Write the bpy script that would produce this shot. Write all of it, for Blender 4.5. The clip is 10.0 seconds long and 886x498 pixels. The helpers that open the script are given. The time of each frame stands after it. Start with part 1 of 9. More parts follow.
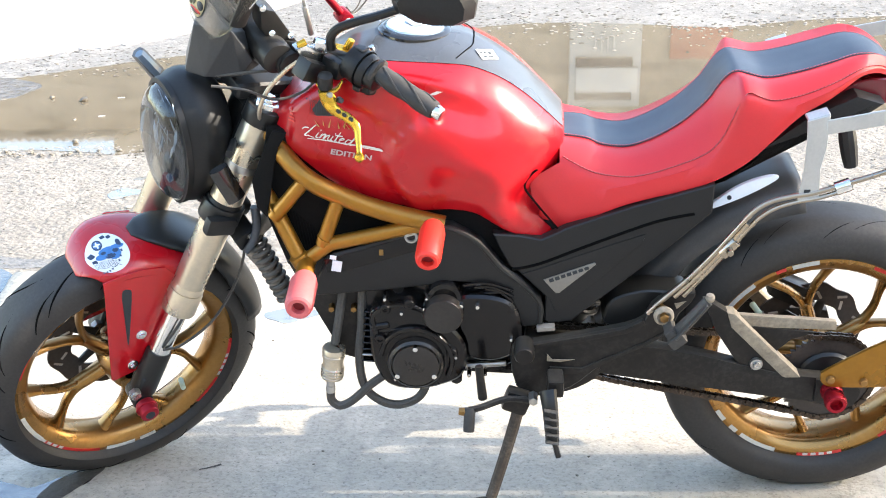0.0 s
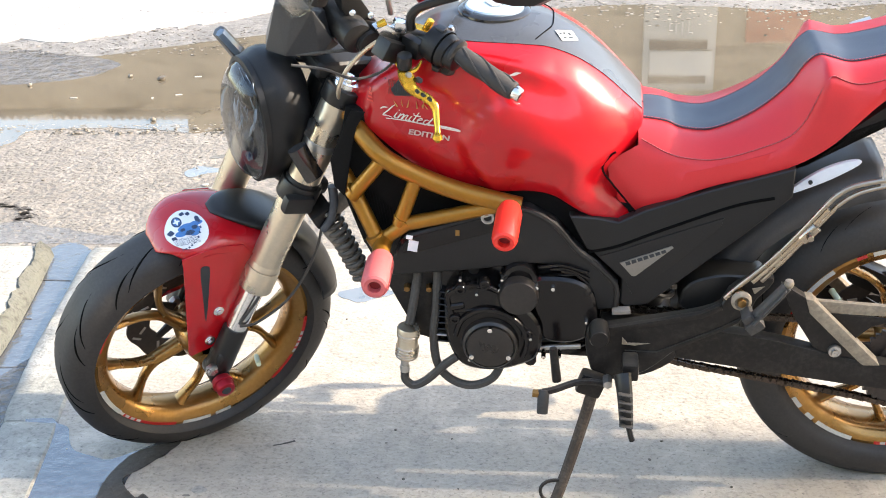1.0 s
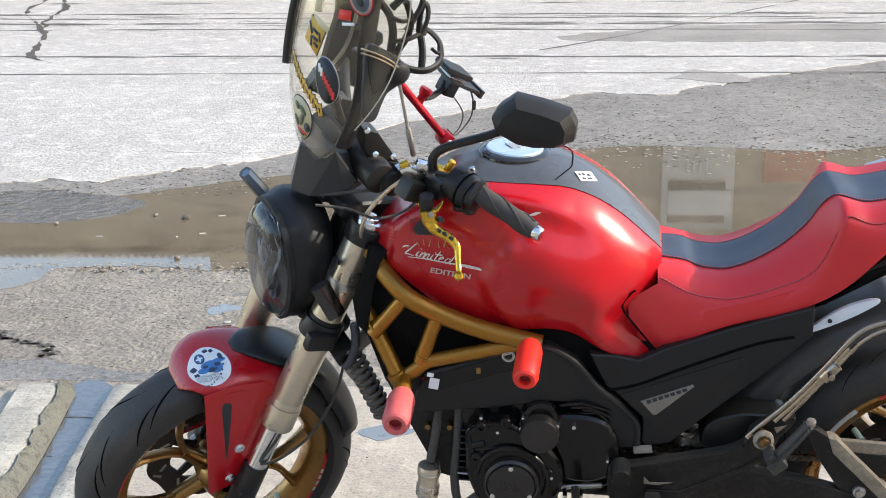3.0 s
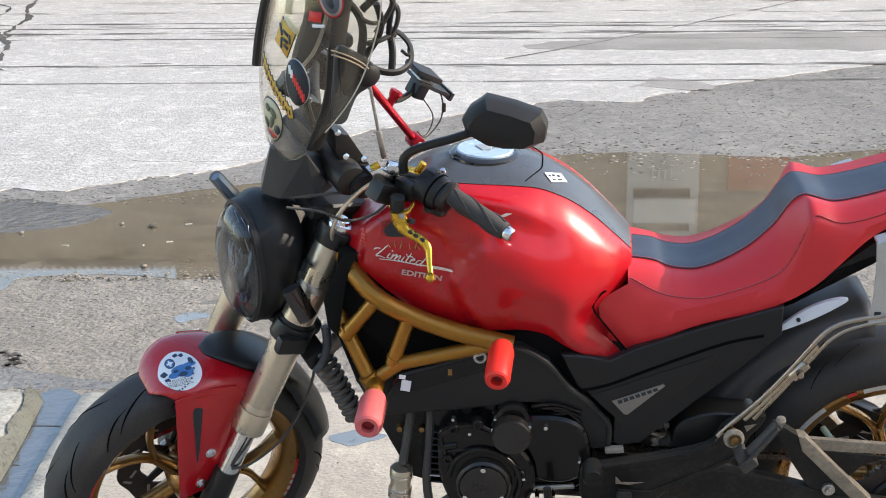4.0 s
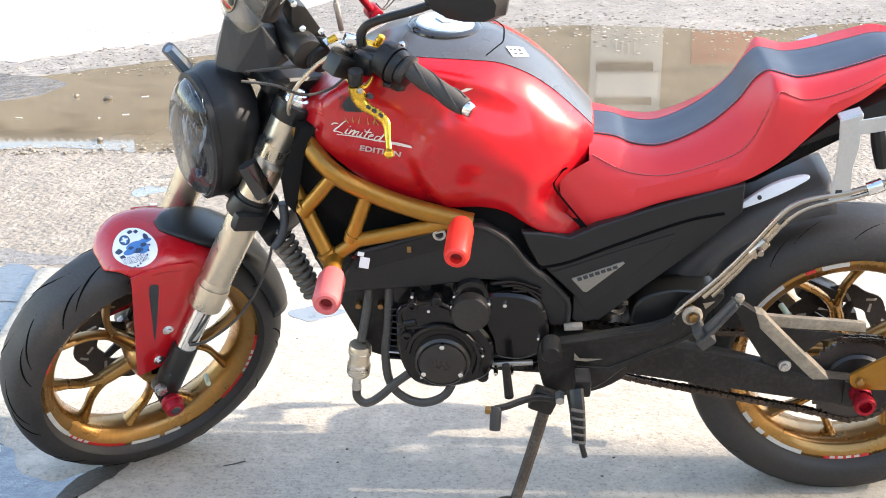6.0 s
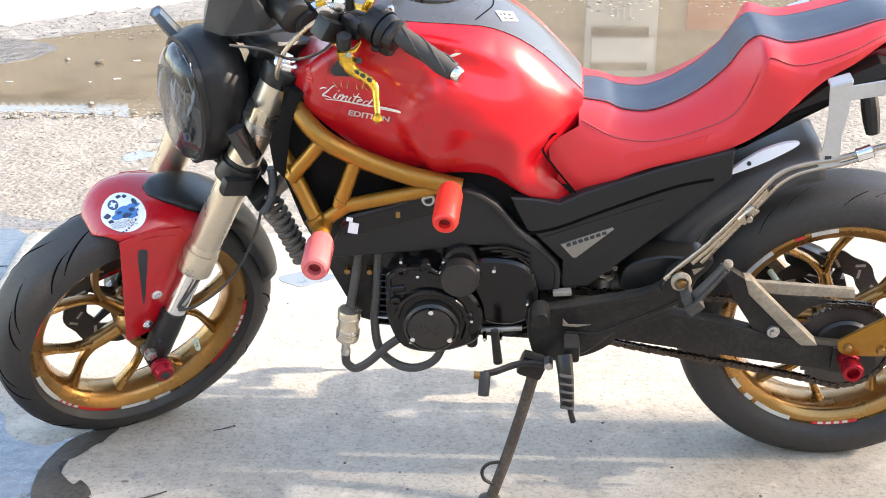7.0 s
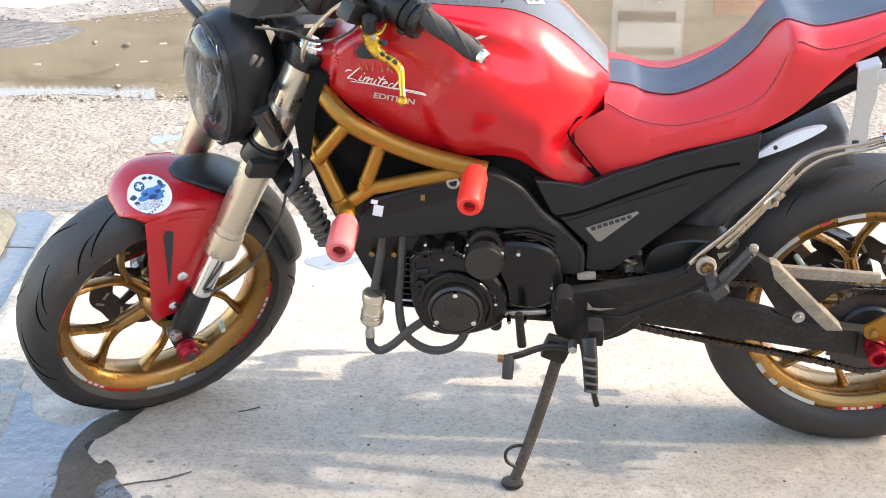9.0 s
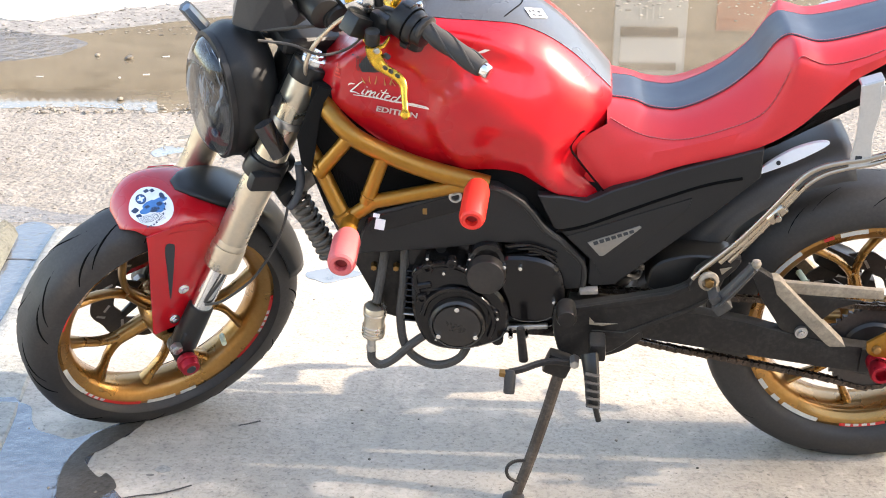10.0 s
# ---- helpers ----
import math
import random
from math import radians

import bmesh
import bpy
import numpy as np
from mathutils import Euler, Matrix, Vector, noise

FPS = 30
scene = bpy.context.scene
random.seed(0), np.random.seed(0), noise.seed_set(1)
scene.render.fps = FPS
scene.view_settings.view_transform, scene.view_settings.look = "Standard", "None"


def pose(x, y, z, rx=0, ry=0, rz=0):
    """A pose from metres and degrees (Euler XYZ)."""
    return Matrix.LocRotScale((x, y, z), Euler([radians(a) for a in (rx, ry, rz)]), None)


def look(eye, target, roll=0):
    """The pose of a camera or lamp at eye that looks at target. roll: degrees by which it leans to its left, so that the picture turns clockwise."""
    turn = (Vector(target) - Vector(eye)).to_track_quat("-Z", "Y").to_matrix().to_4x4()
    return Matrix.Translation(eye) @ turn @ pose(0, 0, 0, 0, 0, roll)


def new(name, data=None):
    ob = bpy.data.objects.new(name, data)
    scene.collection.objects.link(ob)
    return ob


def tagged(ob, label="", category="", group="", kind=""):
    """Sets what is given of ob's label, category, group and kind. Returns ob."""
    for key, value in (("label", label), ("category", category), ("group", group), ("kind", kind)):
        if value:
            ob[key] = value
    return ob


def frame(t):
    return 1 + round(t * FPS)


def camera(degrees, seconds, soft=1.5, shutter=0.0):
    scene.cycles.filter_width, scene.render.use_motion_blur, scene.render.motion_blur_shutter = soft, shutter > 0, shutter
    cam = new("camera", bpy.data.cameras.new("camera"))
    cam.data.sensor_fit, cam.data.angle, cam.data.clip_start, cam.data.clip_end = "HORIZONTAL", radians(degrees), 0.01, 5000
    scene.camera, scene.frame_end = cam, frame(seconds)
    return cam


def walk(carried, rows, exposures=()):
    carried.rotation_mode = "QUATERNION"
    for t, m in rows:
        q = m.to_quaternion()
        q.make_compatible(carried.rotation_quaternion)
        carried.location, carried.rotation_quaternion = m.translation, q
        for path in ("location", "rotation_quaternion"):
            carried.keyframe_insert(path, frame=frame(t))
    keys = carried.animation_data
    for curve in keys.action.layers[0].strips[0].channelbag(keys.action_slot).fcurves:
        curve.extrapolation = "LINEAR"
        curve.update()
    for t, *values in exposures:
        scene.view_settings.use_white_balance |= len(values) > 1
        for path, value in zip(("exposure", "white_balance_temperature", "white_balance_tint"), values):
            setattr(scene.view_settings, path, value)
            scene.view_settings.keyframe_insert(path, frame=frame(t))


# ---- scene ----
# ---- camera and its walk ----
cam = camera(36.19, 10.0, 1.0)
# seconds, eye x y z, yaw, pitch, roll
PATH = [
    (0.0, 0.0111, -0.0072, 1.4716, -0.807, -20.976, -0.296),
    (0.5, 0.0028, -0.0015, 1.4691, 1.494, -21.472, -0.697),
    (1.0, -0.0022, -0.0092, 1.4699, 2.319, -21.708, -0.611),
    (1.5, -0.0048, -0.0116, 1.4712, 2.798, -21.310, -0.548),
    (2.0, -0.0044, -0.0164, 1.4748, 3.878, -19.743, -0.919),
    (2.5, -0.0041, -0.0255, 1.4764, 3.340, -17.289, -0.480),
    (2.7, -0.0033, -0.0261, 1.4780, 3.450, -16.640, -0.720),
    (3.8, -0.0090, -0.0410, 1.4635, 1.763, -14.810, -0.637),
    (4.0, -0.0127, -0.0374, 1.4622, 1.629, -15.438, -0.710),
    (4.5, -0.0127, -0.0250, 1.4640, 3.128, -17.785, -1.211),
    (5.0, -0.0129, -0.0162, 1.4576, 1.554, -19.277, -0.522),
    (5.5, -0.0075, -0.0120, 1.4584, 0.221, -19.871, -0.291),
    (6.0, -0.0081, -0.0050, 1.4580, -0.020, -20.800, -0.037),
    (6.2, -0.0074, -0.0015, 1.4591, -0.265, -21.650, 0.012),
    (7.3, 0.0049, -0.0022, 1.4549, -0.168, -22.694, 0.247),
    (7.5, 0.0000, 0.0001, 1.4537, -0.000, -23.105, 0.188),
    (8.0, 0.0015, -0.0059, 1.4532, 0.417, -22.877, -0.131),
    (8.5, 0.0039, -0.0070, 1.4496, 0.666, -23.297, -0.034),
    (9.0, 0.0040, -0.0044, 1.4541, 0.901, -22.904, 0.024),
    (9.5, 0.0020, 0.0007, 1.4527, 1.354, -23.050, -0.085),
    (10.0, 0.0027, 0.0000, 1.4516, 0.960, -22.299, 0.261),
]
EXPOSURES = [(0.0, 1.99, 6850, 9), (0.5, 1.8, 7300, 12), (1.5, 1.7, 7200, 12), (2.0, 1.57, 6950, 11), (2.5, 1.08, 6850, 10), (4.0, 0.86, 6850, 10), (5.0, 1.42, 6850, 10), (6.0, 1.79, 7130, 12), (7.5, 1.87, 7230, 13), (10.0, 1.86, 7330, 14)]
walk(cam, [(t, pose(x, y, z, 0, 0, yaw) @ pose(0, 0, 0, 90 + pitch) @ pose(0, 0, 0, 0, 0, roll))
           for t, x, y, z, yaw, pitch, roll in PATH], EXPOSURES)

# ---- sky and sun ----
SUN_ELEVATION, SUN_AZIMUTH = 30.0, 95.5      # azimuth clockwise from +y (north): the sun stands at the bike's tail
world = bpy.data.worlds.new("world")
scene.world = world
world.use_nodes = True
wn = world.node_tree.nodes
sky = wn.new("ShaderNodeTexSky")
sky.sky_type = "NISHITA"
sky.sun_disc = False
sky.sun_elevation, sky.sun_rotation = radians(SUN_ELEVATION), radians(SUN_AZIMUTH)
sky.air_density, sky.dust_density = 1.15, 1.3
wn["Background"].inputs[1].default_value = 0.205
world.node_tree.links.new(sky.outputs[0], wn["Background"].inputs[0])
sun_data = bpy.data.lights.new("sun", "SUN")
sun_data.energy, sun_data.angle, sun_data.color = 3.6, radians(0.8), (1.0, 0.93, 0.84)
sun = new("sun", sun_data)
sx = math.sin(radians(SUN_AZIMUTH)) * math.cos(radians(SUN_ELEVATION))
sy = math.cos(radians(SUN_AZIMUTH)) * math.cos(radians(SUN_ELEVATION))
sun.matrix_world = look((sx * 30, sy * 30, 30 * math.sin(radians(SUN_ELEVATION))), (0, 0, 0))


# ---- materials ----
def material(name, base, rough=0.5, metal=0.0, vary=0.15, scale=6.0, fine=60.0, bump=0.1, depth=0.002, coat=0.0,
             rough_vary=0.12, dust=0.0, dust_colour=(0.42, 0.38, 0.31), spec=0.5, coords="Object", per_piece=0.0, **more):
    """A procedural surface: base colour varied at two scales, uneven roughness, fine relief, optional dust."""
    m = bpy.data.materials.new(name)
    m.use_nodes = True
    n, link = m.node_tree.nodes, m.node_tree.links.new
    b = n["Principled BSDF"]
    co = n.new("ShaderNodeTexCoord").outputs[coords]
    big, small = n.new("ShaderNodeTexNoise"), n.new("ShaderNodeTexNoise")
    for tex, s, d in ((big, scale, 4.0), (small, fine, 6.0)):
        tex.inputs["Scale"].default_value, tex.inputs["Detail"].default_value = s, d
        tex.inputs["Roughness"].default_value = 0.6
        link(co, tex.inputs["Vector"])
    both = n.new("ShaderNodeMath")
    both.operation = "MULTIPLY_ADD"
    link(small.outputs[0], both.inputs[0])
    both.inputs[1].default_value = 0.5
    half = n.new("ShaderNodeMath")
    half.operation = "MULTIPLY"
    half.inputs[1].default_value = 0.5
    link(big.outputs[0], half.inputs[0])
    link(half.outputs[0], both.inputs[2])
    ramp = n.new("ShaderNodeMapRange")
    ramp.inputs[1].default_value, ramp.inputs[2].default_value = 0.3, 0.7
    ramp.inputs[3].default_value, ramp.inputs[4].default_value = 1 - vary, 1 + vary
    link(both.outputs[0], ramp.inputs[0])
    mul = n.new("ShaderNodeVectorMath")
    mul.operation = "SCALE"
    mul.inputs[0].default_value = base
    link(ramp.outputs[0], mul.inputs["Scale"])
    colour = mul.outputs[0]
    if per_piece:
        info = n.new("ShaderNodeObjectInfo")
        pr = n.new("ShaderNodeMapRange")
        pr.inputs[3].default_value, pr.inputs[4].default_value = 1 - per_piece, 1 + per_piece
        link(info.outputs["Random"], pr.inputs[0])
        mul2 = n.new("ShaderNodeVectorMath")
        mul2.operation = "SCALE"
        link(colour, mul2.inputs[0])
        link(pr.outputs[0], mul2.inputs["Scale"])
        colour = mul2.outputs[0]
    if dust:
        geo = n.new("ShaderNodeNewGeometry")
        split = n.new("ShaderNodeSeparateXYZ")
        link(geo.outputs["Normal"], split.inputs[0])
        up = n.new("ShaderNodeMapRange")
        up.inputs[1].default_value, up.inputs[2].default_value = 0.2, 1.0
        link(split.outputs[2], up.inputs[0])
        amount = n.new("ShaderNodeMath")
        amount.operation = "MULTIPLY_ADD"
        amount.inputs[1].default_value = dust
        link(up.outputs[0], amount.inputs[0])
        speck = n.new("ShaderNodeMapRange")
        speck.inputs[1].default_value, speck.inputs[2].default_value, speck.inputs[4].default_value = 0.5, 0.75, dust * 0.6
        link(both.outputs[0], speck.inputs[0])
        link(speck.outputs[0], amount.inputs[2])
        mix = n.new("ShaderNodeMix")
        mix.data_type = "RGBA"
        link(amount.outputs[0], mix.inputs[0])
        link(colour, mix.inputs[6])
        mix.inputs[7].default_value = (*dust_colour, 1)
        colour = mix.outputs[2]
    link(colour, b.inputs["Base Color"])
    rr = n.new("ShaderNodeMapRange")
    rr.inputs[1].default_value, rr.inputs[2].default_value = 0.3, 0.7
    rr.inputs[3].default_value, rr.inputs[4].default_value = max(0.02, rough - rough_vary), min(1.0, rough + rough_vary)
    link(big.outputs[0], rr.inputs[0])
    link(rr.outputs[0], b.inputs["Roughness"])
    b.inputs["Metallic"].default_value = metal
    b.inputs["Specular IOR Level"].default_value = spec
    b.inputs["Coat Weight"].default_value, b.inputs["Coat Roughness"].default_value = coat, 0.06
    if bump:
        bp = n.new("ShaderNodeBump")
        bp.inputs["Strength"].default_value, bp.inputs["Distance"].default_value = bump, depth
        link(both.outputs[0], bp.inputs["Height"])
        link(bp.outputs[0], b.inputs["Normal"])
    for key, value in more.items():
        b.inputs[key.replace("_", " ")].default_value = value
    return m


RED_PAINT = material("red_paint", (0.46, 0.005, 0.011), 0.27, 0.0, 0.05, 3, 90, 0.02, 0.0003, coat=0.6, rough_vary=0.05, spec=0.3, Coat_Roughness=0.1)
RED_VINYL = material("red_vinyl", (0.62, 0.025, 0.03), 0.42, 0, 0.08, 5, 420, 0.35, 0.0006)
BLACK_VINYL = material("black_vinyl", (0.042, 0.05, 0.068), 0.36, 0, 0.15, 5, 420, 0.35, 0.0006)
COVER_BLACK = material("satin_cover_black", (0.056, 0.061, 0.07), 0.33, 0, 0.2, 6, 200, 0.12, 0.0005, coat=0.25, dust=0.03, spec=0.55)
SEAM_RED = material("seam_dark_red", (0.3, 0.014, 0.016), 0.6, 0, 0.1, 40, 300, 0)
BORE_SHADE_RED = material("bore_shade_red", (0.22, 0.008, 0.01), 0.6, 0, 0.1, 40, 300, 0)
STITCH = material("stitch", (0.58, 0.16, 0.16), 0.8, 0, 0.1, 40, 300, 0)
GOLD = material("gold_paint", (0.33, 0.145, 0.012), 0.34, 0.65, 0.12, 5, 120, 0.12, 0.0005, coat=0.3, dust=0.02)
GOLD_RIM = material("gold_rim_paint", (0.34, 0.17, 0.042), 0.27, 0.85, 0.16, 7, 120, 0.1, 0.0005, coat=0.3, dust=0.07)
ANODISED_GOLD = material("anodised_gold", (0.72, 0.43, 0.05), 0.25, 0.75, 0.06, 8, 90, 0.05, 0.0003)
ANODISED_RED = material("anodised_red", (0.36, 0.01, 0.022), 0.34, 0.6, 0.08, 8, 90, 0.05, 0.0003)
RED_PLASTIC = material("red_plastic", (0.75, 0.03, 0.02), 0.35, 0, 0.06, 8, 120, 0.05, 0.0004)
FADED_PLASTIC = material("faded_red_plastic", (0.62, 0.12, 0.12), 0.45, 0, 0.12, 8, 120, 0.08, 0.0004)
BLACK_PLASTIC = material("black_plastic", (0.0125, 0.012, 0.012), 0.42, 0, 0.25, 6, 300, 0.25, 0.0005, dust=0.015, spec=0.35)
GLOSS_BLACK = material("gloss_black", (0.012, 0.012, 0.013), 0.16, 0, 0.2, 5, 120, 0.04, 0.0003, coat=0.6, dust=0.02)
GREY_PLASTIC = material("grey_black_plastic", (0.045, 0.047, 0.052), 0.38, 0, 0.2, 6, 300, 0.2, 0.0005, dust=0.03)
SATIN_BLACK = material("satin_black", (0.013, 0.0125, 0.012), 0.36, 0.0, 0.25, 7, 160, 0.15, 0.0006, dust=0.02, spec=0.4)
ENGINE_BLACK = material("engine_black", (0.006, 0.005, 0.005), 0.2, 0.0, 0.45, 11, 150, 0.3, 0.0009, coat=0.12, dust=0.01, spec=0.3, rough_vary=0.12)
DIRTY_BLACK = material("dirty_black_steel", (0.011, 0.009, 0.008), 0.42, 0.0, 0.6, 16, 110, 0.5, 0.0014, dust=0.085, spec=0.32)
DUSTY_METAL = material("dusty_swingarm_top", (0.27, 0.22, 0.16), 0.8, 0.0, 0.45, 22, 120, 0.6, 0.002, dust=0.15)
RUBBER = material("tyre_rubber", (0.028, 0.0252, 0.0235), 0.6, 0, 0.35, 9, 160, 0.4, 0.001, dust=0.028)
HOSE_RUBBER = material("hose_rubber", (0.05, 0.046, 0.042), 0.6, 0, 0.25, 9, 220, 0.2, 0.0008, dust=0.12)
CHROME = material("chrome", (0.8, 0.79, 0.77), 0.16, 1.0, 0.08, 12, 160, 0.05, 0.0003)
FORK_METAL = material("fork_metal", (0.62, 0.54, 0.42), 0.3, 0.85, 0.1, 10, 140, 0.1, 0.0004, dust=0.06)
STEEL = material("steel", (0.5, 0.48, 0.45), 0.38, 0.9, 0.15, 12, 140, 0.1, 0.0005, dust=0.08)
BRASS = material("brass_bolt", (0.3, 0.17, 0.06), 0.4, 0.85, 0.15, 12, 140, 0.1, 0.0005)
ALUMINIUM = material("brushed_aluminium", (0.56, 0.55, 0.53), 0.42, 0.7, 0.1, 10, 200, 0.1, 0.0005, dust=0.08)
EXHAUST = material("exhaust_wrap", (0.24, 0.21, 0.18), 0.65, 0.25, 0.3, 10, 160, 0.4, 0.001, dust=0.2)
WHITE_PLASTIC = material("white_plastic", (0.8, 0.86, 0.93), 0.35, 0, 0.05, 6, 90, 0.03, 0.0003)
WHITE_STICKER = material("white_sticker", (0.82, 0.83, 0.83), 0.4, 0, 0.05, 8, 150, 0.03, 0.0002)
BLUE_STICKER = material("blue_sticker_ink", (0.05, 0.19, 0.45), 0.4, 0, 0.2, 8, 150, 0)
BLACK_INK = material("black_ink", (0.02, 0.025, 0.03), 0.45, 0, 0.1, 8, 150, 0)
RED_INK = material("red_ink", (0.7, 0.03, 0.02), 0.4, 0, 0.1, 8, 150, 0)
GOLD_INK = material("gold_ink", (0.62, 0.42, 0.13), 0.45, 0.1, 0.1, 8, 150, 0)
WHITE_TAPE = material("white_rim_tape", (0.6, 0.58, 0.53), 0.4, 0, 0.2, 14, 200, 0.05, 0.0003, dust=0.15)
RED_TAPE = material("red_rim_tape", (0.6, 0.03, 0.025), 0.35, 0, 0.15, 14, 200, 0.05, 0.0003)
# matte black that stands in for the shade inside grooves and gaps
GROOVE_SHADE = material("groove_shade_black", (0.004, 0.004, 0.004), 0.95, 0, 0.1, 8, 150, 0, spec=0.05)
BADGE = material("badge_silver", (0.26, 0.245, 0.22), 0.35, 0.6, 0.1, 9, 200, 0.1, 0.0004)
BLUE_CAP = material("blue_fuel_cap", (0.5, 0.62, 0.72), 0.25, 0.5, 0.06, 8, 90, 0.04, 0.0003)
RADIATOR = material("radiator_dark", (0.008, 0.0075, 0.007), 0.8, 0.0, 0.3, 9, 180, 0.2, 0.0006, spec=0.12)
BLUE_VALVE = material("pale_valve_cap", (0.6, 0.68, 0.5), 0.4, 0, 0.1, 8, 90, 0)


def glass_material(name, tint, rough=0.03, base_gloss=0.035):
    m = bpy.data.materials.new(name)
    m.use_nodes = True
    n, link = m.node_tree.nodes, m.node_tree.links.new
    out = n["Material Output"]
    n.remove(n["Principled BSDF"])
    see, gloss, mix, fres = (n.new("ShaderNode" + k) for k in ("BsdfTransparent", "BsdfGlossy", "MixShader", "LayerWeight"))
    see.inputs[0].default_value = (*tint, 1)
    gloss.inputs["Roughness"].default_value = rough
    fres.inputs[0].default_value = 0.5
    power = n.new("ShaderNodeMath")
    power.operation = "POWER"
    power.inputs[1].default_value = 3.5
    link(fres.outputs["Facing"], power.inputs[0])
    amount = n.new("ShaderNodeMapRange")
    amount.inputs[3].default_value, amount.inputs[4].default_value = base_gloss, 0.8
    link(power.outputs[0], amount.inputs[0])
    scratch = n.new("ShaderNodeTexNoise")
    scratch.inputs["Scale"].default_value = 12
    bp = n.new("ShaderNodeBump")
    bp.inputs["Strength"].default_value, bp.inputs["Distance"].default_value = 0.1, 0.002
    link(scratch.outputs[0], bp.inputs["Height"])
    link(bp.outputs[0], gloss.inputs["Normal"])
    link(amount.outputs[0], mix.inputs[0])
    link(see.outputs[0], mix.inputs[1])
    link(gloss.outputs[0], mix.inputs[2])
    link(mix.outputs[0], out.inputs[0])
    return m


SCREEN_GLASS = glass_material("smoked_screen", (0.93, 0.91, 0.86))
LENS_GLASS = glass_material("headlamp_lens", (0.5, 0.52, 0.54), 0.012, 0.08)
GLINT_PALE = material("lamp_glints", (0.72, 0.8, 0.9), 0.3, 0.2, 0.1, 9, 60, 0)
MIRROR_GLASS = material("mirror_glass", (0.85, 0.87, 0.9), 0.03, 1.0, 0.0, 5, 60, 0, rough_vary=0.0)
REFLECTOR = material("lamp_reflector", (0.03, 0.03, 0.032), 0.4, 0.3, 0.05, 9, 60, 0)


# ---- mesh helpers ----
def finish(bm, smooth=True, angle=35):
    bmesh.ops.remove_doubles(bm, verts=bm.verts, dist=1e-6)
    bmesh.ops.recalc_face_normals(bm, faces=bm.faces)
    for f in bm.faces:
        f.smooth = smooth
    for e in bm.edges:
        if len(e.link_faces) == 2 and e.calc_face_angle(0) > radians(angle):
            e.smooth = False


def part(name, bm, mat, parent=None, label="", at=None, smooth=True, angle=35):
    """Links a bmesh as one mesh object under a thing or under a part."""
    if at is not None:
        bm.transform(at)
    finish(bm, smooth, angle)
    me = bpy.data.meshes.new(name)
    bm.to_mesh(me)
    bm.free()
    me.materials.append(mat)
    ob = new(name, me)
    if parent is not None:
        ob.parent = parent
    if label:
        tagged(ob, label)
    return ob


def bevelled(bm, geom_edges, width, seg=2):
    bmesh.ops.bevel(bm, geom=geom_edges, offset=width, segments=seg, profile=0.6, affect="EDGES", clamp_overlap=True)


def box(bm, centre, size, rot=(0, 0, 0), bevel=0.0, seg=2):
    t = bmesh.new()
    bmesh.ops.create_cube(t, size=1.0, matrix=Matrix.Diagonal((*size, 1)))
    if bevel:
        bevelled(t, list(t.edges), bevel, seg)
    t.transform(pose(*centre, *rot))
    merge(bm, t)


def merge(bm, t):
    me = bpy.data.meshes.new("tmp")
    t.to_mesh(me)
    t.free()
    bm.from_mesh(me)
    bpy.data.meshes.remove(me)


def frame_between(a, b):
    a, b = Vector(a), Vector(b)
    return Matrix.Translation((a + b) / 2) @ (b - a).to_track_quat("Z", "Y").to_matrix().to_4x4(), (b - a).length


def rod(bm, a, b, r0, r1=None, seg=16, bevel=0.0):
    """A round bar from a to b, its ends eased."""
    m, length = frame_between(a, b)
    t = bmesh.new()
    bmesh.ops.create_cone(t, cap_ends=True, segments=seg, radius1=r0, radius2=r0 if r1 is None else r1, depth=length)
    if bevel:
        bevelled(t, [e for e in t.edges if any(len(f.verts) > 4 for f in e.link_faces)], bevel, 2)
    t.transform(m)
    merge(bm, t)


def curve_points(points, step=6, closed=False):
    """A smooth line through the points (Catmull-Rom)."""
    p = [Vector(q) for q in points]
    n = len(p)
    out = []
    for i in range(n if closed else n - 1):
        a, b, c, d = (p[(i + k) % n] if closed else p[min(max(i + k, 0), n - 1)] for k in (-1, 0, 1, 2))
        for j in range(step):
            s = j / step
            out.append(0.5 * (2 * b + (c - a) * s + (2 * a - 5 * b + 4 * c - d) * s * s + (3 * b - a - 3 * c + d) * s ** 3))
    if not closed:
        out.append(p[-1])
    return out


def tube(bm, points, r, seg=10, step=6, smooth=True, flat=1.0, closed=False, ends=None):
    """A pipe or bar along a line; r may be a function of 0..1."""
    line = curve_points(points, step, closed) if smooth else [Vector(q) for q in points]
    n = len(line)
    ring_before, first = None, None
    side = None
    for i, q in enumerate(line):
        if closed:
            d = (line[(i + 1) % n] - line[i - 1]).normalized()
        else:
            d = (line[min(i + 1, n - 1)] - line[max(i - 1, 0)]).normalized()
        if side is None:
            side = d.orthogonal().normalized() if ends is None else Vector(ends).normalized()
        side = (side - d * side.dot(d)).normalized()
        up = d.cross(side)
        rad = r(i / (n - 1)) if callable(r) else r
        ring = [bm.verts.new(q + rad * (math.cos(2 * math.pi * k / seg) * side * flat + math.sin(2 * math.pi * k / seg) * up))
                for k in range(seg)]
        if ring_before:
            for k in range(seg):
                bm.faces.new((ring_before[k], ring_before[(k + 1) % seg], ring[(k + 1) % seg], ring[k]))
        else:
            first = ring
        ring_before = ring
    if closed:
        for k in range(seg):
            bm.faces.new((ring_before[k], ring_before[(k + 1) % seg], first[(k + 1) % seg], first[k]))
    else:
        bm.faces.new(first)
        bm.faces.new(ring_before)


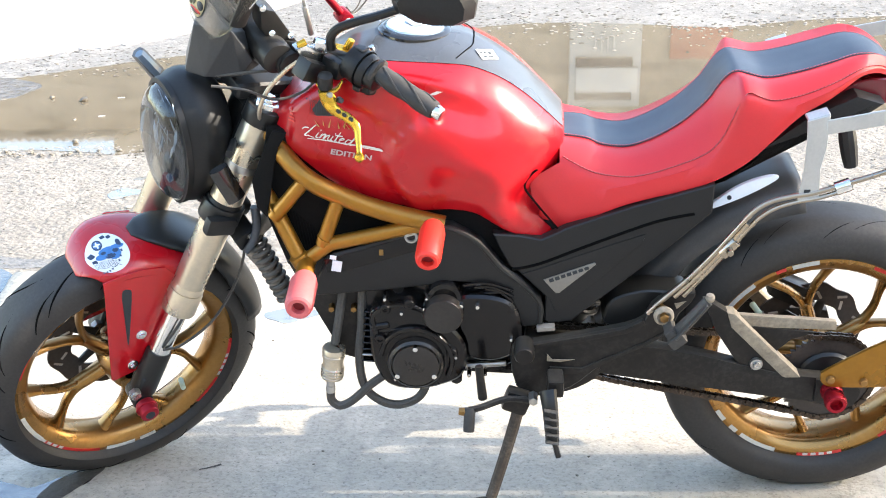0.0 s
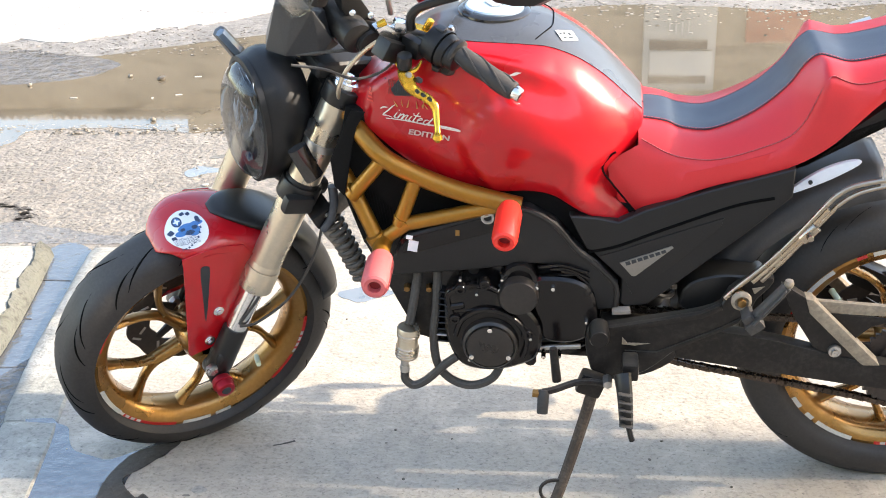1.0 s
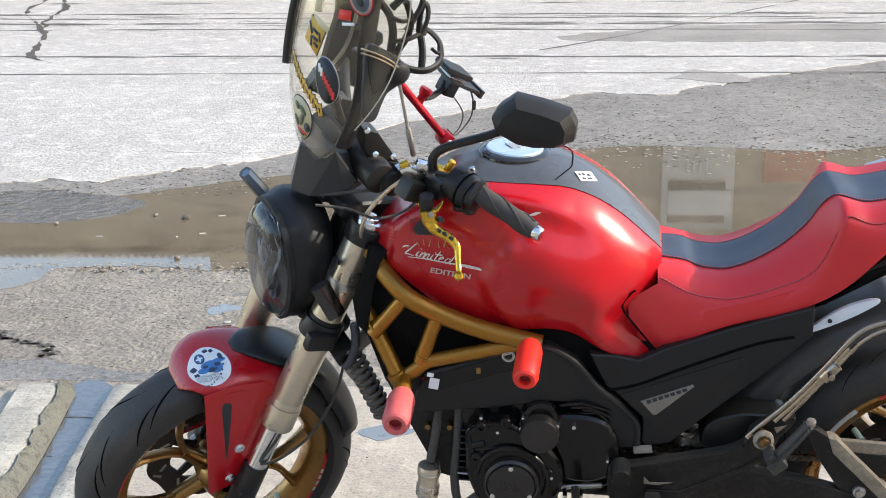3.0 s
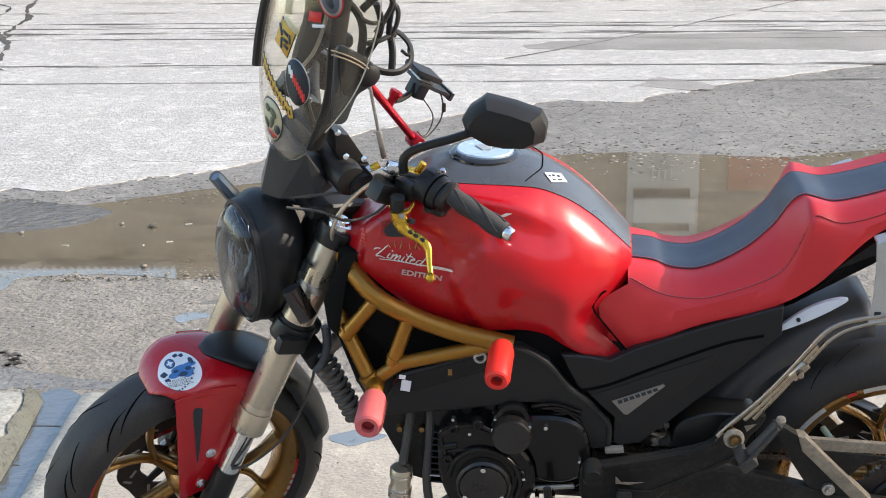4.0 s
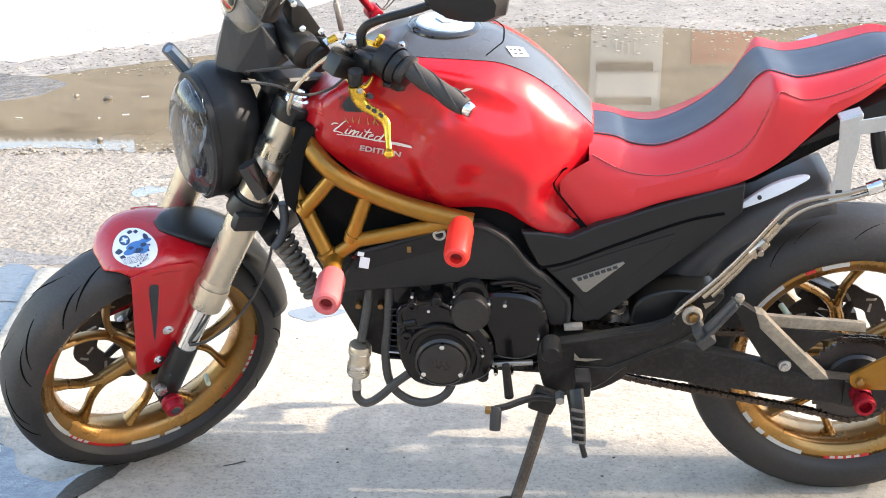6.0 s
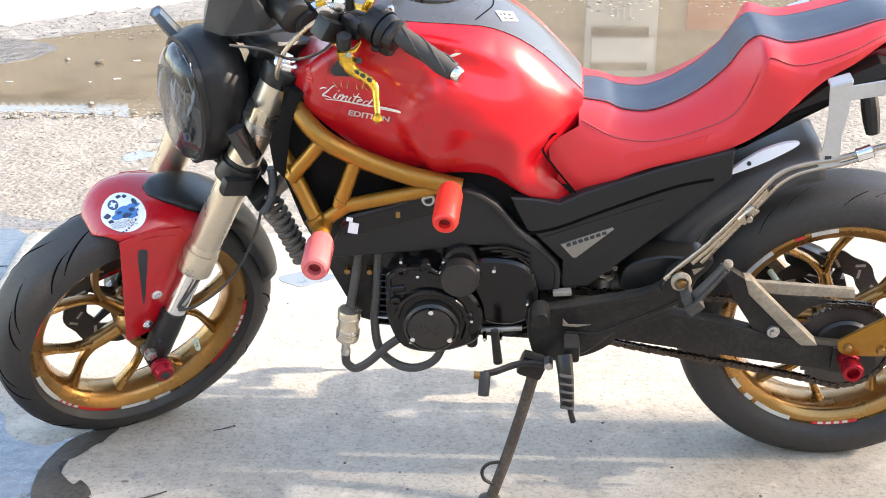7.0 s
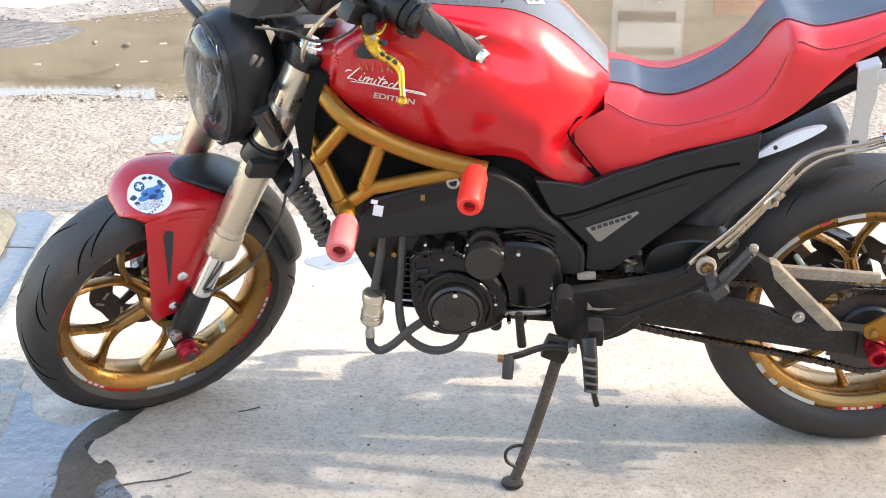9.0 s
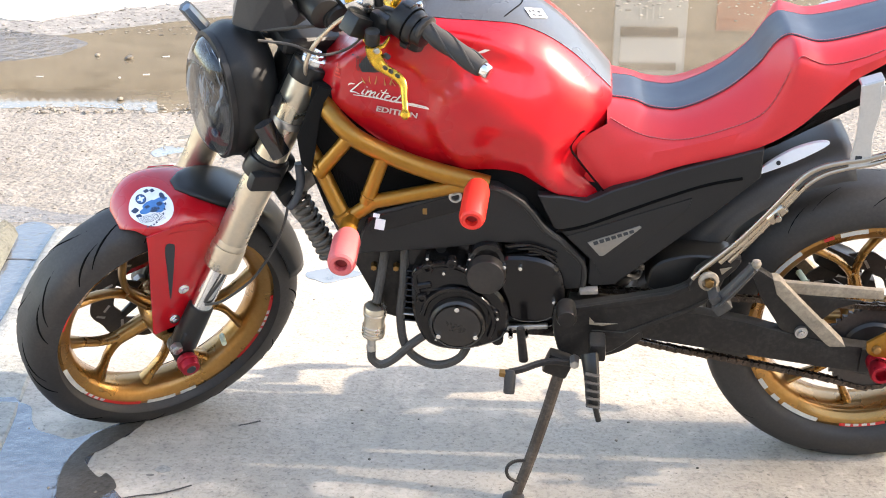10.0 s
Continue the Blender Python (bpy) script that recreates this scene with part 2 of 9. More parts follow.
def lathe(bm, profile, seg=32, at=None, closed=False):
    """Turns (radius, height) points about the local z axis."""
    t = bmesh.new()
    rings = []
    for rad, h in profile:
        if rad < 1e-6:
            rings.append([t.verts.new((0, 0, h))])
        else:
            rings.append([t.verts.new((rad * math.cos(2 * math.pi * k / seg), rad * math.sin(2 * math.pi * k / seg), h)) for k in range(seg)])
    pairs = list(zip(rings, rings[1:])) + ([(rings[-1], rings[0])] if closed else [])
    for a, b in pairs:
        for k in range(seg):
            j = (k + 1) % seg
            if len(a) == 1 and len(b) == 1:
                continue
            if len(a) == 1:
                t.faces.new((a[0], b[j], b[k]))
            elif len(b) == 1:
                t.faces.new((a[k], a[j], b[0]))
            else:
                t.faces.new((a[k], a[j], b[j], b[k]))
    if at is not None:
        t.transform(at)
    merge(bm, t)


ACROSS = pose(0, 0, 0, 90)      # local z of a lathe turned to -y, across the bike, towards its left side


def plate(bm, outline, y0, y1, bevel=0.003, seg=2, holes=()):
    """A plate cut to an outline of (x, z), from y0 to y1."""
    t = bmesh.new()
    lo = [t.verts.new((x, y0, z)) for x, z in outline]
    hi = [t.verts.new((x, y1, z)) for x, z in outline]
    n = len(outline)
    t.faces.new(lo)
    t.faces.new(list(reversed(hi)))
    for i in range(n):
        t.faces.new((lo[i], hi[i], hi[(i + 1) % n], lo[(i + 1) % n]))
    bmesh.ops.recalc_face_normals(t, faces=t.faces)
    if bevel:
        bevelled(t, [e for e in t.edges if any(len(f.verts) == n for f in e.link_faces)], bevel, seg)
    merge(bm, t)


def smooth_outline(points, step=5):
    return [(q.x, q.y) for q in curve_points([(x, z, 0) for x, z in points], step, True)]


def loft(bm, sections, cap=True, closed=True):
    """Skins rings of equal count."""
    rings = [[bm.verts.new(q) for q in s] for s in sections]
    n = len(rings[0])
    for a, b in zip(rings, rings[1:]):
        for k in range(n if closed else n - 1):
            j = (k + 1) % n
            bm.faces.new((a[k], a[j], b[j], b[k]))
    if cap and closed:
        bm.faces.new(rings[0])
        bm.faces.new(rings[-1])
    return rings


def interp(table, x):
    """Smooth value from a small table of (x, value...)."""
    xs = [row[0] for row in table]
    out = []
    for k in range(1, len(table[0])):
        ys = [row[k] for row in table]
        if x <= xs[0]:
            out.append(ys[0])
            continue
        if x >= xs[-1]:
            out.append(ys[-1])
            continue
        i = max(j for j in range(len(xs)) if xs[j] <= x)
        i = min(i, len(xs) - 2)
        h = xs[i + 1] - xs[i]
        s = (x - xs[i]) / h
        m0 = (ys[i + 1] - ys[max(i - 1, 0)]) / (xs[i + 1] - xs[max(i - 1, 0)])
        m1 = (ys[min(i + 2, len(xs) - 1)] - ys[i]) / (xs[min(i + 2, len(xs) - 1)] - xs[i])
        out.append((2 * s ** 3 - 3 * s * s + 1) * ys[i] + (s ** 3 - 2 * s * s + s) * h * m0
                   + (-2 * s ** 3 + 3 * s * s) * ys[i + 1] + (s ** 3 - s * s) * h * m1)
    return out


def shell(ob, thickness, offset=-1.0):
    mod = ob.modifiers.new("thickness", "SOLIDIFY")
    mod.thickness, mod.offset = thickness, offset
    return ob


def text_mesh(name, body, size, mat, parent, at, shear=0.0, bold=0.0, extrude=0.0004, label="", width=1.0):
    cu = bpy.data.curves.new(name, "FONT")
    cu.body, cu.size, cu.shear, cu.offset, cu.extrude = body, size, shear, bold, extrude
    cu.align_x, cu.align_y, cu.resolution_u = "CENTER", "CENTER", 3
    tmp = bpy.data.objects.new("tmp", cu)
    me = bpy.data.meshes.new_from_object(tmp)
    bpy.data.objects.remove(tmp)
    me.name = name
    me.transform(at @ Matrix.Diagonal((width, 1, 1, 1)))
    me.materials.clear()
    me.materials.append(mat)
    ob = new(name, me)
    ob.parent = parent
    if label:
        tagged(ob, label)
    return ob


# ---- ground, road, kerbs and water ----
def ragged(points, jitter, step=7, seed=1):
    """A closed outline through the points, made uneven; the finest teeth stay smaller than the points' spacing."""
    line = curve_points([(x, y, 0) for x, y in points], step, True)
    out = []
    for i, q in enumerate(line):
        tooth = min(0.4 * jitter, 0.3 * (line[(i + 1) % len(line)] - q).length)
        k = noise.noise(Vector((q.x * 3.1 + seed * 7.3, q.y * 3.1, seed))) + 0.6 * noise.noise(Vector((q.x * 11 + seed, q.y * 11, seed * 2.0)))
        a = noise.noise(Vector((q.x * 5.3, q.y * 5.3 + seed * 3.1, seed + 4.0)))
        fx, fy = noise.noise(Vector((q.x * 39, q.y * 39, seed + 2.0))), noise.noise(Vector((q.x * 47, q.y * 47, seed)))
        out.append((q.x + jitter * a * 0.7 + tooth * fx, q.y + jitter * k + tooth * fy * 2.0))
    return out


def sheet(name, outline, z, thick, mat, label, kind="structure", category="ground"):
    bm = bmesh.new()
    top = [bm.verts.new((x, y, z)) for x, y in outline]
    low = [bm.verts.new((x, y, z - thick)) for x, y in outline]
    bm.faces.new(top)
    n = len(outline)
    for i in range(n):
        bm.faces.new((top[i], low[i], low[(i + 1) % n], top[(i + 1) % n]))
    ob = part(name, bm, mat, smooth=False)
    return tagged(ob, label, category, kind=kind)


def ground_material(name, base, stain, rough, grit=140.0, bump=0.6, depth=0.004, wet=None, crack=0.0, blotch=0.6, spec=0.4, pits=0.0, specks=0.65, ior=1.5, flecks=0.0):
    m = bpy.data.materials.new(name)
    m.use_nodes = True
    n, link = m.node_tree.nodes, m.node_tree.links.new
    b = n["Principled BSDF"]
    co = n.new("ShaderNodeTexCoord").outputs["Object"]

    def tex(kind, s, detail=6.0):
        k = n.new("ShaderNodeTex" + kind)
        k.inputs["Scale"].default_value = s
        if "Detail" in k.inputs:
            k.inputs["Detail"].default_value = detail
        link(co, k.inputs["Vector"])
        return k

    def rng(value, a, c, d, e):
        k = n.new("ShaderNodeMapRange")
        for i, v in enumerate((a, c, d, e)):
            k.inputs[i + 1].default_value = v
        link(value, k.inputs[0])
        return k.outputs[0]

    def mixed(fac, a, c):
        k = n.new("ShaderNodeMix")
        k.data_type = "RGBA"
        link(fac, k.inputs[0])
        for slot, v in ((6, a), (7, c)):
            if isinstance(v, tuple):
                k.inputs[slot].default_value = (*v, 1)
            else:
                link(v, k.inputs[slot])
        return k.outputs[2]

    wide, mid, fine = tex("Noise", 0.9), tex("Noise", 6.0), tex("Noise", grit, 8.0)
    stones = tex("Voronoi", grit * 0.6)
    col = mixed(rng(wide.outputs[0], 0.5 - blotch * 0.25, 0.5 + blotch * 0.25, 0, 1), base, stain)
    dark = tuple(0.45 * c for c in base)
    col = mixed(rng(fine.outputs[0], 0.52, 0.68, 0, specks), col, dark)
    light = tuple(min(1.0, 1.5 * c) for c in base)
    col = mixed(rng(mid.outputs[0], 0.5, 0.75, 0, 0.5), col, light)
    height = n.new("ShaderNodeMath")
    height.operation = "MULTIPLY_ADD"
    link(stones.outputs["Distance"], height.inputs[0])
    height.inputs[1].default_value = -0.6
    link(fine.outputs[0], height.inputs[2])
    h = height.outputs[0]
    if crack:
        veins = tex("Voronoi", crack)
        veins.feature = "DISTANCE_TO_EDGE"
        shift = n.new("ShaderNodeVectorMath")
        shift.operation = "MULTIPLY_ADD"
        link(mid.outputs[1], shift.inputs[0])
        shift.inputs[1].default_value = (0.12, 0.12, 0.12)
        link(co, shift.inputs[2])
        link(shift.outputs[0], veins.inputs["Vector"])
        line = rng(veins.outputs["Distance"], 0.0, 0.018, 1, 0)
        patchy = n.new("ShaderNodeMath")
        patchy.operation = "MULTIPLY"
        link(line, patchy.inputs[0])
        link(rng(wide.outputs[0], 0.42, 0.55, 0, 0.8), patchy.inputs[1])
        col = mixed(patchy.outputs[0], col, tuple(0.25 * c for c in base))
    if pits:
        pit = tex("Noise", 120.0, 4.0)
        col = mixed(rng(pit.outputs[0], 0.6, 0.72, 0, pits), col, tuple(0.35 * c for c in base))
    if flecks:
        fleck = tex("Noise", 24.0, 6.0)
        fleck.inputs["Roughness"].default_value = 0.75
        col = mixed(rng(fleck.outputs[0], 0.47, 0.36, 0, flecks), col, tuple(0.4 * c for c in base))
        col = mixed(rng(fleck.outputs[0], 0.55, 0.68, 0, flecks), col, tuple(min(1.0, 1.6 * c) for c in base))
    link(col, b.inputs["Base Color"])
    link(rng(mid.outputs[0], 0.3, 0.7, max(0.015, rough - 0.1), min(1.0, rough + (0.1 if rough > 0.3 else -0.06))), b.inputs["Roughness"])
    b.inputs["Specular IOR Level"].default_value = spec
    b.inputs["IOR"].default_value = ior
    bp = n.new("ShaderNodeBump")
    bp.inputs["Strength"].default_value, bp.inputs["Distance"].default_value = bump, depth
    link(h, bp.inputs["Height"])
    link(bp.outputs[0], b.inputs["Normal"])
    return m


ROAD_CONCRETE = ground_material("road_concrete", (0.45, 0.435, 0.41), (0.38, 0.365, 0.345), 0.8, 60, 0.8, 0.008, blotch=0.8, pits=0.55, flecks=0.45)
DAMP_ASPHALT = ground_material("damp_asphalt", (0.23, 0.215, 0.195), (0.17, 0.16, 0.145), 0.6, 70, 0.8, 0.006, specks=0.5, flecks=0.8)
ASPHALT = ground_material("worn_asphalt", (0.25, 0.226, 0.194), (0.2, 0.178, 0.15), 0.75, 60, 1.0, 0.008, specks=0.55, flecks=0.4, pits=0.4)
PAD_CONCRETE = ground_material("pad_concrete", (0.425, 0.38, 0.318), (0.335, 0.292, 0.232), 0.55, 95, 0.6, 0.003, pits=0.9, spec=0.45, specks=0.6, blotch=0.7, flecks=0.35)
KERB_CONCRETE = ground_material("kerb_concrete", (0.36, 0.345, 0.31), (0.28, 0.275, 0.235), 0.8, 90, 0.7, 0.004, blotch=0.8, pits=0.6, flecks=0.35)
WET_MUD = ground_material("muddy_water", (0.15, 0.125, 0.09), (0.115, 0.095, 0.07), 0.095, 5, 0.006, 0.002, spec=0.85)
WET_CONCRETE = ground_material("wet_concrete", (0.08, 0.085, 0.095), (0.05, 0.053, 0.06), 0.06, 38, 0.4, 0.004, spec=1.0, ior=1.85, pits=0.6)
WATER = ground_material("clear_puddle_water", (0.16, 0.16, 0.15), (0.13, 0.13, 0.125), 0.1, 30, 0.05, 0.001, spec=1.0, ior=1.9)

sheet("ground", [(-400, -300), (400, -300), (400, 500), (-400, 500)], -0.02, 0.3, ASPHALT, "worn grey asphalt ground with fine cracks")
sheet("road", ragged([(-60, 6.6), (-36, 6.55), (-20, 6.5), (-11, 6.45), (-6.5, 6.4), (-4.4, 6.36), (-3.5, 6.34), (-2.95, 6.28), (-2.59, 6.33), (-2.35, 6.46), (-2.2, 6.44), (-1.94, 6.52), (-1.7, 6.71), (-1.44, 6.87), (-1.1, 7.3), (-0.4, 8.3), (0.45, 9.0), (1.0, 9.0), (1.5, 9.5), (2.4, 10.2), (4, 11.2), (9, 13.0), (18, 13.5), (34, 13.8), (60, 14), (60, 19.0), (30, 18.95), (0, 18.9), (-30, 18.9), (-60, 18.9)], 0.12, 9, 3),
      -0.014, 0.02, ROAD_CONCRETE, "sunlit pale concrete road with long dark joints", category="road")
sheet("pavement", [(-1.073, 3.68), (-1.03, 3.2), (-0.985, 2.736), (-0.955, 2.49), (-0.915, 2.0), (-0.88, 0.5), (-0.86, -3.0), (-0.86, -8), (14, -8), (14, 3.66), (3, 3.67)], 0.0, 0.05, PAD_CONCRETE,
      "pale concrete apron under the parked motorcycle", category="pavement")


def joint(name, pts, width, z, mat, label, seed, ragged_by=0.6):
    """A long uneven dark line lying in the ground."""
    bm = bmesh.new()
    line = curve_points([(x, y, 0) for x, y in pts], 14)
    left, right = [], []
    for i, q in enumerate(line):
        d = (line[min(i + 1, len(line) - 1)] - line[max(i - 1, 0)]).normalized()
        s = Vector((-d.y, d.x, 0))
        w = width * (0.65 + ragged_by * (noise.noise(Vector((q.x * 2.3, q.y * 2.3, seed))) + 0.5 * noise.noise(Vector((q.x * 9, q.y * 9, seed)))))
        w *= 1.0 if noise.noise(Vector((q.x * 1.1, q.y * 1.1, seed + 9.0))) > -0.25 else 0.15
        q = q + s * width * 1.4 * noise.noise(Vector((q.x * 3, q.y * 3, seed + 5.0)))
        left.append(bm.verts.new((*(q + s * max(w, 0.001)).to_2d(), z)))
        right.append(bm.verts.new((*(q - s * max(w, 0.001)).to_2d(), z)))
    for i in range(len(line) - 1):
        bm.faces.new((left[i], left[i + 1], right[i + 1], right[i]))
    return tagged(part(name, bm, mat, smooth=False), label, "road joint", kind="structure")


JOINT_TAR = ground_material("dark_joint", (0.1, 0.095, 0.088), (0.14, 0.13, 0.12), 0.8, 90, 0.5, 0.004)
CRACK_DIRT = ground_material("crack_dirt", (0.06, 0.055, 0.05), (0.09, 0.08, 0.07), 0.85, 90, 0.5, 0.004)
WORN_STREAK = ground_material("worn_streak", (0.22, 0.21, 0.195), (0.3, 0.285, 0.265), 0.8, 70, 0.7, 0.006, blotch=0.5)

# damp asphalt beside the road and the muddy water in the hollow
sheet("verge", ragged([(-60, 5.9), (-34, 5.9), (-16, 5.9), (-6, 5.9), (-2.3, 5.75), (-1, 5.4), (1, 5.3), (3.5, 5.3), (9, 5.4), (20, 5.4), (60, 5.4), (60, 14.5), (20, 13.9), (9, 13.2), (4, 11.5), (2.4, 10.4), (1.4, 9.7), (0.9, 9.3), (0.4, 9.15), (-0.4, 8.6), (-1.2, 7.5), (-2, 6.9), (-6, 6.75), (-16, 6.8), (-34, 6.8), (-60, 6.8)], 0.1, 9, 8),
      -0.0192, 0.003, DAMP_ASPHALT, "dark damp asphalt strip beside the road", category="road edge")
sheet("water_hollow", ragged([(-14, 5.15), (-6, 5.3), (-3, 4.9), (-2.3, 4.6), (-1.92, 4.665), (-1.853, 4.716), (-1.803, 4.79), (-1.8, 4.864), (-1.77, 4.933), (-1.67, 4.955), (-1.55, 4.972), (-1.385, 4.97), (-1.29, 4.95), (-1.218, 4.926), (-1.149, 4.913), (-1.06, 4.935), (-0.8, 4.94), (-0.6, 4.97), (0.2, 5.05), (1.0, 5.2), (2.2, 5.5), (4, 5.9), (9, 6.3), (9, 7.9), (4, 7.55), (2.3, 7.35), (1.6, 7.15), (0.8, 7.3), (0.2, 7.15), (-0.6, 6.85), (-1.2, 6.55), (-1.75, 6.2), (-2.0, 6.08), (-2.4, 5.95), (-4, 5.9), (-14, 6.0)], 0.018, 14, 5),
      -0.0182, 0.002, WET_MUD, "still brown muddy puddle along the road", category="puddle")
sheet("water_film", ragged([(-14, 5.6), (-4, 5.5), (-2.5, 5.6), (-2.08, 5.66), (-1.81, 5.76), (-1.7, 5.93), (-1.8, 6.06), (-1.98, 6.15), (-2.23, 6.25), (-2.55, 6.2), (-4, 6.2), (-14, 6.3)], 0.05, 10, 15),
      -0.0176, 0.002, ground_material("rippled_wet_asphalt", (0.13, 0.125, 0.12), (0.1, 0.098, 0.095), 0.2, 22, 1.0, 0.025, spec=0.7), "wet rippled asphalt film", category="puddle")
sheet("water_spot", ragged([(-1.079, 4.424), (-1.06, 4.488), (-1.025, 4.5), (-0.975, 4.49), (-0.96, 4.44), (-0.993, 4.414), (-1.046, 4.382)], 0.035, 24, 21), -0.0185, 0.0015, WATER, "small clear puddle on asphalt", category="puddle")
sheet("water_spot", ragged([(-1.02, 4.59), (-0.99, 4.635), (-0.92, 4.64), (-0.94, 4.6)], 0.025, 24, 23), -0.0185, 0.0015, WATER, "small clear puddle on asphalt", category="puddle")
sheet("water_spot", ragged([(-0.43, 3.35), (-0.34, 3.37), (-0.26, 3.33), (-0.33, 3.28), (-0.4, 3.29)], 0.05, 24, 27), 0.0012, 0.001, WATER, "small shallow puddle on concrete", category="puddle")
DAMP_ASPHALT_NEAR = ground_material("damp_asphalt_near", (0.15, 0.145, 0.14), (0.2, 0.185, 0.165), 0.32, 60, 0.8, 0.006, specks=0.6, flecks=0.6, spec=0.7)
sheet("damp_strip", ragged([(-6, 3.75), (-2.6, 3.76), (-1.62, 3.74), (-1.2, 3.74), (-1.0, 3.76), (-0.95, 3.86), (-1.09, 3.87), (-1.2, 3.82), (-1.4, 3.91), (-1.67, 3.93), (-2.3, 3.96), (-6, 4.0)], 0.05, 14, 33), -0.0188, 0.002, DAMP_ASPHALT_NEAR, "damp bluish asphalt along the apron", category="damp patch")
# wet patch and splashes round the front tyre
sheet("wet_patch", ragged([(-0.97, 2.613), (-0.922, 2.576), (-0.883, 2.503), (-0.838, 2.468), (-0.801, 2.487), (-0.76, 2.513), (-0.717, 2.535), (-0.683, 2.558), (-0.68, 2.521), (-0.691, 2.472), (-0.743, 2.462), (-0.748, 2.366), (-0.721, 2.321), (-0.691, 2.313), (-0.662, 2.262), (-0.618, 2.22), (-0.627, 2.176), (-0.647, 2.049), (-0.861, 2.048), (-1.053, 2.638)], 0.05, 26, 31),
      0.0009, 0.0006, WET_CONCRETE, "wet concrete reflecting the sky by the front tyre", category="puddle")
DAMP_CONCRETE = ground_material("damp_concrete", (0.17, 0.155, 0.135), (0.14, 0.13, 0.115), 0.45, 80, 0.3, 0.003)
# wet rim; its dark colour stands in for a dark reflection in the water
SOAKED_REFLECTION = ground_material("soaked_concrete_reflection", (0.07, 0.062, 0.052), (0.05, 0.046, 0.042), 0.5, 80, 0.5, 0.003, spec=0.3, flecks=0.4)
sheet("soaked_rim_reflection", ragged([(-0.761, 2.5), (-0.681, 2.542), (-0.693, 2.5), (-0.731, 2.433), (-0.765, 2.382), (-0.724, 2.321), (-0.707, 2.333), (-0.676, 2.285), (-0.703, 2.239), (-0.7, 2.193), (-0.685, 2.1), (-0.775, 2.1), (-0.788, 2.238), (-0.801, 2.332), (-0.792, 2.42)], 0.012, 18, 37),
      0.0018, 0.0006, SOAKED_REFLECTION, "soaked concrete with a dark reflection painted in at the puddle's rim", category="damp patch")
for i, (x, y, r) in enumerate(((-0.62, 2.33, 0.008), (-0.565, 2.24, 0.007), (-0.6, 2.2, 0.012))):
    sheet("damp_spot", ragged([(x + r * math.cos(k * 0.785), y + 0.5 * r * math.sin(k * 0.785)) for k in range(8)], r * 0.6, 6, 50 + i), 0.0009, 0.0006, DAMP_CONCRETE, "small damp spot on concrete", category="stain")
sheet("old_stain", ragged([(-0.615, 2.352), (-0.6, 2.368), (-0.582, 2.352), (-0.6, 2.338)], 0.003, 6, 71), 0.0008, 0.0006, KERB_CONCRETE, "pale round dried spot on the concrete", category="stain")
joint("crack", [(-0.67, 2.235), (-0.63, 2.25), (-0.58, 2.262), (-0.53, 2.29)], 0.003, 0.0022, CRACK_DIRT, "thin dark crack in the concrete", 3)
joint("crack", [(-0.475, 2.53), (-0.455, 2.537), (-0.43, 2.55)], 0.006, 0.0012, CRACK_DIRT, "short dark scratch in the concrete", 4)

# road joints, worn streaks and the long crack
for y0, y1, w, seed in ((10.95, 10.72, 0.035, 1), (12.82, 12.5, 0.035, 2), (13.3, 13.05, 0.045, 3), (14.2, 13.9, 0.03, 4), (9.98, 9.9, 0.02, 5), (13.75, 13.6, 0.03, 6)):
    joint("road_joint", [(-30, y0 + 0.4), (-8, y0 + 0.08), (-3, y0), (0, (y0 + y1) / 2), (3, y1), (8, y1 - 0.1), (30, y1 - 0.4)], w, -0.011, JOINT_TAR, "long dark joint in the concrete road", seed, 0.9)
sheet("worn_streak", ragged([(0.4, 11.9), (2, 11.7), (5, 11.6), (14, 12), (30, 12.5), (30, 13.2), (14, 13), (5, 12.9), (2, 12.9), (0.8, 12.4)], 0.14, 12, 81), -0.0118, 0.002, WORN_STREAK, "dark worn streak across the concrete road", category="road")
sheet("worn_streak", ragged([(1.1, 9.6), (1.25, 9.95), (1.5, 9.9), (1.65, 9.5)], 0.12, 10, 85), -0.0116, 0.002, WORN_STREAK, "dark worn patch on the concrete road", category="road")
sheet("worn_streak", ragged([(-1.9, 7.15), (-1.4, 7.28), (-1.1, 7.2), (-1.5, 7.1)], 0.04, 10, 87), -0.0125, 0.002, ROAD_CONCRETE, "pale concrete patch at the road edge", category="road")
bm = bmesh.new()
dash = random.Random(5)
for _ in range(420):
    x, y = dash.uniform(-9, 10), dash.choice((10.85, 12.7, 13.15, 13.2, 13.7, 14.05, 15.2, 16.4, 17.3)) + dash.gauss(0, 0.09)
    y -= 0.04 * x
    half, w = dash.uniform(0.05, 0.5), dash.uniform(0.006, 0.02)
    ring = [bm.verts.new((x + half * math.cos(k * 0.7854), y + w * math.sin(k * 0.7854) * dash.uniform(0.5, 1.3), -0.0112)) for k in range(8)]
    bm.faces.new(ring)
tagged(part("worn_marks", bm, JOINT_TAR, smooth=False), "short dark worn marks along the road joints", "road marks", kind="stuff")
joint("road_crack", [(-3.7, 10.6), (-4.0, 11.0), (-4.3, 12.2), (-4.75, 13.6), (-5.0, 15.0), (-5.5, 16.6), (-5.7, 18.7)], 0.034, -0.0105, CRACK_DIRT, "ragged crack across the concrete road", 7, 1.2)
joint("road_crack", [(-4.25, 12.1), (-4.6, 13.0), (-5.3, 14.6), (-5.6, 16.2), (-6.2, 17.2), (-6.0, 18.7)], 0.025, -0.0102, CRACK_DIRT, "ragged crack across the concrete road", 8, 1.2)
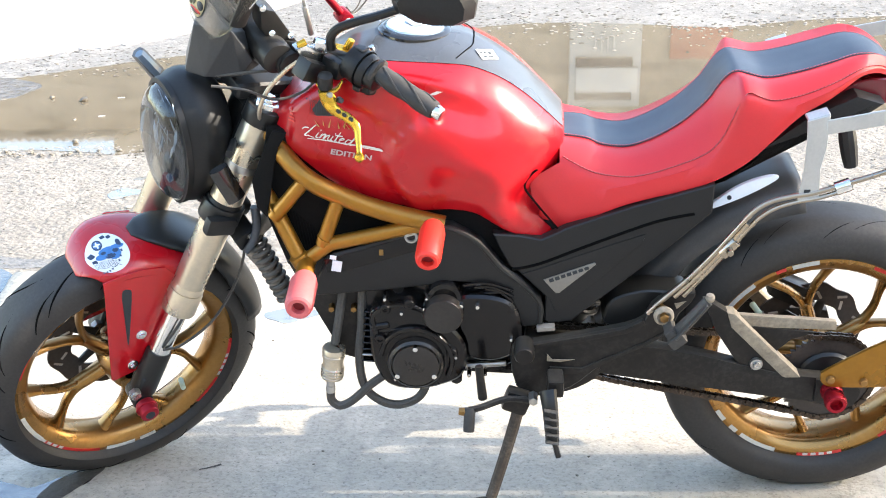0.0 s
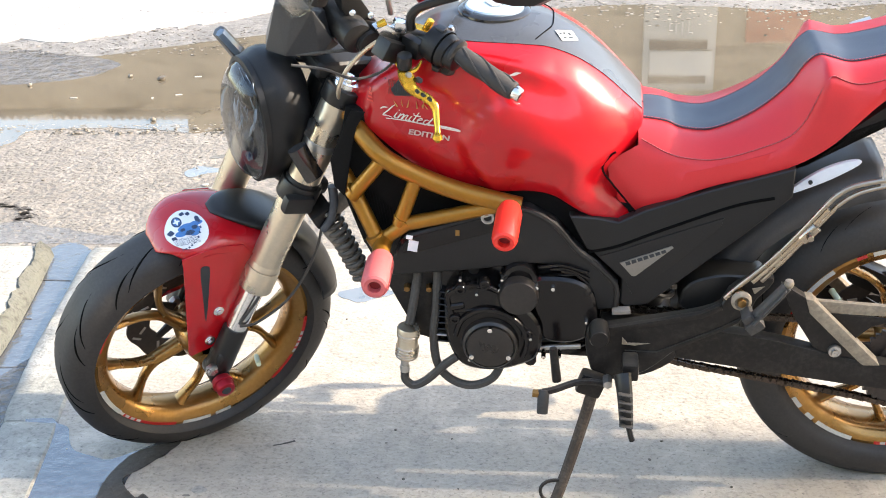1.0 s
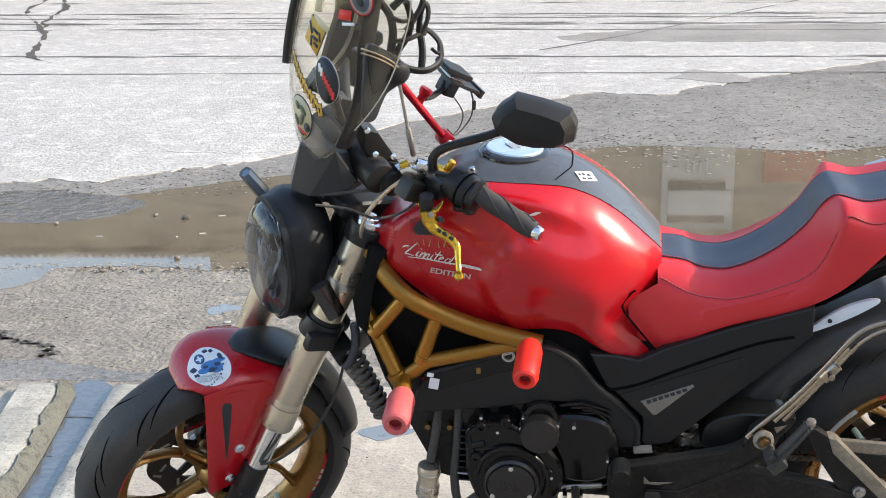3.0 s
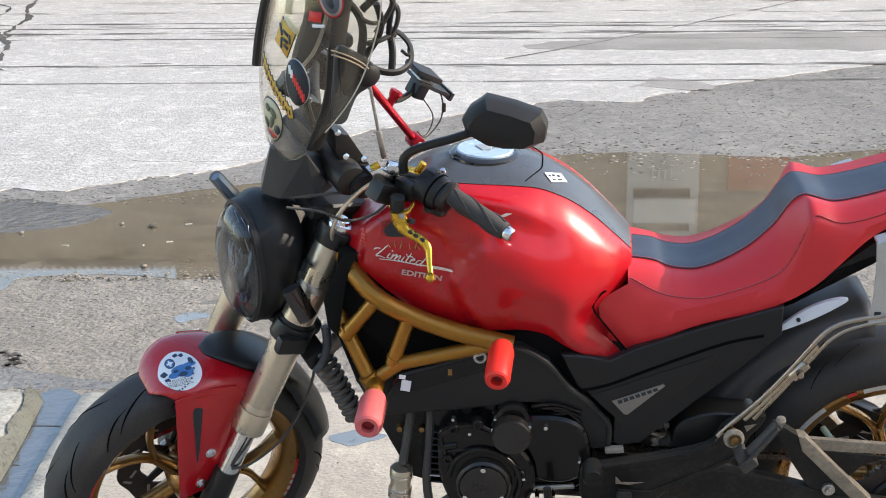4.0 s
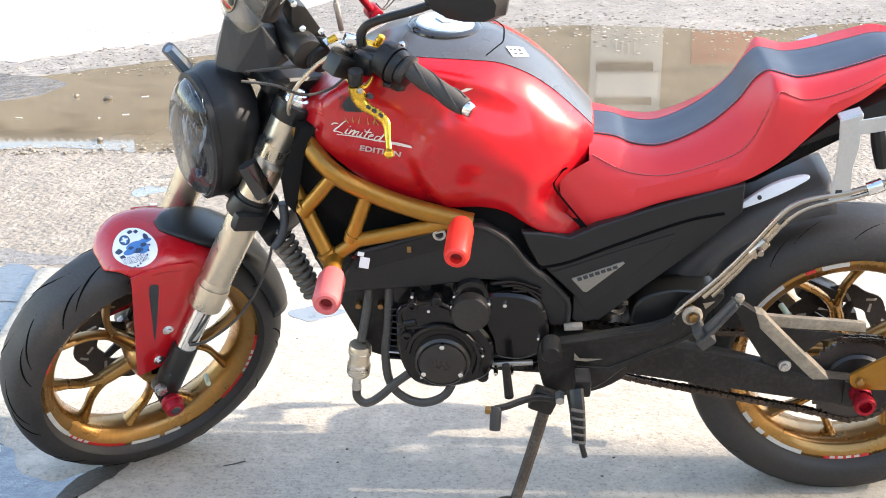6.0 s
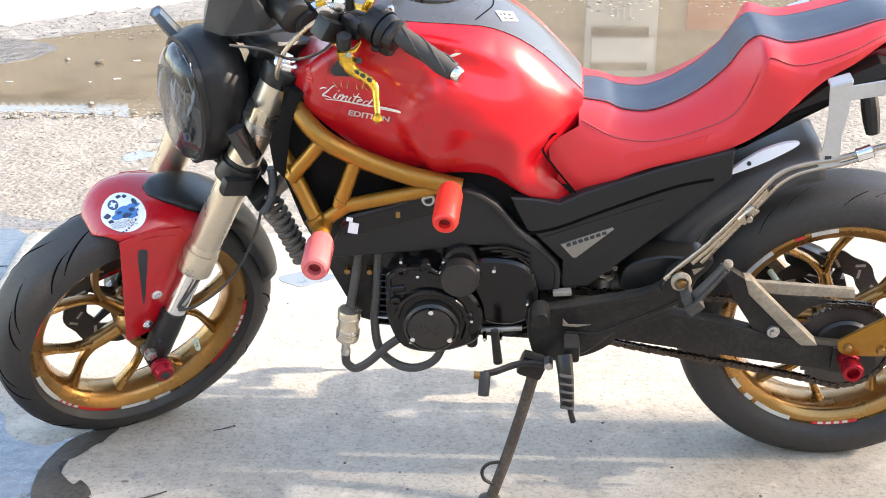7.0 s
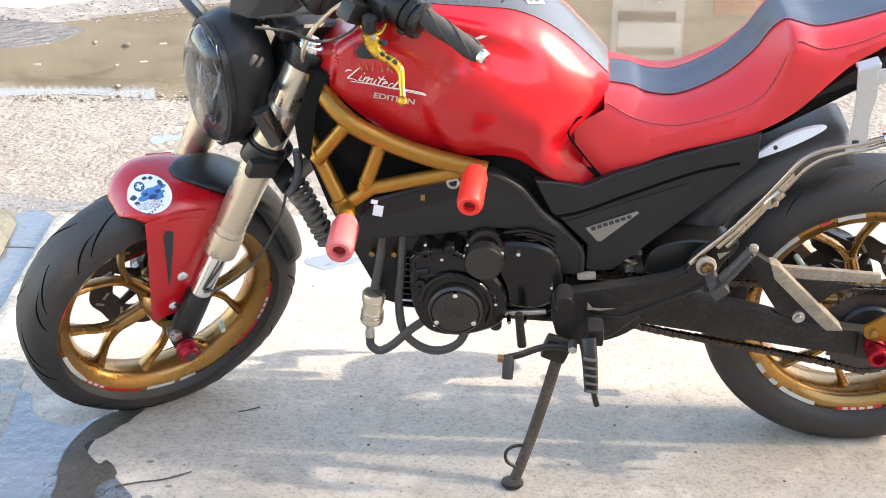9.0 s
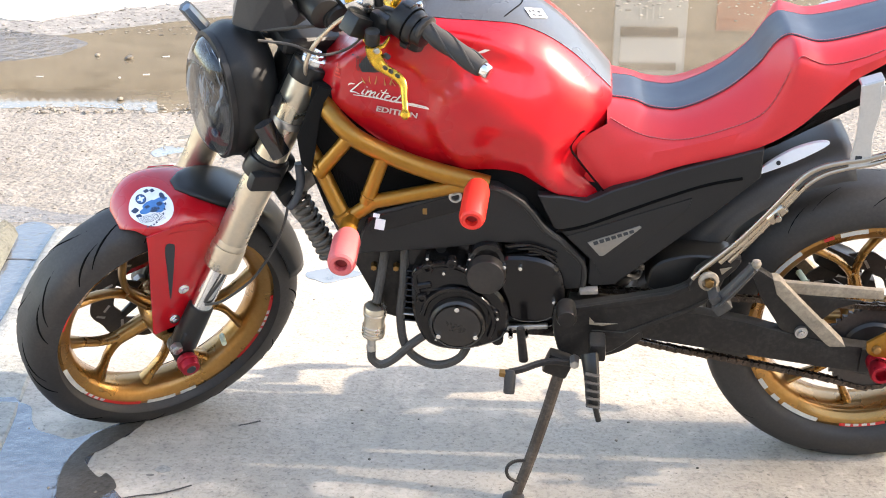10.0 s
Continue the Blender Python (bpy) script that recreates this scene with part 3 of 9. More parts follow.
joint("road_crack", [(0.2, 11.2), (1.0, 12.2), (2.2, 13.9), (3.6, 16.0), (4.6, 17.8)], 0.018, -0.0104, JOINT_TAR, "thin slanting crack in the concrete road", 9)
joint("road_crack", [(4.1, 18.0), (4.6, 17.0), (5.2, 15.9)], 0.03, -0.0104, CRACK_DIRT, "thin slanting crack in the concrete road", 10)
bm = bmesh.new()
crumbs = random.Random(12)
way = curve_points([(-1.95, 4.5, 0), (-1.86, 4.33, 0), (-1.75, 4.2, 0), (-1.66, 4.12, 0), (-1.58, 4.09, 0), (-1.5, 4.03, 0), (-1.5, 3.95, 0), (-1.48, 3.87, 0), (-1.52, 3.79, 0)], 14)
for q in way:
    for _ in range(2):
        cx, cy, r = q.x + crumbs.gauss(0, 0.012), q.y + crumbs.gauss(0, 0.01), crumbs.uniform(0.003, 0.012)
        ring = [bm.verts.new((cx + 1.5 * r * math.cos(k * 1.047) * crumbs.uniform(0.5, 1.2), cy + r * math.sin(k * 1.047) * crumbs.uniform(0.5, 1.2), -0.0193)) for k in range(6)]
        bm.faces.new(ring)
tagged(part("asphalt_crack", bm, CRACK_DIRT, smooth=False), "ragged dark crumbling crack in the asphalt", "crack", kind="stuff")


# kerb and gutter on the left of the apron
def kerb(name, line, width, height, mat, label, round_=0.025):
    bm = bmesh.new()
    pts = curve_points([(x, y, 0) for x, y in line], 10)
    secs = []
    for i, q in enumerate(pts):
        d = (pts[min(i + 1, len(pts) - 1)] - pts[max(i - 1, 0)]).normalized()
        s = Vector((-d.y, d.x, 0))
        end = min(i, len(pts) - 1 - i) / 3.0
        h = height * min(1.0, 0.55 + 0.45 * end)
        wob = 0.006 * noise.noise(Vector((q.x * 9, q.y * 9, 3.0)))
        prof = [(-0.5, -0.05), (-0.5, h - round_), (-0.5 + round_ / width, h), (0.5 - round_ / width * 1.6, h), (0.5 - round_ / width * 0.5, h - round_ * 0.6), (0.5, h - round_ * 1.8), (0.5, -0.05)]
        secs.append([q + s * (-k * width + wob) + Vector((0, 0, z + wob * (z > 0))) for k, z in prof])
    loft(bm, secs)
    return tagged(part(name, bm, mat, angle=50), label, "kerb", kind="structure")


# two kerb rows with the wet channel between them
def kerb_stone(name, left, right, y0, y1, top, slope, mat, label, seed, end=0.0):
    """One flat-topped kerb stone between two edge lines; its channel side slopes and is worn ragged."""
    bm = bmesh.new()
    secs = []
    n = max(4, int((y1 - y0) / 0.03))
    for i in range(n + 1):
        y = y0 + (y1 - y0) * i / n
        k = min(i, n - i)
        h = top - (0.006 if k == 0 else 0.0015 if k == 1 else 0.0) - end * max(0.0, (y - (y1 - 0.09)) / 0.09) ** 2
        wob = 0.006 * noise.noise(Vector((seed, y * 14, 1.0))) + 0.004 * noise.noise(Vector((seed, y * 47, 4.0)))
        xl, xr = left(y), right(y)
        lip = 0.002 * noise.noise(Vector((seed + 3, y * 22, 2.0)))
        if slope > 0:
            prof = [(xl, -0.06), (xl, h - 0.006), (xl + 0.006, h), (xl + 0.045, h + 0.001 + lip), (xr - 0.02, h + lip), (xr + wob, h - 0.003), (xr + wob + slope * 0.5, h - 0.02 + lip), (xr + slope, -0.02), (xr + slope, -0.06)]
        else:
            prof = [(xl, -0.06), (xl, -0.02), (xl + 0.003 + wob * 0.4, h - 0.006), (xl + 0.01 + wob * 0.4, h), (xl + 0.045, h + 0.001 + lip), (xr - 0.02, h + lip), (xr - 0.006, h), (xr, h - 0.006), (xr, -0.06)]
        secs.append([Vector((x, y, z)) for x, z in prof])
    loft(bm, secs)
    return tagged(part(name, bm, mat, angle=40), label, "kerb", kind="structure")


def across(table):
    return lambda y: interp(table, y)[0]


A_LEFT = across([(-3.0, -1.1), (0.5, -1.26), (2.0, -1.33), (3.18, -1.401), (3.37, -1.424), (3.64, -1.456)])
A_RIGHT = across([(-3.0, -0.99), (0.5, -1.13), (2.0, -1.2), (2.8, -1.26), (3.08, -1.274), (3.39, -1.304), (3.67, -1.339)])
B_LEFT = across([(-3.0, -0.9), (0.5, -0.98), (2.0, -1.04), (2.54, -1.093), (2.92, -1.14), (3.25, -1.168), (3.72, -1.195)])
B_RIGHT = across([(-3.0, -0.86), (0.5, -0.88), (2.0, -0.915), (2.49, -0.955), (2.736, -0.985), (3.2, -1.03), (3.69, -1.074)])
for y0, y1 in ((-3.0, -1.6), (-1.595, -0.3), (-0.295, 1.0), (1.005, 2.3), (2.305, 3.67)):
    kerb_stone("kerb", A_LEFT, A_RIGHT, y0, y1, 0.03, 0.035, KERB_CONCRETE, "weathered pale concrete kerb with a mossy ragged edge", y0, 0.02 if y1 > 3.6 else 0.0)
for y0, y1 in ((-3.0, -1.3), (-1.295, 0.0), (0.005, 1.3), (1.305, 2.626), (2.632, 3.68)):
    kerb_stone("kerb", B_LEFT, B_RIGHT, y0, y1, 0.006, 0.0, KERB_CONCRETE, "pale concrete kerb stone beside the wet channel", y0 + 9)
sheet("gutter", ragged([(-1.33, 3.675), (-1.26, 2.8), (-1.15, 1.5), (-1.0, -3), (-0.89, -3), (-1.03, 2.2), (-1.14, 2.92), (-1.168, 3.3), (-1.19, 3.68)], 0.002, 14, 91), -0.0165, 0.02, WET_CONCRETE, "wet concrete channel reflecting the sky", category="gutter")
for pts in ([(-1.285, 3.47), (-1.24, 3.468), (-1.192, 3.465)], [(-1.272, 3.214), (-1.25, 3.212), (-1.222, 3.208)], [(-1.25, 2.93), (-1.2, 2.925), (-1.15, 2.93)]):
    joint("channel_joint", pts, 0.0035, -0.0152, CRACK_DIRT, "dark joint across the wet channel", 6, 0.3)
WET_GRIT = ground_material("wet_gritty_concrete", (0.045, 0.05, 0.058), (0.075, 0.08, 0.085), 0.2, 45, 1.0, 0.01, spec=0.9, ior=1.7, pits=0.7, flecks=0.6)
sheet("channel_grit", ragged([(-1.245, 2.98), (-1.2, 2.86), (-1.14, 2.98), (-1.09, 2.6), (-1.03, 2.2), (-0.99, 0.5), (-0.93, -2.0), (-1.0, -2.0), (-1.11, 1.0), (-1.18, 2.2), (-1.22, 2.7)], 0.02, 16, 95), -0.0155, 0.001, WET_GRIT, "dark wet grit in the channel", category="grit")
MOSS = ground_material("dry_moss", (0.085, 0.087, 0.07), (0.15, 0.15, 0.13), 0.9, 120, 1.0, 0.006, flecks=0.6)
bm = bmesh.new()
rows = []
for i in range(161):
    y = 1.6 + 2.05 * i / 160
    ragg = 0.018 * noise.noise(Vector((y * 9, 2.0, 5.0))) + 0.012 * noise.noise(Vector((y * 31, 7.0, 5.0)))
    x0, x1 = A_RIGHT(y) + 0.006 + ragg, A_RIGHT(y) + 0.032
    rows.append([Vector((x0 - 0.004, y, 0.0285)), Vector((x0, y, 0.0325)), Vector((max(x0 + 0.004, A_RIGHT(y) + 0.004), y, 0.0295)), Vector(((x0 + x1) / 2 + 0.012, y, 0.0125)), Vector((x1 + 0.008, y, -0.0145))])
loft(bm, rows, cap=False, closed=False)
tagged(part("kerb_moss", bm, MOSS), "dry grey-green moss on the kerb's worn edge", "moss", kind="stuff")
sheet("pavement", [(-30, -8), (-1.1, -8), (-1.105, -3.0), (-1.265, 0.5), (-1.335, 2.0), (-1.405, 3.18), (-1.459, 3.62), (-1.6, 3.62), (-30, 3.66)], 0.0, 0.05, PAD_CONCRETE, "pale concrete apron beyond the kerb", category="pavement")
kerb("kerb_far", [(60, 19.0), (20, 19.0), (0, 19.02), (-4, 19.05), (-20, 19.1), (-60, 19.1)], 0.2, 0.16, KERB_CONCRETE, "pale kerb on the far side of the road")
sheet("pavement", [(-60, 19.15), (60, 19.05), (60, 21.6), (-60, 21.6)], 0.13, 0.15, KERB_CONCRETE, "pavement on the far side of the road", category="pavement")
bm = bmesh.new()
box(bm, (-4.0, 18.93, 0.06), (0.95, 0.06, 0.09), (0, 0, 0), 0.01)
tagged(part("drain_opening", bm, CRACK_DIRT), "dark storm drain opening in the kerb", "drain", kind="structure")


# the facade across the road, which the puddles mirror
def facade():
    y = 21.6
    wall_mat = material("brown_plaster", (0.3, 0.25, 0.185), 0.85, 0, 0.25, 0.6, 9, 0.3, 0.01)
    grey = material("grey_sheet_metal", (0.42, 0.42, 0.4), 0.5, 0.2, 0.12, 1.2, 20, 0.1, 0.004)
    pale = material("pale_shutter", (0.55, 0.55, 0.53), 0.5, 0.1, 0.1, 1.2, 20, 0.1, 0.004)
    rust = material("red_brown_panel", (0.34, 0.12, 0.07), 0.7, 0, 0.2, 1.0, 12, 0.2, 0.006)
    roofm = material("corrugated_roof", (0.45, 0.43, 0.4), 0.5, 0.4, 0.2, 0.8, 10, 0.1, 0.004)
    house = new("house")
    tagged(house, "low brown plastered building with a corrugated roof", "building")
    bm = bmesh.new()
    box(bm, (0, y + 2.0, 2.28), (44, 4.0, 4.66))
    part("wall", bm, wall_mat, house)
    bm = bmesh.new()
    secs = []
    for yy, z in ((y - 0.35, 4.685), (y + 4.2, 5.7)):
        secs.append([(-22.4 + 44.8 * i / 1280, yy, z + 0.03 * math.sin(i * math.pi / 2)) for i in range(1281)])
    loft(bm, secs, cap=False, closed=False)
    shell(part("roof", bm, roofm, house, "corrugated metal roof"), 0.02)
    bm = bmesh.new()
    box(bm, (8.6, y - 0.42, 5.0), (27.2, 0.12, 0.8), (0, 0, 0), 0.02)
    part("parapet", bm, wall_mat, house, "brown parapet above the eaves")
    bm = bmesh.new()
    box(bm, (2.95, y - 0.06, 3.55), (1.16, 0.12, 1.45), (0, 0, 0), 0.02)
    win = part("window", bm, grey, house, "grey panelled window box")
    bm = bmesh.new()
    box(bm, (2.98, y - 0.13, 3.82), (1.0, 0.05, 0.42), (0, 0, 0), 0.01)
    part("shutter", bm, pale, win)
    for z, h in ((3.52, 0.14), (4.08, 0.14)):
        bm = bmesh.new()
        box(bm, (2.93, y - 0.13, z), (0.92, 0.05, h), (0, 0, 0), 0.01)
        part("slot", bm, CRACK_DIRT, win)
    for k in range(4):
        bm = bmesh.new()
        box(bm, (2.78 + 0.1 * k, y - 0.13, 3.22), (0.02, 0.03, 0.22))
        part("bar", bm, pale, win)
    bm = bmesh.new()
    box(bm, (4.5, y - 0.04, 3.0), (1.0, 0.08, 1.0), (0, 0, 0), 0.02)
    part("panel", bm, rust, house)
    for x in (-14, -9.5, -3.5, 9, 14):
        bm = bmesh.new()
        box(bm, (x, y - 0.02, 2.2), (1.4, 0.06, 1.5), (0, 0, 0), 0.02)
        part("window", bm, CRACK_DIRT, house)


facade()

# loose stones and litter lying on the ground
STONE = material("pebble", (0.17, 0.15, 0.12), 0.8, 0, 0.25, 30, 160, 0.4, 0.002, per_piece=0.4)
LITTER = material("paper_scrap", (0.36, 0.34, 0.3), 0.7, 0, 0.1, 20, 100, 0.2, 0.001)


def pebble_mesh(seed):
    bm = bmesh.new()
    bmesh.ops.create_icosphere(bm, subdivisions=1, radius=1.0)
    for v in bm.verts:
        v.co *= 1 + 0.35 * noise.noise(v.co * 1.3 + Vector((seed * 5.1, 0, 0)))
        v.co.z *= 0.6
    finish(bm, True, 60)
    me = bpy.data.meshes.new("stone")
    bm.to_mesh(me)
    bm.free()
    me.materials.append(STONE)
    return me


pebbles = [pebble_mesh(i) for i in range(4)]
rnd = random.Random(7)
spots = [(-1.453, 5.7, 0.018), (-1.34, 5.07, 0.014), (-2.0, 5.6, 0.012), (-1.6, 5.75, 0.012)]
spots += [(rnd.uniform(-1.75, -0.5), 4.95 + rnd.uniform(-0.07, 0.0), rnd.uniform(0.003, 0.008)) for _ in range(120)]
spots += [(rnd.uniform(-2.2, 2.4), rnd.uniform(3.72, 4.9), rnd.uniform(0.002, 0.006)) for _ in range(110)]
spots += [(rnd.uniform(-1.0, 1.4), rnd.uniform(1.95, 3.6), rnd.uniform(0.0015, 0.0035)) for _ in range(60)]
for i, (x, y, r) in enumerate(spots):
    ob = new("stone", pebbles[i % 4])
    ob.matrix_world = pose(x, y, (-0.016 if y > 3.68 else 0.0) + r * 0.35, 0, 0, rnd.uniform(0, 360)) @ Matrix.Diagonal((r * rnd.uniform(0.8, 1.5), r, r, 1))
    tagged(ob, "small grey stone lying on the ground", "stone", "stones on the ground")
for x, y, w, d, turn in ((-1.3, 5.75, 0.07, 0.02, 25), (-1.32, 5.45, 0.06, 0.02, 20), (-1.42, 5.4, 0.04, 0.02, 40), (-1.75, 5.4, 0.07, 0.015, 5), (-0.98, 4.3, 0.05, 0.035, 10), (-0.95, 4.27, 0.04, 0.03, 50)):
    bm = bmesh.new()
    box(bm, (0, 0, 0), (w * 0.42, d * 0.5, 0.004), (0, 0, 0), 0.0018, 1)
    for v in bm.verts:
        v.co.x += 0.006 * noise.noise(v.co * 60 + Vector((x * 9, 0, 0)))
        v.co.y += 0.004 * noise.noise(v.co * 70 + Vector((0, x * 9, 0)))
    ob = part("litter", bm, LITTER)
    ob.matrix_world = pose(x, y, -0.0165, 0, 0, turn)
    tagged(ob, "small pale scrap of litter on the ground", "litter", "scraps of litter")


GRAVEL = material("gravel_chips", (0.24, 0.22, 0.19), 0.85, 0, 0.2, 20, 120, 0.3, 0.001)
gn, glink = GRAVEL.node_tree.nodes, GRAVEL.node_tree.links.new
island, span, tint = gn.new("ShaderNodeNewGeometry"), gn.new("ShaderNodeMapRange"), gn.new("ShaderNodeVectorMath")
span.inputs[3].default_value, span.inputs[4].default_value = 0.35, 1.3
tint.operation = "SCALE"
tint.inputs[0].default_value = (0.24, 0.22, 0.19)
glink(island.outputs["Random Per Island"], span.inputs[0])
glink(span.outputs[0], tint.inputs["Scale"])
glink(tint.outputs[0], gn["Principled BSDF"].inputs["Base Color"])
gravel = random.Random(21)
coords, faces = [], []
for _ in range(1100):
    x = gravel.uniform(-0.8, 3.6)
    y = interp([(-0.8, 6.85), (0.2, 7.2), (0.8, 7.3), (1.6, 7.2), (2.3, 7.4), (3.6, 7.55)], x)[0] + gravel.gauss(-0.05, 0.22)
    r, start = gravel.uniform(0.003, 0.011), len(coords)
    for v in pebbles[gravel.randrange(4)].vertices:
        coords.append((x + v.co.x * r * 1.3, y + v.co.y * r, -0.0175 + v.co.z * r * 0.7))
    faces += [tuple(start + k for k in p.vertices) for p in pebbles[0].polygons]
for count, xs, ys, low, high in ((3200, (-2.6, 2.6), (3.7, 5.0), 0.0015, 0.0045), (700, (-2.8, -0.4), (4.9, 5.02), 0.002, 0.007), (3600, (-1.6, 4.2), (7.1, 10.4), 0.002, 0.0065), (700, (-3.2, -1.2), (6.15, 6.75), 0.002, 0.007)):
    for _ in range(count):
        x, y = gravel.uniform(*xs), gravel.uniform(*ys)
        if y > 7 and y < interp([(-1.6, 6.6), (-0.8, 6.85), (0.2, 7.2), (0.8, 7.3), (1.6, 7.2), (2.3, 7.4), (4.2, 7.6)], x)[0] + 0.1:
            continue
        r, start = gravel.uniform(low, high), len(coords)
        sx_, sy_ = gravel.uniform(0.8, 2.0), gravel.uniform(0.6, 1.2)
        for v in pebbles[gravel.randrange(4)].vertices:
            coords.append((x + v.co.x * r * sx_, y + v.co.y * r * sy_, (-0.0185 if y < 6 else -0.0165) + v.co.z * r * 0.6))
        faces += [tuple(start + k for k in p.vertices) for p in pebbles[0].polygons]
gravel_mesh = bpy.data.meshes.new("gravel")
gravel_mesh.from_pydata(coords, [], faces)
gravel_mesh.materials.append(GRAVEL)
tagged(new("gravel", gravel_mesh), "small loose gravel and grit on the asphalt", "gravel", kind="stuff")


# unseen plain wall, added at the camera's back to bound and bounce the light
bm = bmesh.new()
box(bm, (-2, -5.2, 1.6), (24, 0.2, 3.3))
tagged(part("unseen_wall_south", bm, material("pale_render", (0.66, 0.55, 0.42), 0.85, 0, 0.2, 0.7, 12, 0.3, 0.006)), "unseen pale wall added behind the camera to shape the fill light", "wall", kind="structure")
# unseen slatted screen, added so that its gaps thin the sun on the foreground
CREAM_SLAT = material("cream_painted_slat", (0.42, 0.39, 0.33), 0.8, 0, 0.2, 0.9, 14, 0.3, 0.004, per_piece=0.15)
shade_screen = new("shade_screen_east")
tagged(shade_screen, "unseen tall slatted screen added to part-shade the foreground", "wall", kind="structure")
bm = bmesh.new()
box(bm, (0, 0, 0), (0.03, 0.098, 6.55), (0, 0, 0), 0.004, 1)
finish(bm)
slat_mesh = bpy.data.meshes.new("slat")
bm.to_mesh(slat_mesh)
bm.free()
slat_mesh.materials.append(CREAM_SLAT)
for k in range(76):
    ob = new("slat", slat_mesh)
    ob.parent = shade_screen
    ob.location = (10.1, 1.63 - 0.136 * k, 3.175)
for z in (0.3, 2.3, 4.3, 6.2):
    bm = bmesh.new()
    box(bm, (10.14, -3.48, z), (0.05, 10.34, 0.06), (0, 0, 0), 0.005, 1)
    part("rail", bm, CREAM_SLAT, shade_screen)


# ---- the motorcycle ----
# Built in its own axes: x to the tail, y to its right side, z up; the rear tyre stands at the origin.
bike = new("motorcycle")
bike.matrix_world = pose(0.7917, 2.4928, 0.0, 7.5, 0, -2.663)
tagged(bike, "red and black motorcycle with gold wheels on its side stand", "motorcycle")
STEER = Matrix.Translation((-1.408, 0, 0.279)) @ Matrix.Rotation(radians(36.34), 4, Vector((math.sin(radians(25)), 0, math.cos(radians(25)))))
REAR_AXLE = pose(0, 0, 0.312)


def bar2(bm, p, q, w0, w1, y0, y1, bevel=0.003):
    """A flat tapered arm in the wheel's plane from p to q."""
    p, q = Vector(p), Vector(q)
    d = (q - p).normalized()
    s = Vector((-d.y, d.x))
    pts = [p + s * w0, q + s * w1, q - s * w1, p - s * w0]
    plate(bm, [tuple(v) for v in pts], y0, y1, bevel)


def arc_strip(bm, r0, r1, a0, a1, y, thick=0.0006, n=10):
    pts = [(math.cos(a0 + (a1 - a0) * i / n) * r1, math.sin(a0 + (a1 - a0) * i / n) * r1) for i in range(n + 1)]
    pts += [(math.cos(a1 + (a0 - a1) * i / n) * r0, math.sin(a1 + (a0 - a1) * i / n) * r0) for i in range(n + 1)]
    t = bmesh.new()
    lo, hi = [t.verts.new((x, y, z)) for x, z in pts], [t.verts.new((x, y - thick, z)) for x, z in pts]
    m = n + 1
    k = len(pts)
    for i in range(n):
        t.faces.new((hi[i], hi[i + 1], hi[k - 2 - i], hi[k - 1 - i]))
    for i in range(k):
        t.faces.new((lo[i], lo[(i + 1) % k], hi[(i + 1) % k], hi[i]))
    merge(bm, t)


def tyre_surface(radius, half, s):
    """Radius and side offset of the tread at s from -1 (left edge) to 1."""
    return radius - 0.055 * abs(s) ** 2.9, half * math.sin(s * math.pi / 2 * 0.95)


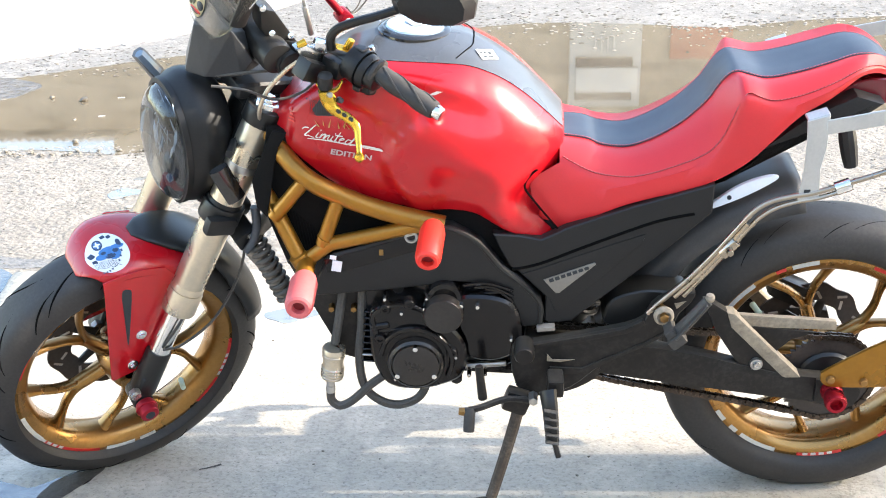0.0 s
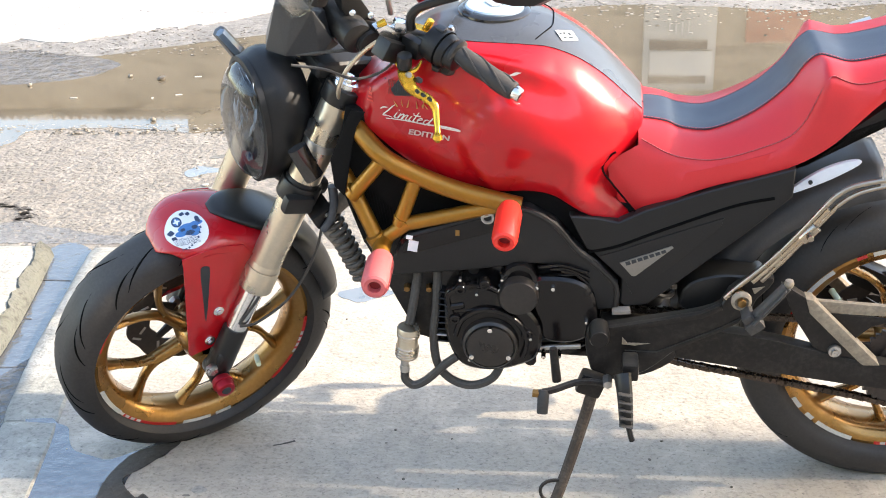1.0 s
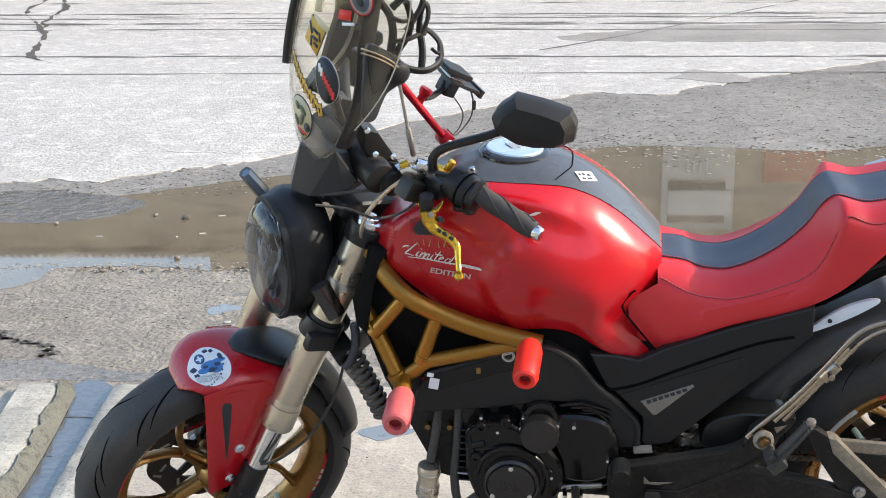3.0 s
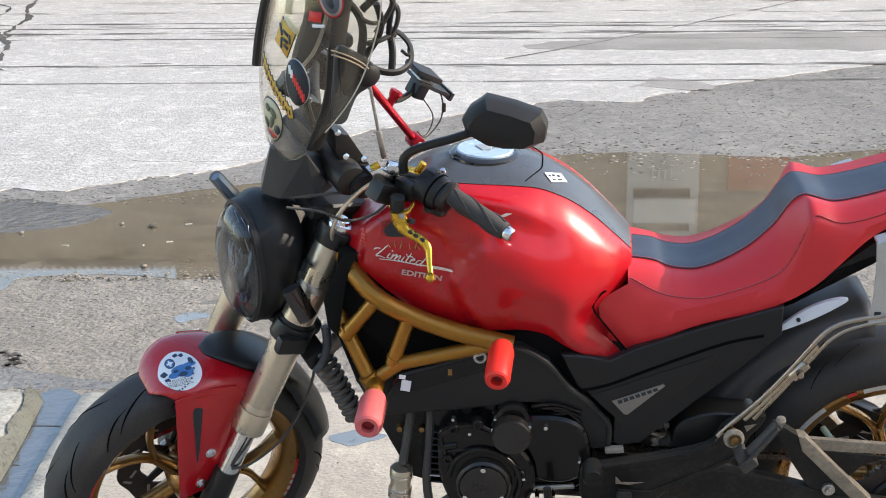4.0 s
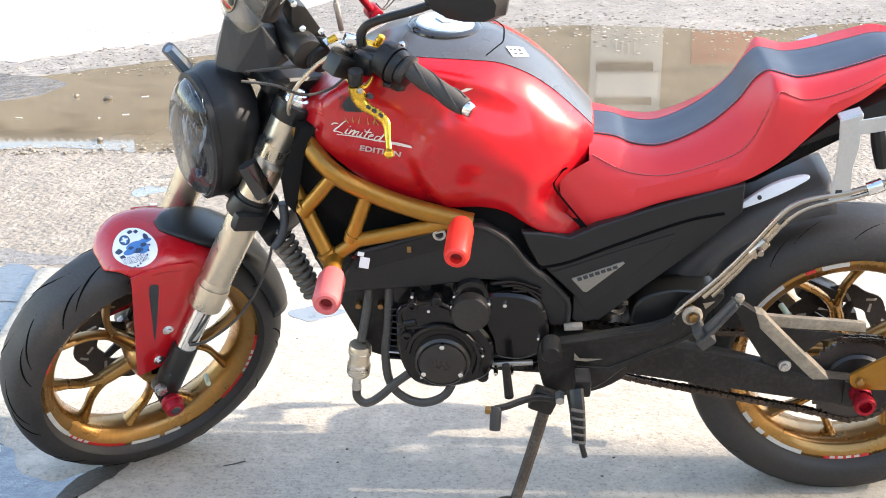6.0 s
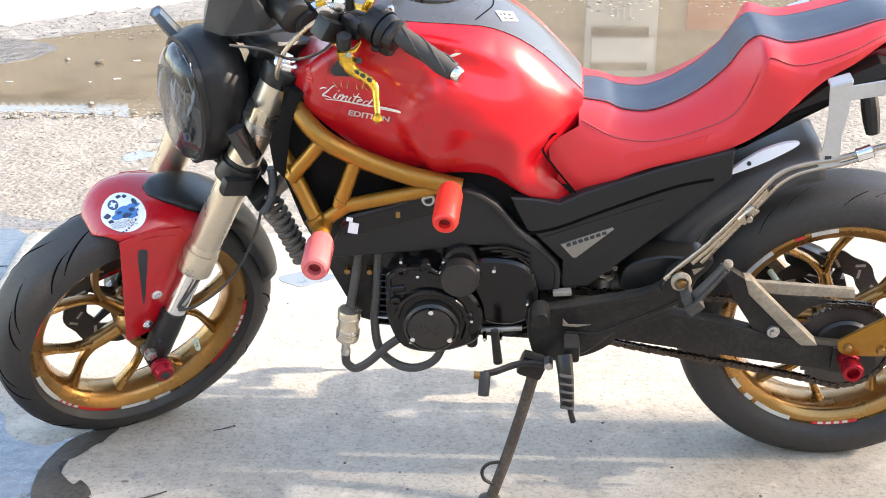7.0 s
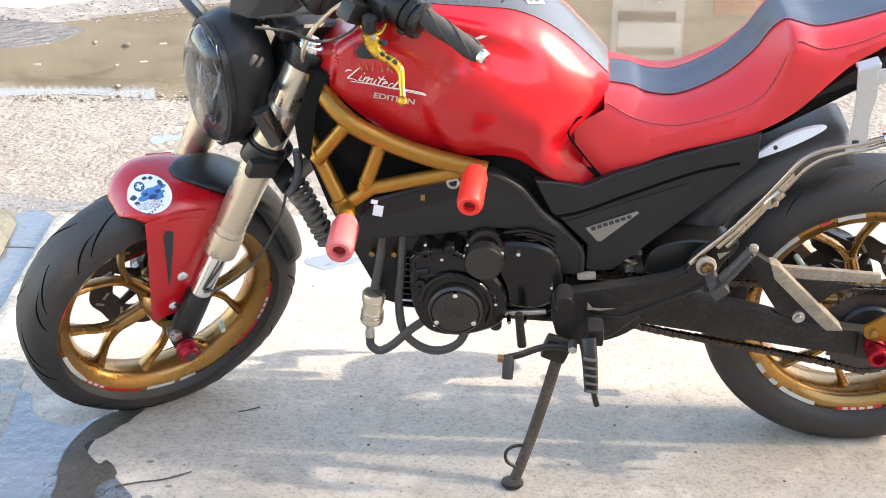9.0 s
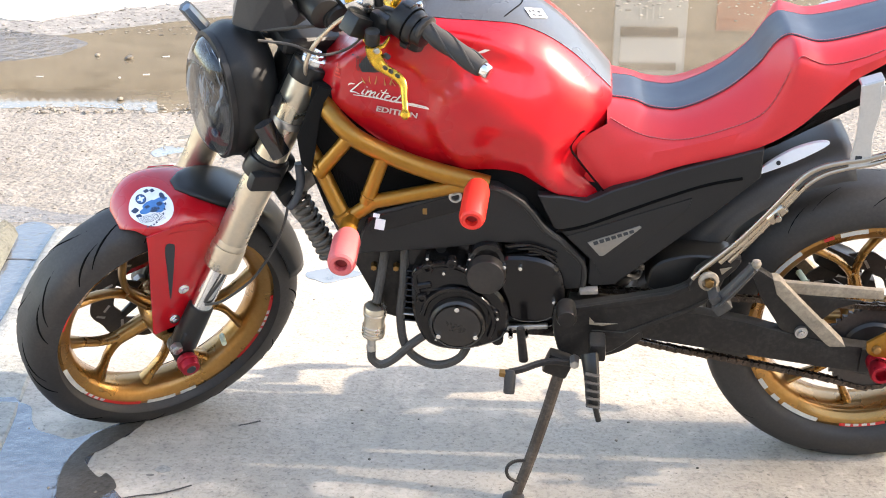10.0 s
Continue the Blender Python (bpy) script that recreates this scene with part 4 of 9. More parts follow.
def wheel(name, at, radius, half, rim_half, phase, label):
    rim_bm = bmesh.new()
    lathe(rim_bm, [(0.231, -rim_half), (0.2315, -rim_half + 0.006), (0.214, -rim_half + 0.014), (0.205, -rim_half + 0.02), (0.203, 0),
                   (0.205, rim_half - 0.02), (0.214, rim_half - 0.014), (0.2315, rim_half - 0.006), (0.231, rim_half), (0.224, rim_half + 0.001),
                   (0.207, rim_half - 0.008), (0.199, rim_half - 0.018), (0.194, 0), (0.199, -rim_half + 0.018), (0.207, -rim_half + 0.008), (0.224, -rim_half - 0.001)],
          72, ACROSS, closed=True)
    rim = part(name, rim_bm, GOLD_RIM, bike, label, at)
    prof = []
    for i in range(23):
        s = -1 + 2 * i / 22
        prof.append(tyre_surface(radius, half, s))
    prof = [(0.2285, -rim_half + 0.004), (0.236, -half * 0.86), (0.243, -half * 0.95)] + prof + [(0.243, half * 0.95), (0.236, half * 0.86), (0.2285, rim_half - 0.004)]
    bm = bmesh.new()
    lathe(bm, prof, 96, ACROSS)
    part("tyre", bm, RUBBER, rim, "black rubber road tyre, dusty", at)
    # black beads half sunk in the tread, painted as shaded grooves
    bm = bmesh.new()
    for k in range(11):
        for side in (-1, 1):
            a0 = 2 * math.pi * (k + 0.5 * (side > 0)) / 11
            for start, stop, sweep, lag in ((0.1, 0.76, 0.4, 0.0), (0.36, 0.84, 0.3, 0.26)):
                pts = []
                for i in range(7):
                    u = i / 6
                    r, h = tyre_surface(radius, half, side * (start + (stop - start) * u))
                    a = a0 + lag + sweep * (u ** 0.7)
                    pts.append((math.cos(a) * (r - 0.0014), h * 0.99, math.sin(a) * (r - 0.0014)))
                tube(bm, pts, lambda s: (0.0012 + 0.0014 * math.sin(math.pi * min(1.0, 0.08 + s * 0.9))) * (0.65 if half > 0.07 else 1.0), 6, 2)
    part("tread_groove", bm, GROOVE_SHADE, rim, "curved tread grooves", at)
    hub_bm = bmesh.new()
    lathe(hub_bm, [(0.012, -0.06), (0.034, -0.06), (0.036, -0.052), (0.042, -0.035), (0.046, 0), (0.042, 0.035), (0.036, 0.055), (0.034, 0.06), (0.012, 0.06)], 28, ACROSS)
    part("hub", hub_bm, GOLD_RIM, rim, "", at)
    for k in range(5):
        a = phase + k * 2 * math.pi / 5
        bm = bmesh.new()
        way = lambda ang, r: (-math.cos(ang) * r, math.sin(ang) * r)
        split = 0.115
        tube(bm, [(x, 0, z) for x, z in (way(a, 0.03), way(a, 0.06), way(a, 0.09), way(a, split - 0.004))], lambda s: 0.0165 - 0.004 * s, 12, 3, True, 1.25, ends=(0, 1, 0))
        for d in (-1, 1):
            pts = [way(a + d * 0.03, split - 0.03), way(a + d * 0.07, split), way(a + d * 0.17, 0.145), way(a + d * 0.28, 0.172), way(a + d * 0.36, 0.202)]
            tube(bm, [(x, 0, z) for x, z in pts], lambda s: 0.0085 - 0.0012 * math.sin(math.pi * s) + 0.003 * max(0.0, s - 0.75) * 4, 12, 5, True, 1.8, ends=(0, 1, 0))
        part("spoke", bm, GOLD_RIM, rim, "", at)
    return rim


def brake_disc(rim, at, r, y, flip=1):
    bm = bmesh.new()
    n = 80
    out = [((r + 0.0035 * math.sin(a * 10)) * math.cos(a), (r + 0.0035 * math.sin(a * 10)) * math.sin(a)) for a in (2 * math.pi * i / n for i in range(n))]
    rings = []
    for yy in (y - 0.002, y + 0.002):
        rings.append(([bm.verts.new((x, yy, z)) for x, z in out], [bm.verts.new((x * 0.62, yy, z * 0.62)) for x, z in out]))
    for i in range(n):
        j = (i + 1) % n
        (o0, i0), (o1, i1) = rings
        bm.faces.new((o0[i], o0[j], i0[j], i0[i]))
        bm.faces.new((o1[i], o1[j], i1[j], i1[i]))
        bm.faces.new((o0[i], o0[j], o1[j], o1[i]))
        bm.faces.new((i0[i], i0[j], i1[j], i1[i]))
    disc = part("brake_disc", bm, STEEL_DARK, rim, "dark wavy brake disc with slots", at, smooth=False)
    for k in range(10):
        a = 2 * math.pi * k / 10 + 0.2
        for rr, turn in ((0.9, 0.5), (0.76, -0.4)):
            bm = bmesh.new()
            q = Vector((math.cos(a + 0.15 * turn) * r * rr, 0, math.sin(a + 0.15 * turn) * r * rr))
            box(bm, (q.x, y - 0.003, q.z), (0.02, 0.0016, 0.006), (0, math.degrees(-a) + 90 * turn, 0), 0.0007, 1)
            part("disc_slot", bm, STEEL, rim, "", at)
    bm = bmesh.new()
    for k in range(5):
        a = 2 * math.pi * k / 5
        bar2(bm, (math.cos(a) * 0.03, math.sin(a) * 0.03), (math.cos(a) * r * 0.66, math.sin(a) * r * 0.66), 0.012, 0.008, y - 0.002, y + 0.003, 0.001)
    part("disc_carrier", bm, SATIN_BLACK, rim, "", at)


STEEL_DARK = material("brake_disc_steel", (0.07, 0.06, 0.055), 0.45, 0.6, 0.3, 12, 140, 0.1, 0.0005)
front_wheel = wheel("front_wheel", STEER, 0.292, 0.061, 0.041, radians(51), "gold five-spoke front wheel with red and white rim tape")
rear_wheel = wheel("rear_wheel", REAR_AXLE, 0.312, 0.072, 0.052, radians(74), "gold five-spoke rear wheel with red and white rim tape")
brake_disc(front_wheel, STEER, 0.13, 0.066)
brake_disc(rear_wheel, REAR_AXLE, 0.11, 0.07)


def rim_tape(rim, at, y, arcs):
    for a0, a1, mat in arcs:
        bm = bmesh.new()
        arc_strip(bm, 0.2205 if mat is WHITE_TAPE else 0.2225, 0.2295, radians(a0), radians(a1), y)
        part("rim_tape", bm, mat, rim, "", at)


for rim, at, y in ((front_wheel, STEER, -0.0422), (rear_wheel, REAR_AXLE, -0.0532)):
    upper = [(95, 118, WHITE_TAPE), (121, 160, RED_TAPE)] if rim is front_wheel else [(97, 110, WHITE_TAPE), (113, 118, RED_TAPE), (130, 149, WHITE_TAPE), (154, 161, RED_TAPE)]
    lower = [(-172, -150, WHITE_TAPE), (-147, -112, RED_TAPE), (-108, -92, WHITE_TAPE), (-89, -80, WHITE_TAPE)] if rim is front_wheel else [(-148, -141, WHITE_TAPE), (-136, -131, WHITE_TAPE), (-128, -107, WHITE_TAPE), (-95, -72, RED_TAPE)]
    rim_tape(rim, at, y, upper + lower + [(-52, -34, RED_TAPE), (-30, -6, RED_TAPE), (40, 70, RED_TAPE)])
    for a0 in (-150, -32, 128) if rim is front_wheel else (-92, -32):
        for k in range(4):
            bm = bmesh.new()
            arc_strip(bm, 0.2222, 0.228, radians(a0 + 4.2 * k), radians(a0 + 4.2 * k + 2.6), y - 0.0008, 0.0005, 3)
            part("tape_bar", bm, WHITE_TAPE, rim, "", at)

# ---- fork, front mudguard, lamp, bars (in the steered axes) ----
def fork_point(z, y):
    return (0.043 + (z - 0.076) * 0.486, y, z)


def fork_leg(y):
    bm = bmesh.new()
    rod(bm, fork_point(0.2, y), fork_point(0.586, y), 0.0318, 0.0318, 28, 0.003)
    rod(bm, fork_point(0.185, y), fork_point(0.232, y), 0.0345, 0.0345, 28, 0.004)
    rod(bm, fork_point(0.232, y), fork_point(0.245, y), 0.0335, 0.032, 28, 0.002)
    leg = part("fork_leg", bm, FORK_METAL, bike, "silver upside-down fork leg", STEER)
    bm = bmesh.new()
    rod(bm, fork_point(0.05, y), fork_point(0.19, y), 0.0215, 0.0215, 20)
    part("stanchion", bm, CHROME, leg, "bright chrome stanchion", STEER)
    bm = bmesh.new()
    rod(bm, fork_point(0.092, y), fork_point(0.0, y), 0.0255, 0.0265, 20, 0.004)
    box(bm, (0.006, y, 0.008), (0.038, 0.046, 0.075), (0, 24, 0), 0.012, 3)
    rod(bm, (-0.002, y - 0.026, -0.014), (-0.002, y + 0.026, -0.014), 0.021, 0.021, 20, 0.004)
    part("axle_clamp", bm, SATIN_BLACK, leg, "black cast fork foot", STEER)
    bm = bmesh.new()
    rod(bm, (-0.018, y - 0.034, 0.022), (-0.018, y - 0.02, 0.022), 0.0125, 0.0125, 6, 0.002)
    part("axle_nut", bm, STEEL, leg, "", STEER)
    bm = bmesh.new()
    rod(bm, fork_point(0.58, y), fork_point(0.6, y), 0.033, 0.03, 28, 0.003)
    part("fork_head", bm, SATIN_BLACK, leg, "black upper fork head", STEER)
    bm = bmesh.new()
    rod(bm, fork_point(0.6, y), fork_point(0.617, y), 0.0265, 0.0255, 28, 0.003)
    rod(bm, fork_point(0.616, y), fork_point(0.622, y), 0.016, 0.0145, 24, 0.002)
    rod(bm, fork_point(0.621, y), fork_point(0.628, y), 0.008, 0.008, 6, 0.001)
    part("fork_cap", bm, CHROME, leg, "bright fork cap", STEER)
    return leg


for y in (-0.105, 0.105):
    fork_leg(y)
for name, z, w in (("lower_yoke", 0.4, 0.032), ("upper_yoke", 0.592, 0.028)):
    bm = bmesh.new()
    x = fork_point(z, 0)[0]
    box(bm, (x + 0.02, 0, z - 0.008), (0.09, 0.21, w), (0, 26, 0), 0.012, 2)
    for y in (-0.105, 0.105):
        rod(bm, fork_point(z - w * 0.55, y), fork_point(z + w * 0.55, y), 0.04 if z < 0.5 else 0.037, 0.04 if z < 0.5 else 0.037, 24, 0.004)
    part(name, bm, SATIN_BLACK, bike, "black cast fork yoke", STEER)


# by angle along the nose: crown radius, half width, drop at the sides
GUARD = [(-14.6, 0.284, 0.012, 0.0), (-14.2, 0.287, 0.02, 0.001), (-13.2, 0.293, 0.032, 0.002), (-11.5, 0.3, 0.046, 0.004), (-9, 0.309, 0.061, 0.011), (-6, 0.317, 0.079, 0.026), (-3, 0.321, 0.088, 0.031), (0, 0.324, 0.0922, 0.033), (8, 0.3265, 0.0925, 0.0375), (20, 0.323, 0.092, 0.045), (34, 0.318, 0.09, 0.054)]


def guard_point(a, s, off=0.0):
    """A point of the mudguard at that angle (degrees) and share of its half width."""
    crown, half, drop = interp(GUARD, max(-14.6, min(34.0, a)))
    r = crown - drop * abs(s) ** 2.3 + off
    return Vector((math.sin(radians(a)) * r, half * math.sin(s * math.pi / 2) + off * s, math.cos(radians(a)) * r))


def mudguard():
    """Front mudguard: red nose and skirts, black centre and tail."""
    def ring(a, crown, half, drop):
        out = []
        for i in range(13):
            s = -1 + 2 * i / 12
            r = crown - drop * abs(s) ** 2.4
            out.append((math.sin(a) * r, half * math.sin(s * math.pi / 2), math.cos(a) * r))
        return out
    bm = bmesh.new()
    angles = [-14.6, -14.4, -14.2, -13.7, -13.2, -12.4, -11.5, -10.3, -9, -8, -7, -6] + [-6 + 40 * i / 16 for i in range(1, 17)]
    loft(bm, [[guard_point(a, -1 + 2 * i / 20) for i in range(21)] for a in angles], cap=False, closed=False)
    guard = part("front_mudguard", bm, RED_PAINT, bike, "glossy red front mudguard with a black centre", STEER, angle=60)
    shell(guard, 0.004)
    bm = bmesh.new()
    secs = []
    for i in range(19):
        u = i / 18
        a = radians(9 + 73 * u)
        crown, half, drop = interp([(0, 0.329, 0.014, 0.003), (0.05, 0.332, 0.036, 0.007), (0.16, 0.334, 0.06, 0.016), (0.35, 0.332, 0.074, 0.026), (0.5, 0.328, 0.076, 0.04), (0.65, 0.32, 0.073, 0.05), (1, 0.31, 0.068, 0.05)], u)
        secs.append(ring(a, crown, half, drop))
    loft(bm, secs, cap=False, closed=False)
    tail = part("mudguard_tail", bm, SATIN_BLACK, guard, "satin black mudguard centre and tail", STEER)
    shell(tail, 0.004)
    for side in (-1, 1):
        bm = bmesh.new()
        y = side * 0.0905
        front = -0.0365 if side < 0 else 0.03
        plate(bm, [(front, 0.3), (max(0.0, front + 0.004), 0.304), (0.04, 0.303), (0.085, 0.29), (0.103, 0.262), (0.086, 0.2), (0.038, 0.075), (0.018, 0.045), (-0.044, 0.036), (-0.049, 0.043), (front - 0.0, 0.27)], y - 0.0018, y + 0.0018, 0.001)
        skirt = part("skirt", bm, RED_PAINT, guard, "red side skirt bolted to the fork", STEER)
        bm = bmesh.new()
        plate(bm, smooth_outline([(-0.004, 0.262), (0.012, 0.264), (0.014, 0.25), (0.006, 0.19), (-0.004, 0.128), (-0.007, 0.128), (-0.006, 0.19)], 4), y - 0.0024, y + 0.0024, 0.0004)
        part("slot", bm, BLACK_INK, skirt, "dark slot", STEER)
        for x, z in ((0.022, 0.137), (-0.003, 0.063)):
            bm = bmesh.new()
            rod(bm, (x, y + side * 0.001, z), (x, y + side * 0.004, z), 0.0115, 0.011, 16, 0.001)
            rod(bm, (x, y + side * 0.003, z), (x, y + side * 0.009, z), 0.007, 0.006, 6, 0.001)
            part("bolt", bm, CHROME, skirt, "", STEER)
    return guard


guard = mudguard()


def headlamp():
    def ring(x, half, high, z, n=28, tilt=0.0):
        out = []
        for k in range(n):
            a = 2 * math.pi * k / n
            c, s = math.cos(a), math.sin(a)
            w = half * (abs(c) ** 0.9) * (1 if c > 0 else -1) * (1 - 0.18 * max(0.0, -s))
            h = high * (abs(s) ** 0.95) * (1 if s > 0 else -1)
            out.append((x + 0.008 + tilt * h, w, 0.504 + (z - 0.512 + h) * 0.925))
        return out
    bm = bmesh.new()
    table = [(0.0, 0.148, 0.094, 0.138, 0.512), (0.25, 0.175, 0.106, 0.146, 0.516), (0.55, 0.205, 0.1, 0.13, 0.526), (0.85, 0.236, 0.075, 0.1, 0.536), (1.0, 0.246, 0.05, 0.07, 0.54)]
    loft(bm, [ring(*interp(table, i / 10), tilt=0.02) for i in range(11)])
    lamp = part("headlamp", bm, BLACK_PLASTIC, bike, "matte black headlamp shell with a clear lens", STEER)
    bm = bmesh.new()
    loft(bm, [ring(0.149, 0.097, 0.142, 0.512, tilt=0.02), ring(0.139, 0.096, 0.141, 0.511, tilt=0.02), ring(0.138, 0.088, 0.132, 0.511, tilt=0.02), ring(0.147, 0.086, 0.13, 0.511, tilt=0.02)], cap=False)
    part("bezel", bm, BLACK_PLASTIC, lamp, "", STEER)
    bm = bmesh.new()
    loft(bm, [ring(0.145, 0.087, 0.131, 0.511, tilt=0.02), ring(0.165, 0.07, 0.105, 0.511), ring(0.178, 0.03, 0.045, 0.51)])
    part("reflector", bm, REFLECTOR, lamp, "silver reflector bowl", STEER)
    bm = bmesh.new()
    arc = ring(0.137, 0.0885, 0.133, 0.511, tilt=0.02)
    tube(bm, arc[17:21], 0.0009, 6, 2)
    part("rim_line", bm, STEEL, lamp, "thin bright lens rim", STEER)
    # scattered pale blue shards stand in for the reflector's glints
    bm = bmesh.new()
    rng = random.Random(21)
    for k in range(30):
        y, z = -0.06 + 0.075 * rng.random(), 0.5 + 0.105 * rng.random()
        heart = Vector((0.128 + 0.021 * ((z - 0.511) / 0.1) ** 2 + 0.02 * (y / 0.08) ** 2, y, z))
        turn = radians(rng.choice((60, 75, 95, 115)) + rng.uniform(-14, 14))
        along = Vector((rng.uniform(-0.35, 0.35), math.cos(turn), math.sin(turn)))
        side = Vector((rng.uniform(-0.6, 0.2), -math.sin(turn), math.cos(turn)))
        long, wide = rng.uniform(0.018, 0.046), rng.uniform(0.004, 0.012)
        q = [bm.verts.new(heart + along * u + side * w) for u, w in ((-long * 0.5, 0), (-long * 0.1, wide * 0.5), (long * 0.25, wide * 0.35), (long * 0.6, 0), (long * 0.1, -wide * 0.5))]
        bm.faces.new(q)
    shell(part("reflector_glints", bm, GLINT_PALE, lamp, "pale splinters painted as glints of the reflector behind the lens", STEER, angle=8), 0.0008)
    for z, r in ((0.57, 0.036), (0.455, 0.03)):
        bm = bmesh.new()
        lathe(bm, [(r, 0), (r, 0.02), (r * 0.8, 0.027), (r * 0.4, 0.033), (0, 0.034)], 20, pose(0.165, -0.01, z, 0, -90, 0))
        part("projector", bm, GLOSS_BLACK, lamp, "", STEER)
    bm = bmesh.new()
    table = [(0, 0.137, 0.0865, 0.1305, 0.511), (0.4, 0.121, 0.077, 0.118, 0.511), (0.75, 0.108, 0.056, 0.086, 0.511), (1, 0.1025, 0.02, 0.03, 0.511)]
    loft(bm, [ring(*interp(table, i / 8), tilt=0.02) for i in range(9)])
    part("lens", bm, LENS_GLASS, lamp, "clear bulging lens", STEER)
    return lamp


lamp = headlamp()

# ---- tank ----
# x: top, shoulder half width and height, widest half width and height, lower edge half width and height
TANK = [(-1.05, 0.853, 0.04, 0.85, 0.075, 0.842, 0.08, 0.825), (-1.005, 0.897, 0.068, 0.887, 0.128, 0.853, 0.132, 0.797), (-0.94, 0.945, 0.085, 0.932, 0.15, 0.856, 0.134, 0.74),
        (-0.87, 0.976, 0.097, 0.959, 0.163, 0.838, 0.138, 0.704), (-0.79, 0.983, 0.1, 0.964, 0.174, 0.82, 0.138, 0.69), (-0.71, 0.973, 0.1, 0.955, 0.179, 0.804, 0.136, 0.69),
        (-0.65, 0.947, 0.097, 0.929, 0.174, 0.785, 0.136, 0.68), (-0.6, 0.91, 0.091, 0.892, 0.162, 0.752, 0.145, 0.65), (-0.55, 0.862, 0.085, 0.842, 0.142, 0.72, 0.135, 0.634), (-0.52, 0.83, 0.08, 0.81, 0.122, 0.7, 0.12, 0.636)]


def nose_dent(x, z):
    """How far the seat's nose pushes into the tank's rear edge."""
    return 0.068 * math.exp(-((z - 0.705) / 0.055) ** 2) * min(1.0, max(0.0, (x + 0.74) / 0.2))


def knee(x, z):
    """The tank bulges behind a soft crease where the rider's knee goes."""
    d = x - interp([(0.68, -0.8), (0.72, -0.822), (0.752, -0.838), (0.785, -0.848), (0.806, -0.845), (0.838, -0.828), (0.865, -0.795), (0.887, -0.742), (0.915, -0.675), (0.94, -0.6)], z)[0]
    s = min(1.0, max(0.0, (d + 0.008) / 0.034))
    return 0.015 * (s * s * (3 - 2 * s) - 0.5) * min(1.0, max(0.0, (0.9 - z) / 0.055))


def shoulder(x, z):
    """A raised crease along the tank's shoulder with a hollow under it."""
    crest = interp([(-1.0, 0.9), (-0.93, 0.935), (-0.83, 0.95), (-0.75, 0.934), (-0.695, 0.912), (-0.63, 0.885)], x)[0]
    fade = min(1.0, max(0.0, (x + 1.0) / 0.06)) * min(1.0, max(0.0, (-0.62 - x) / 0.08))
    return fade * (0.006 * math.exp(-((z - crest) / 0.012) ** 2) - 0.005 * math.exp(-((z - crest + 0.036) / 0.022) ** 2))


def tank_line(x, off=0.0, start=0.0, stop=1.0, n=44):
    """Left half of the tank's section from the top middle (0) to the lower edge (1)."""
    top, ys, zs, ym, zm, yb, zb = interp(TANK, x)
    soft = 0.29 + 0.17 * min(1.0, max(0.0, (x + 0.8) / 0.12))
    line = curve_points([(0, 0, top), (0, -ys * 0.5, top - (top - zs) * 0.25), (0, -ys, zs), (0, -(ys * soft + ym * (1 - soft)), zs - (0.12 + 0.38 * soft) * (zs - zm)), (0, -ym, zm), (0, -(ym + yb) / 2 - 0.004, (zm + zb) / 2), (0, -yb, zb)], 8)
    out = []
    for i in range(n):
        s = (start + (stop - start) * i / (n - 1)) * (len(line) - 1)
        k = min(int(s), len(line) - 2)
        q = line[k].lerp(line[k + 1], s - k)
        w = -knee(x, q.z) * min(1.0, max(0.0, (-q.y - 0.085) / 0.05)) - shoulder(x, q.z) * min(1.0, max(0.0, (-q.y - 0.06) / 0.03))
        out.append(Vector((x - nose_dent(x, q.z), q.y + w - off * (0.3 + 0.7 * min(1, -q.y / 0.1)), q.z + off * max(0.0, 1 + q.y / 0.12))))
    return out


bm = bmesh.new()
secs = []
for i in range(97):
    x = -1.05 + 0.53 * i / 96
    half = tank_line(x)
    low = half[-1]
    secs.append(half + [Vector((low.x, -0.06, low.z + 0.004)), Vector((low.x, 0.06, low.z + 0.004))] + [Vector((q.x, -q.y, q.z)) for q in reversed(half[1:])])
loft(bm, secs)
tank = part("fuel_tank", bm, RED_PAINT, bike, "glossy red fuel tank with a black top cover", angle=60)
# black cover along the tank's top
bm = bmesh.new()
secs = []
for i in range(45):
    x = -0.96 + 0.437 * i / 44
    edge = interp([(-0.96, 0.2), (-0.9, 0.3), (-0.82, 0.36), (-0.74, 0.36), (-0.68, 0.33), (-0.6, 0.3), (-0.52, 0.27)], x)[0]
    half = tank_line(x, 0.003, 0, edge, 10)
    rim_in = tank_line(x, -0.002, 0, edge + 0.012, 10)[-1]
    back = edge * interp([(-0.96, 0.6), (-0.82, 0.75), (-0.74, 0.7), (-0.69, 0.38), (-0.6, 0.34), (-0.52, 0.4)], x)[0]
    far = tank_line(x, 0.003, 0, back, 10) + [tank_line(x, -0.002, 0, back + 0.012, 10)[-1]]
    half = half + [rim_in]
    secs.append([Vector((q.x, -q.y, q.z)) for q in reversed(far[1:])] + half)
loft(bm, secs, cap=False, closed=False)
cover = part("tank_cover", bm, COVER_BLACK, tank, "satin black tank top cover")
bm = bmesh.new()
lathe(bm, [(0.068, -0.006), (0.066, 0.002), (0.061, 0.006), (0.057, 0.0065), (0.055, 0.004), (0.0, 0.004)], 44, pose(-0.79, 0, 0.979, 0, 2, 0))
part("filler_ring", bm, GLOSS_BLACK, tank, "black filler ring")
bm = bmesh.new()
lathe(bm, [(0.0525, 0.0), (0.0525, 0.006), (0.05, 0.0085), (0.0, 0.0095)], 44, pose(-0.79, 0, 0.9805, 0, 2, 0))
cap = part("fuel_cap", bm, BLUE_CAP, tank, "pale silver-blue round fuel cap")
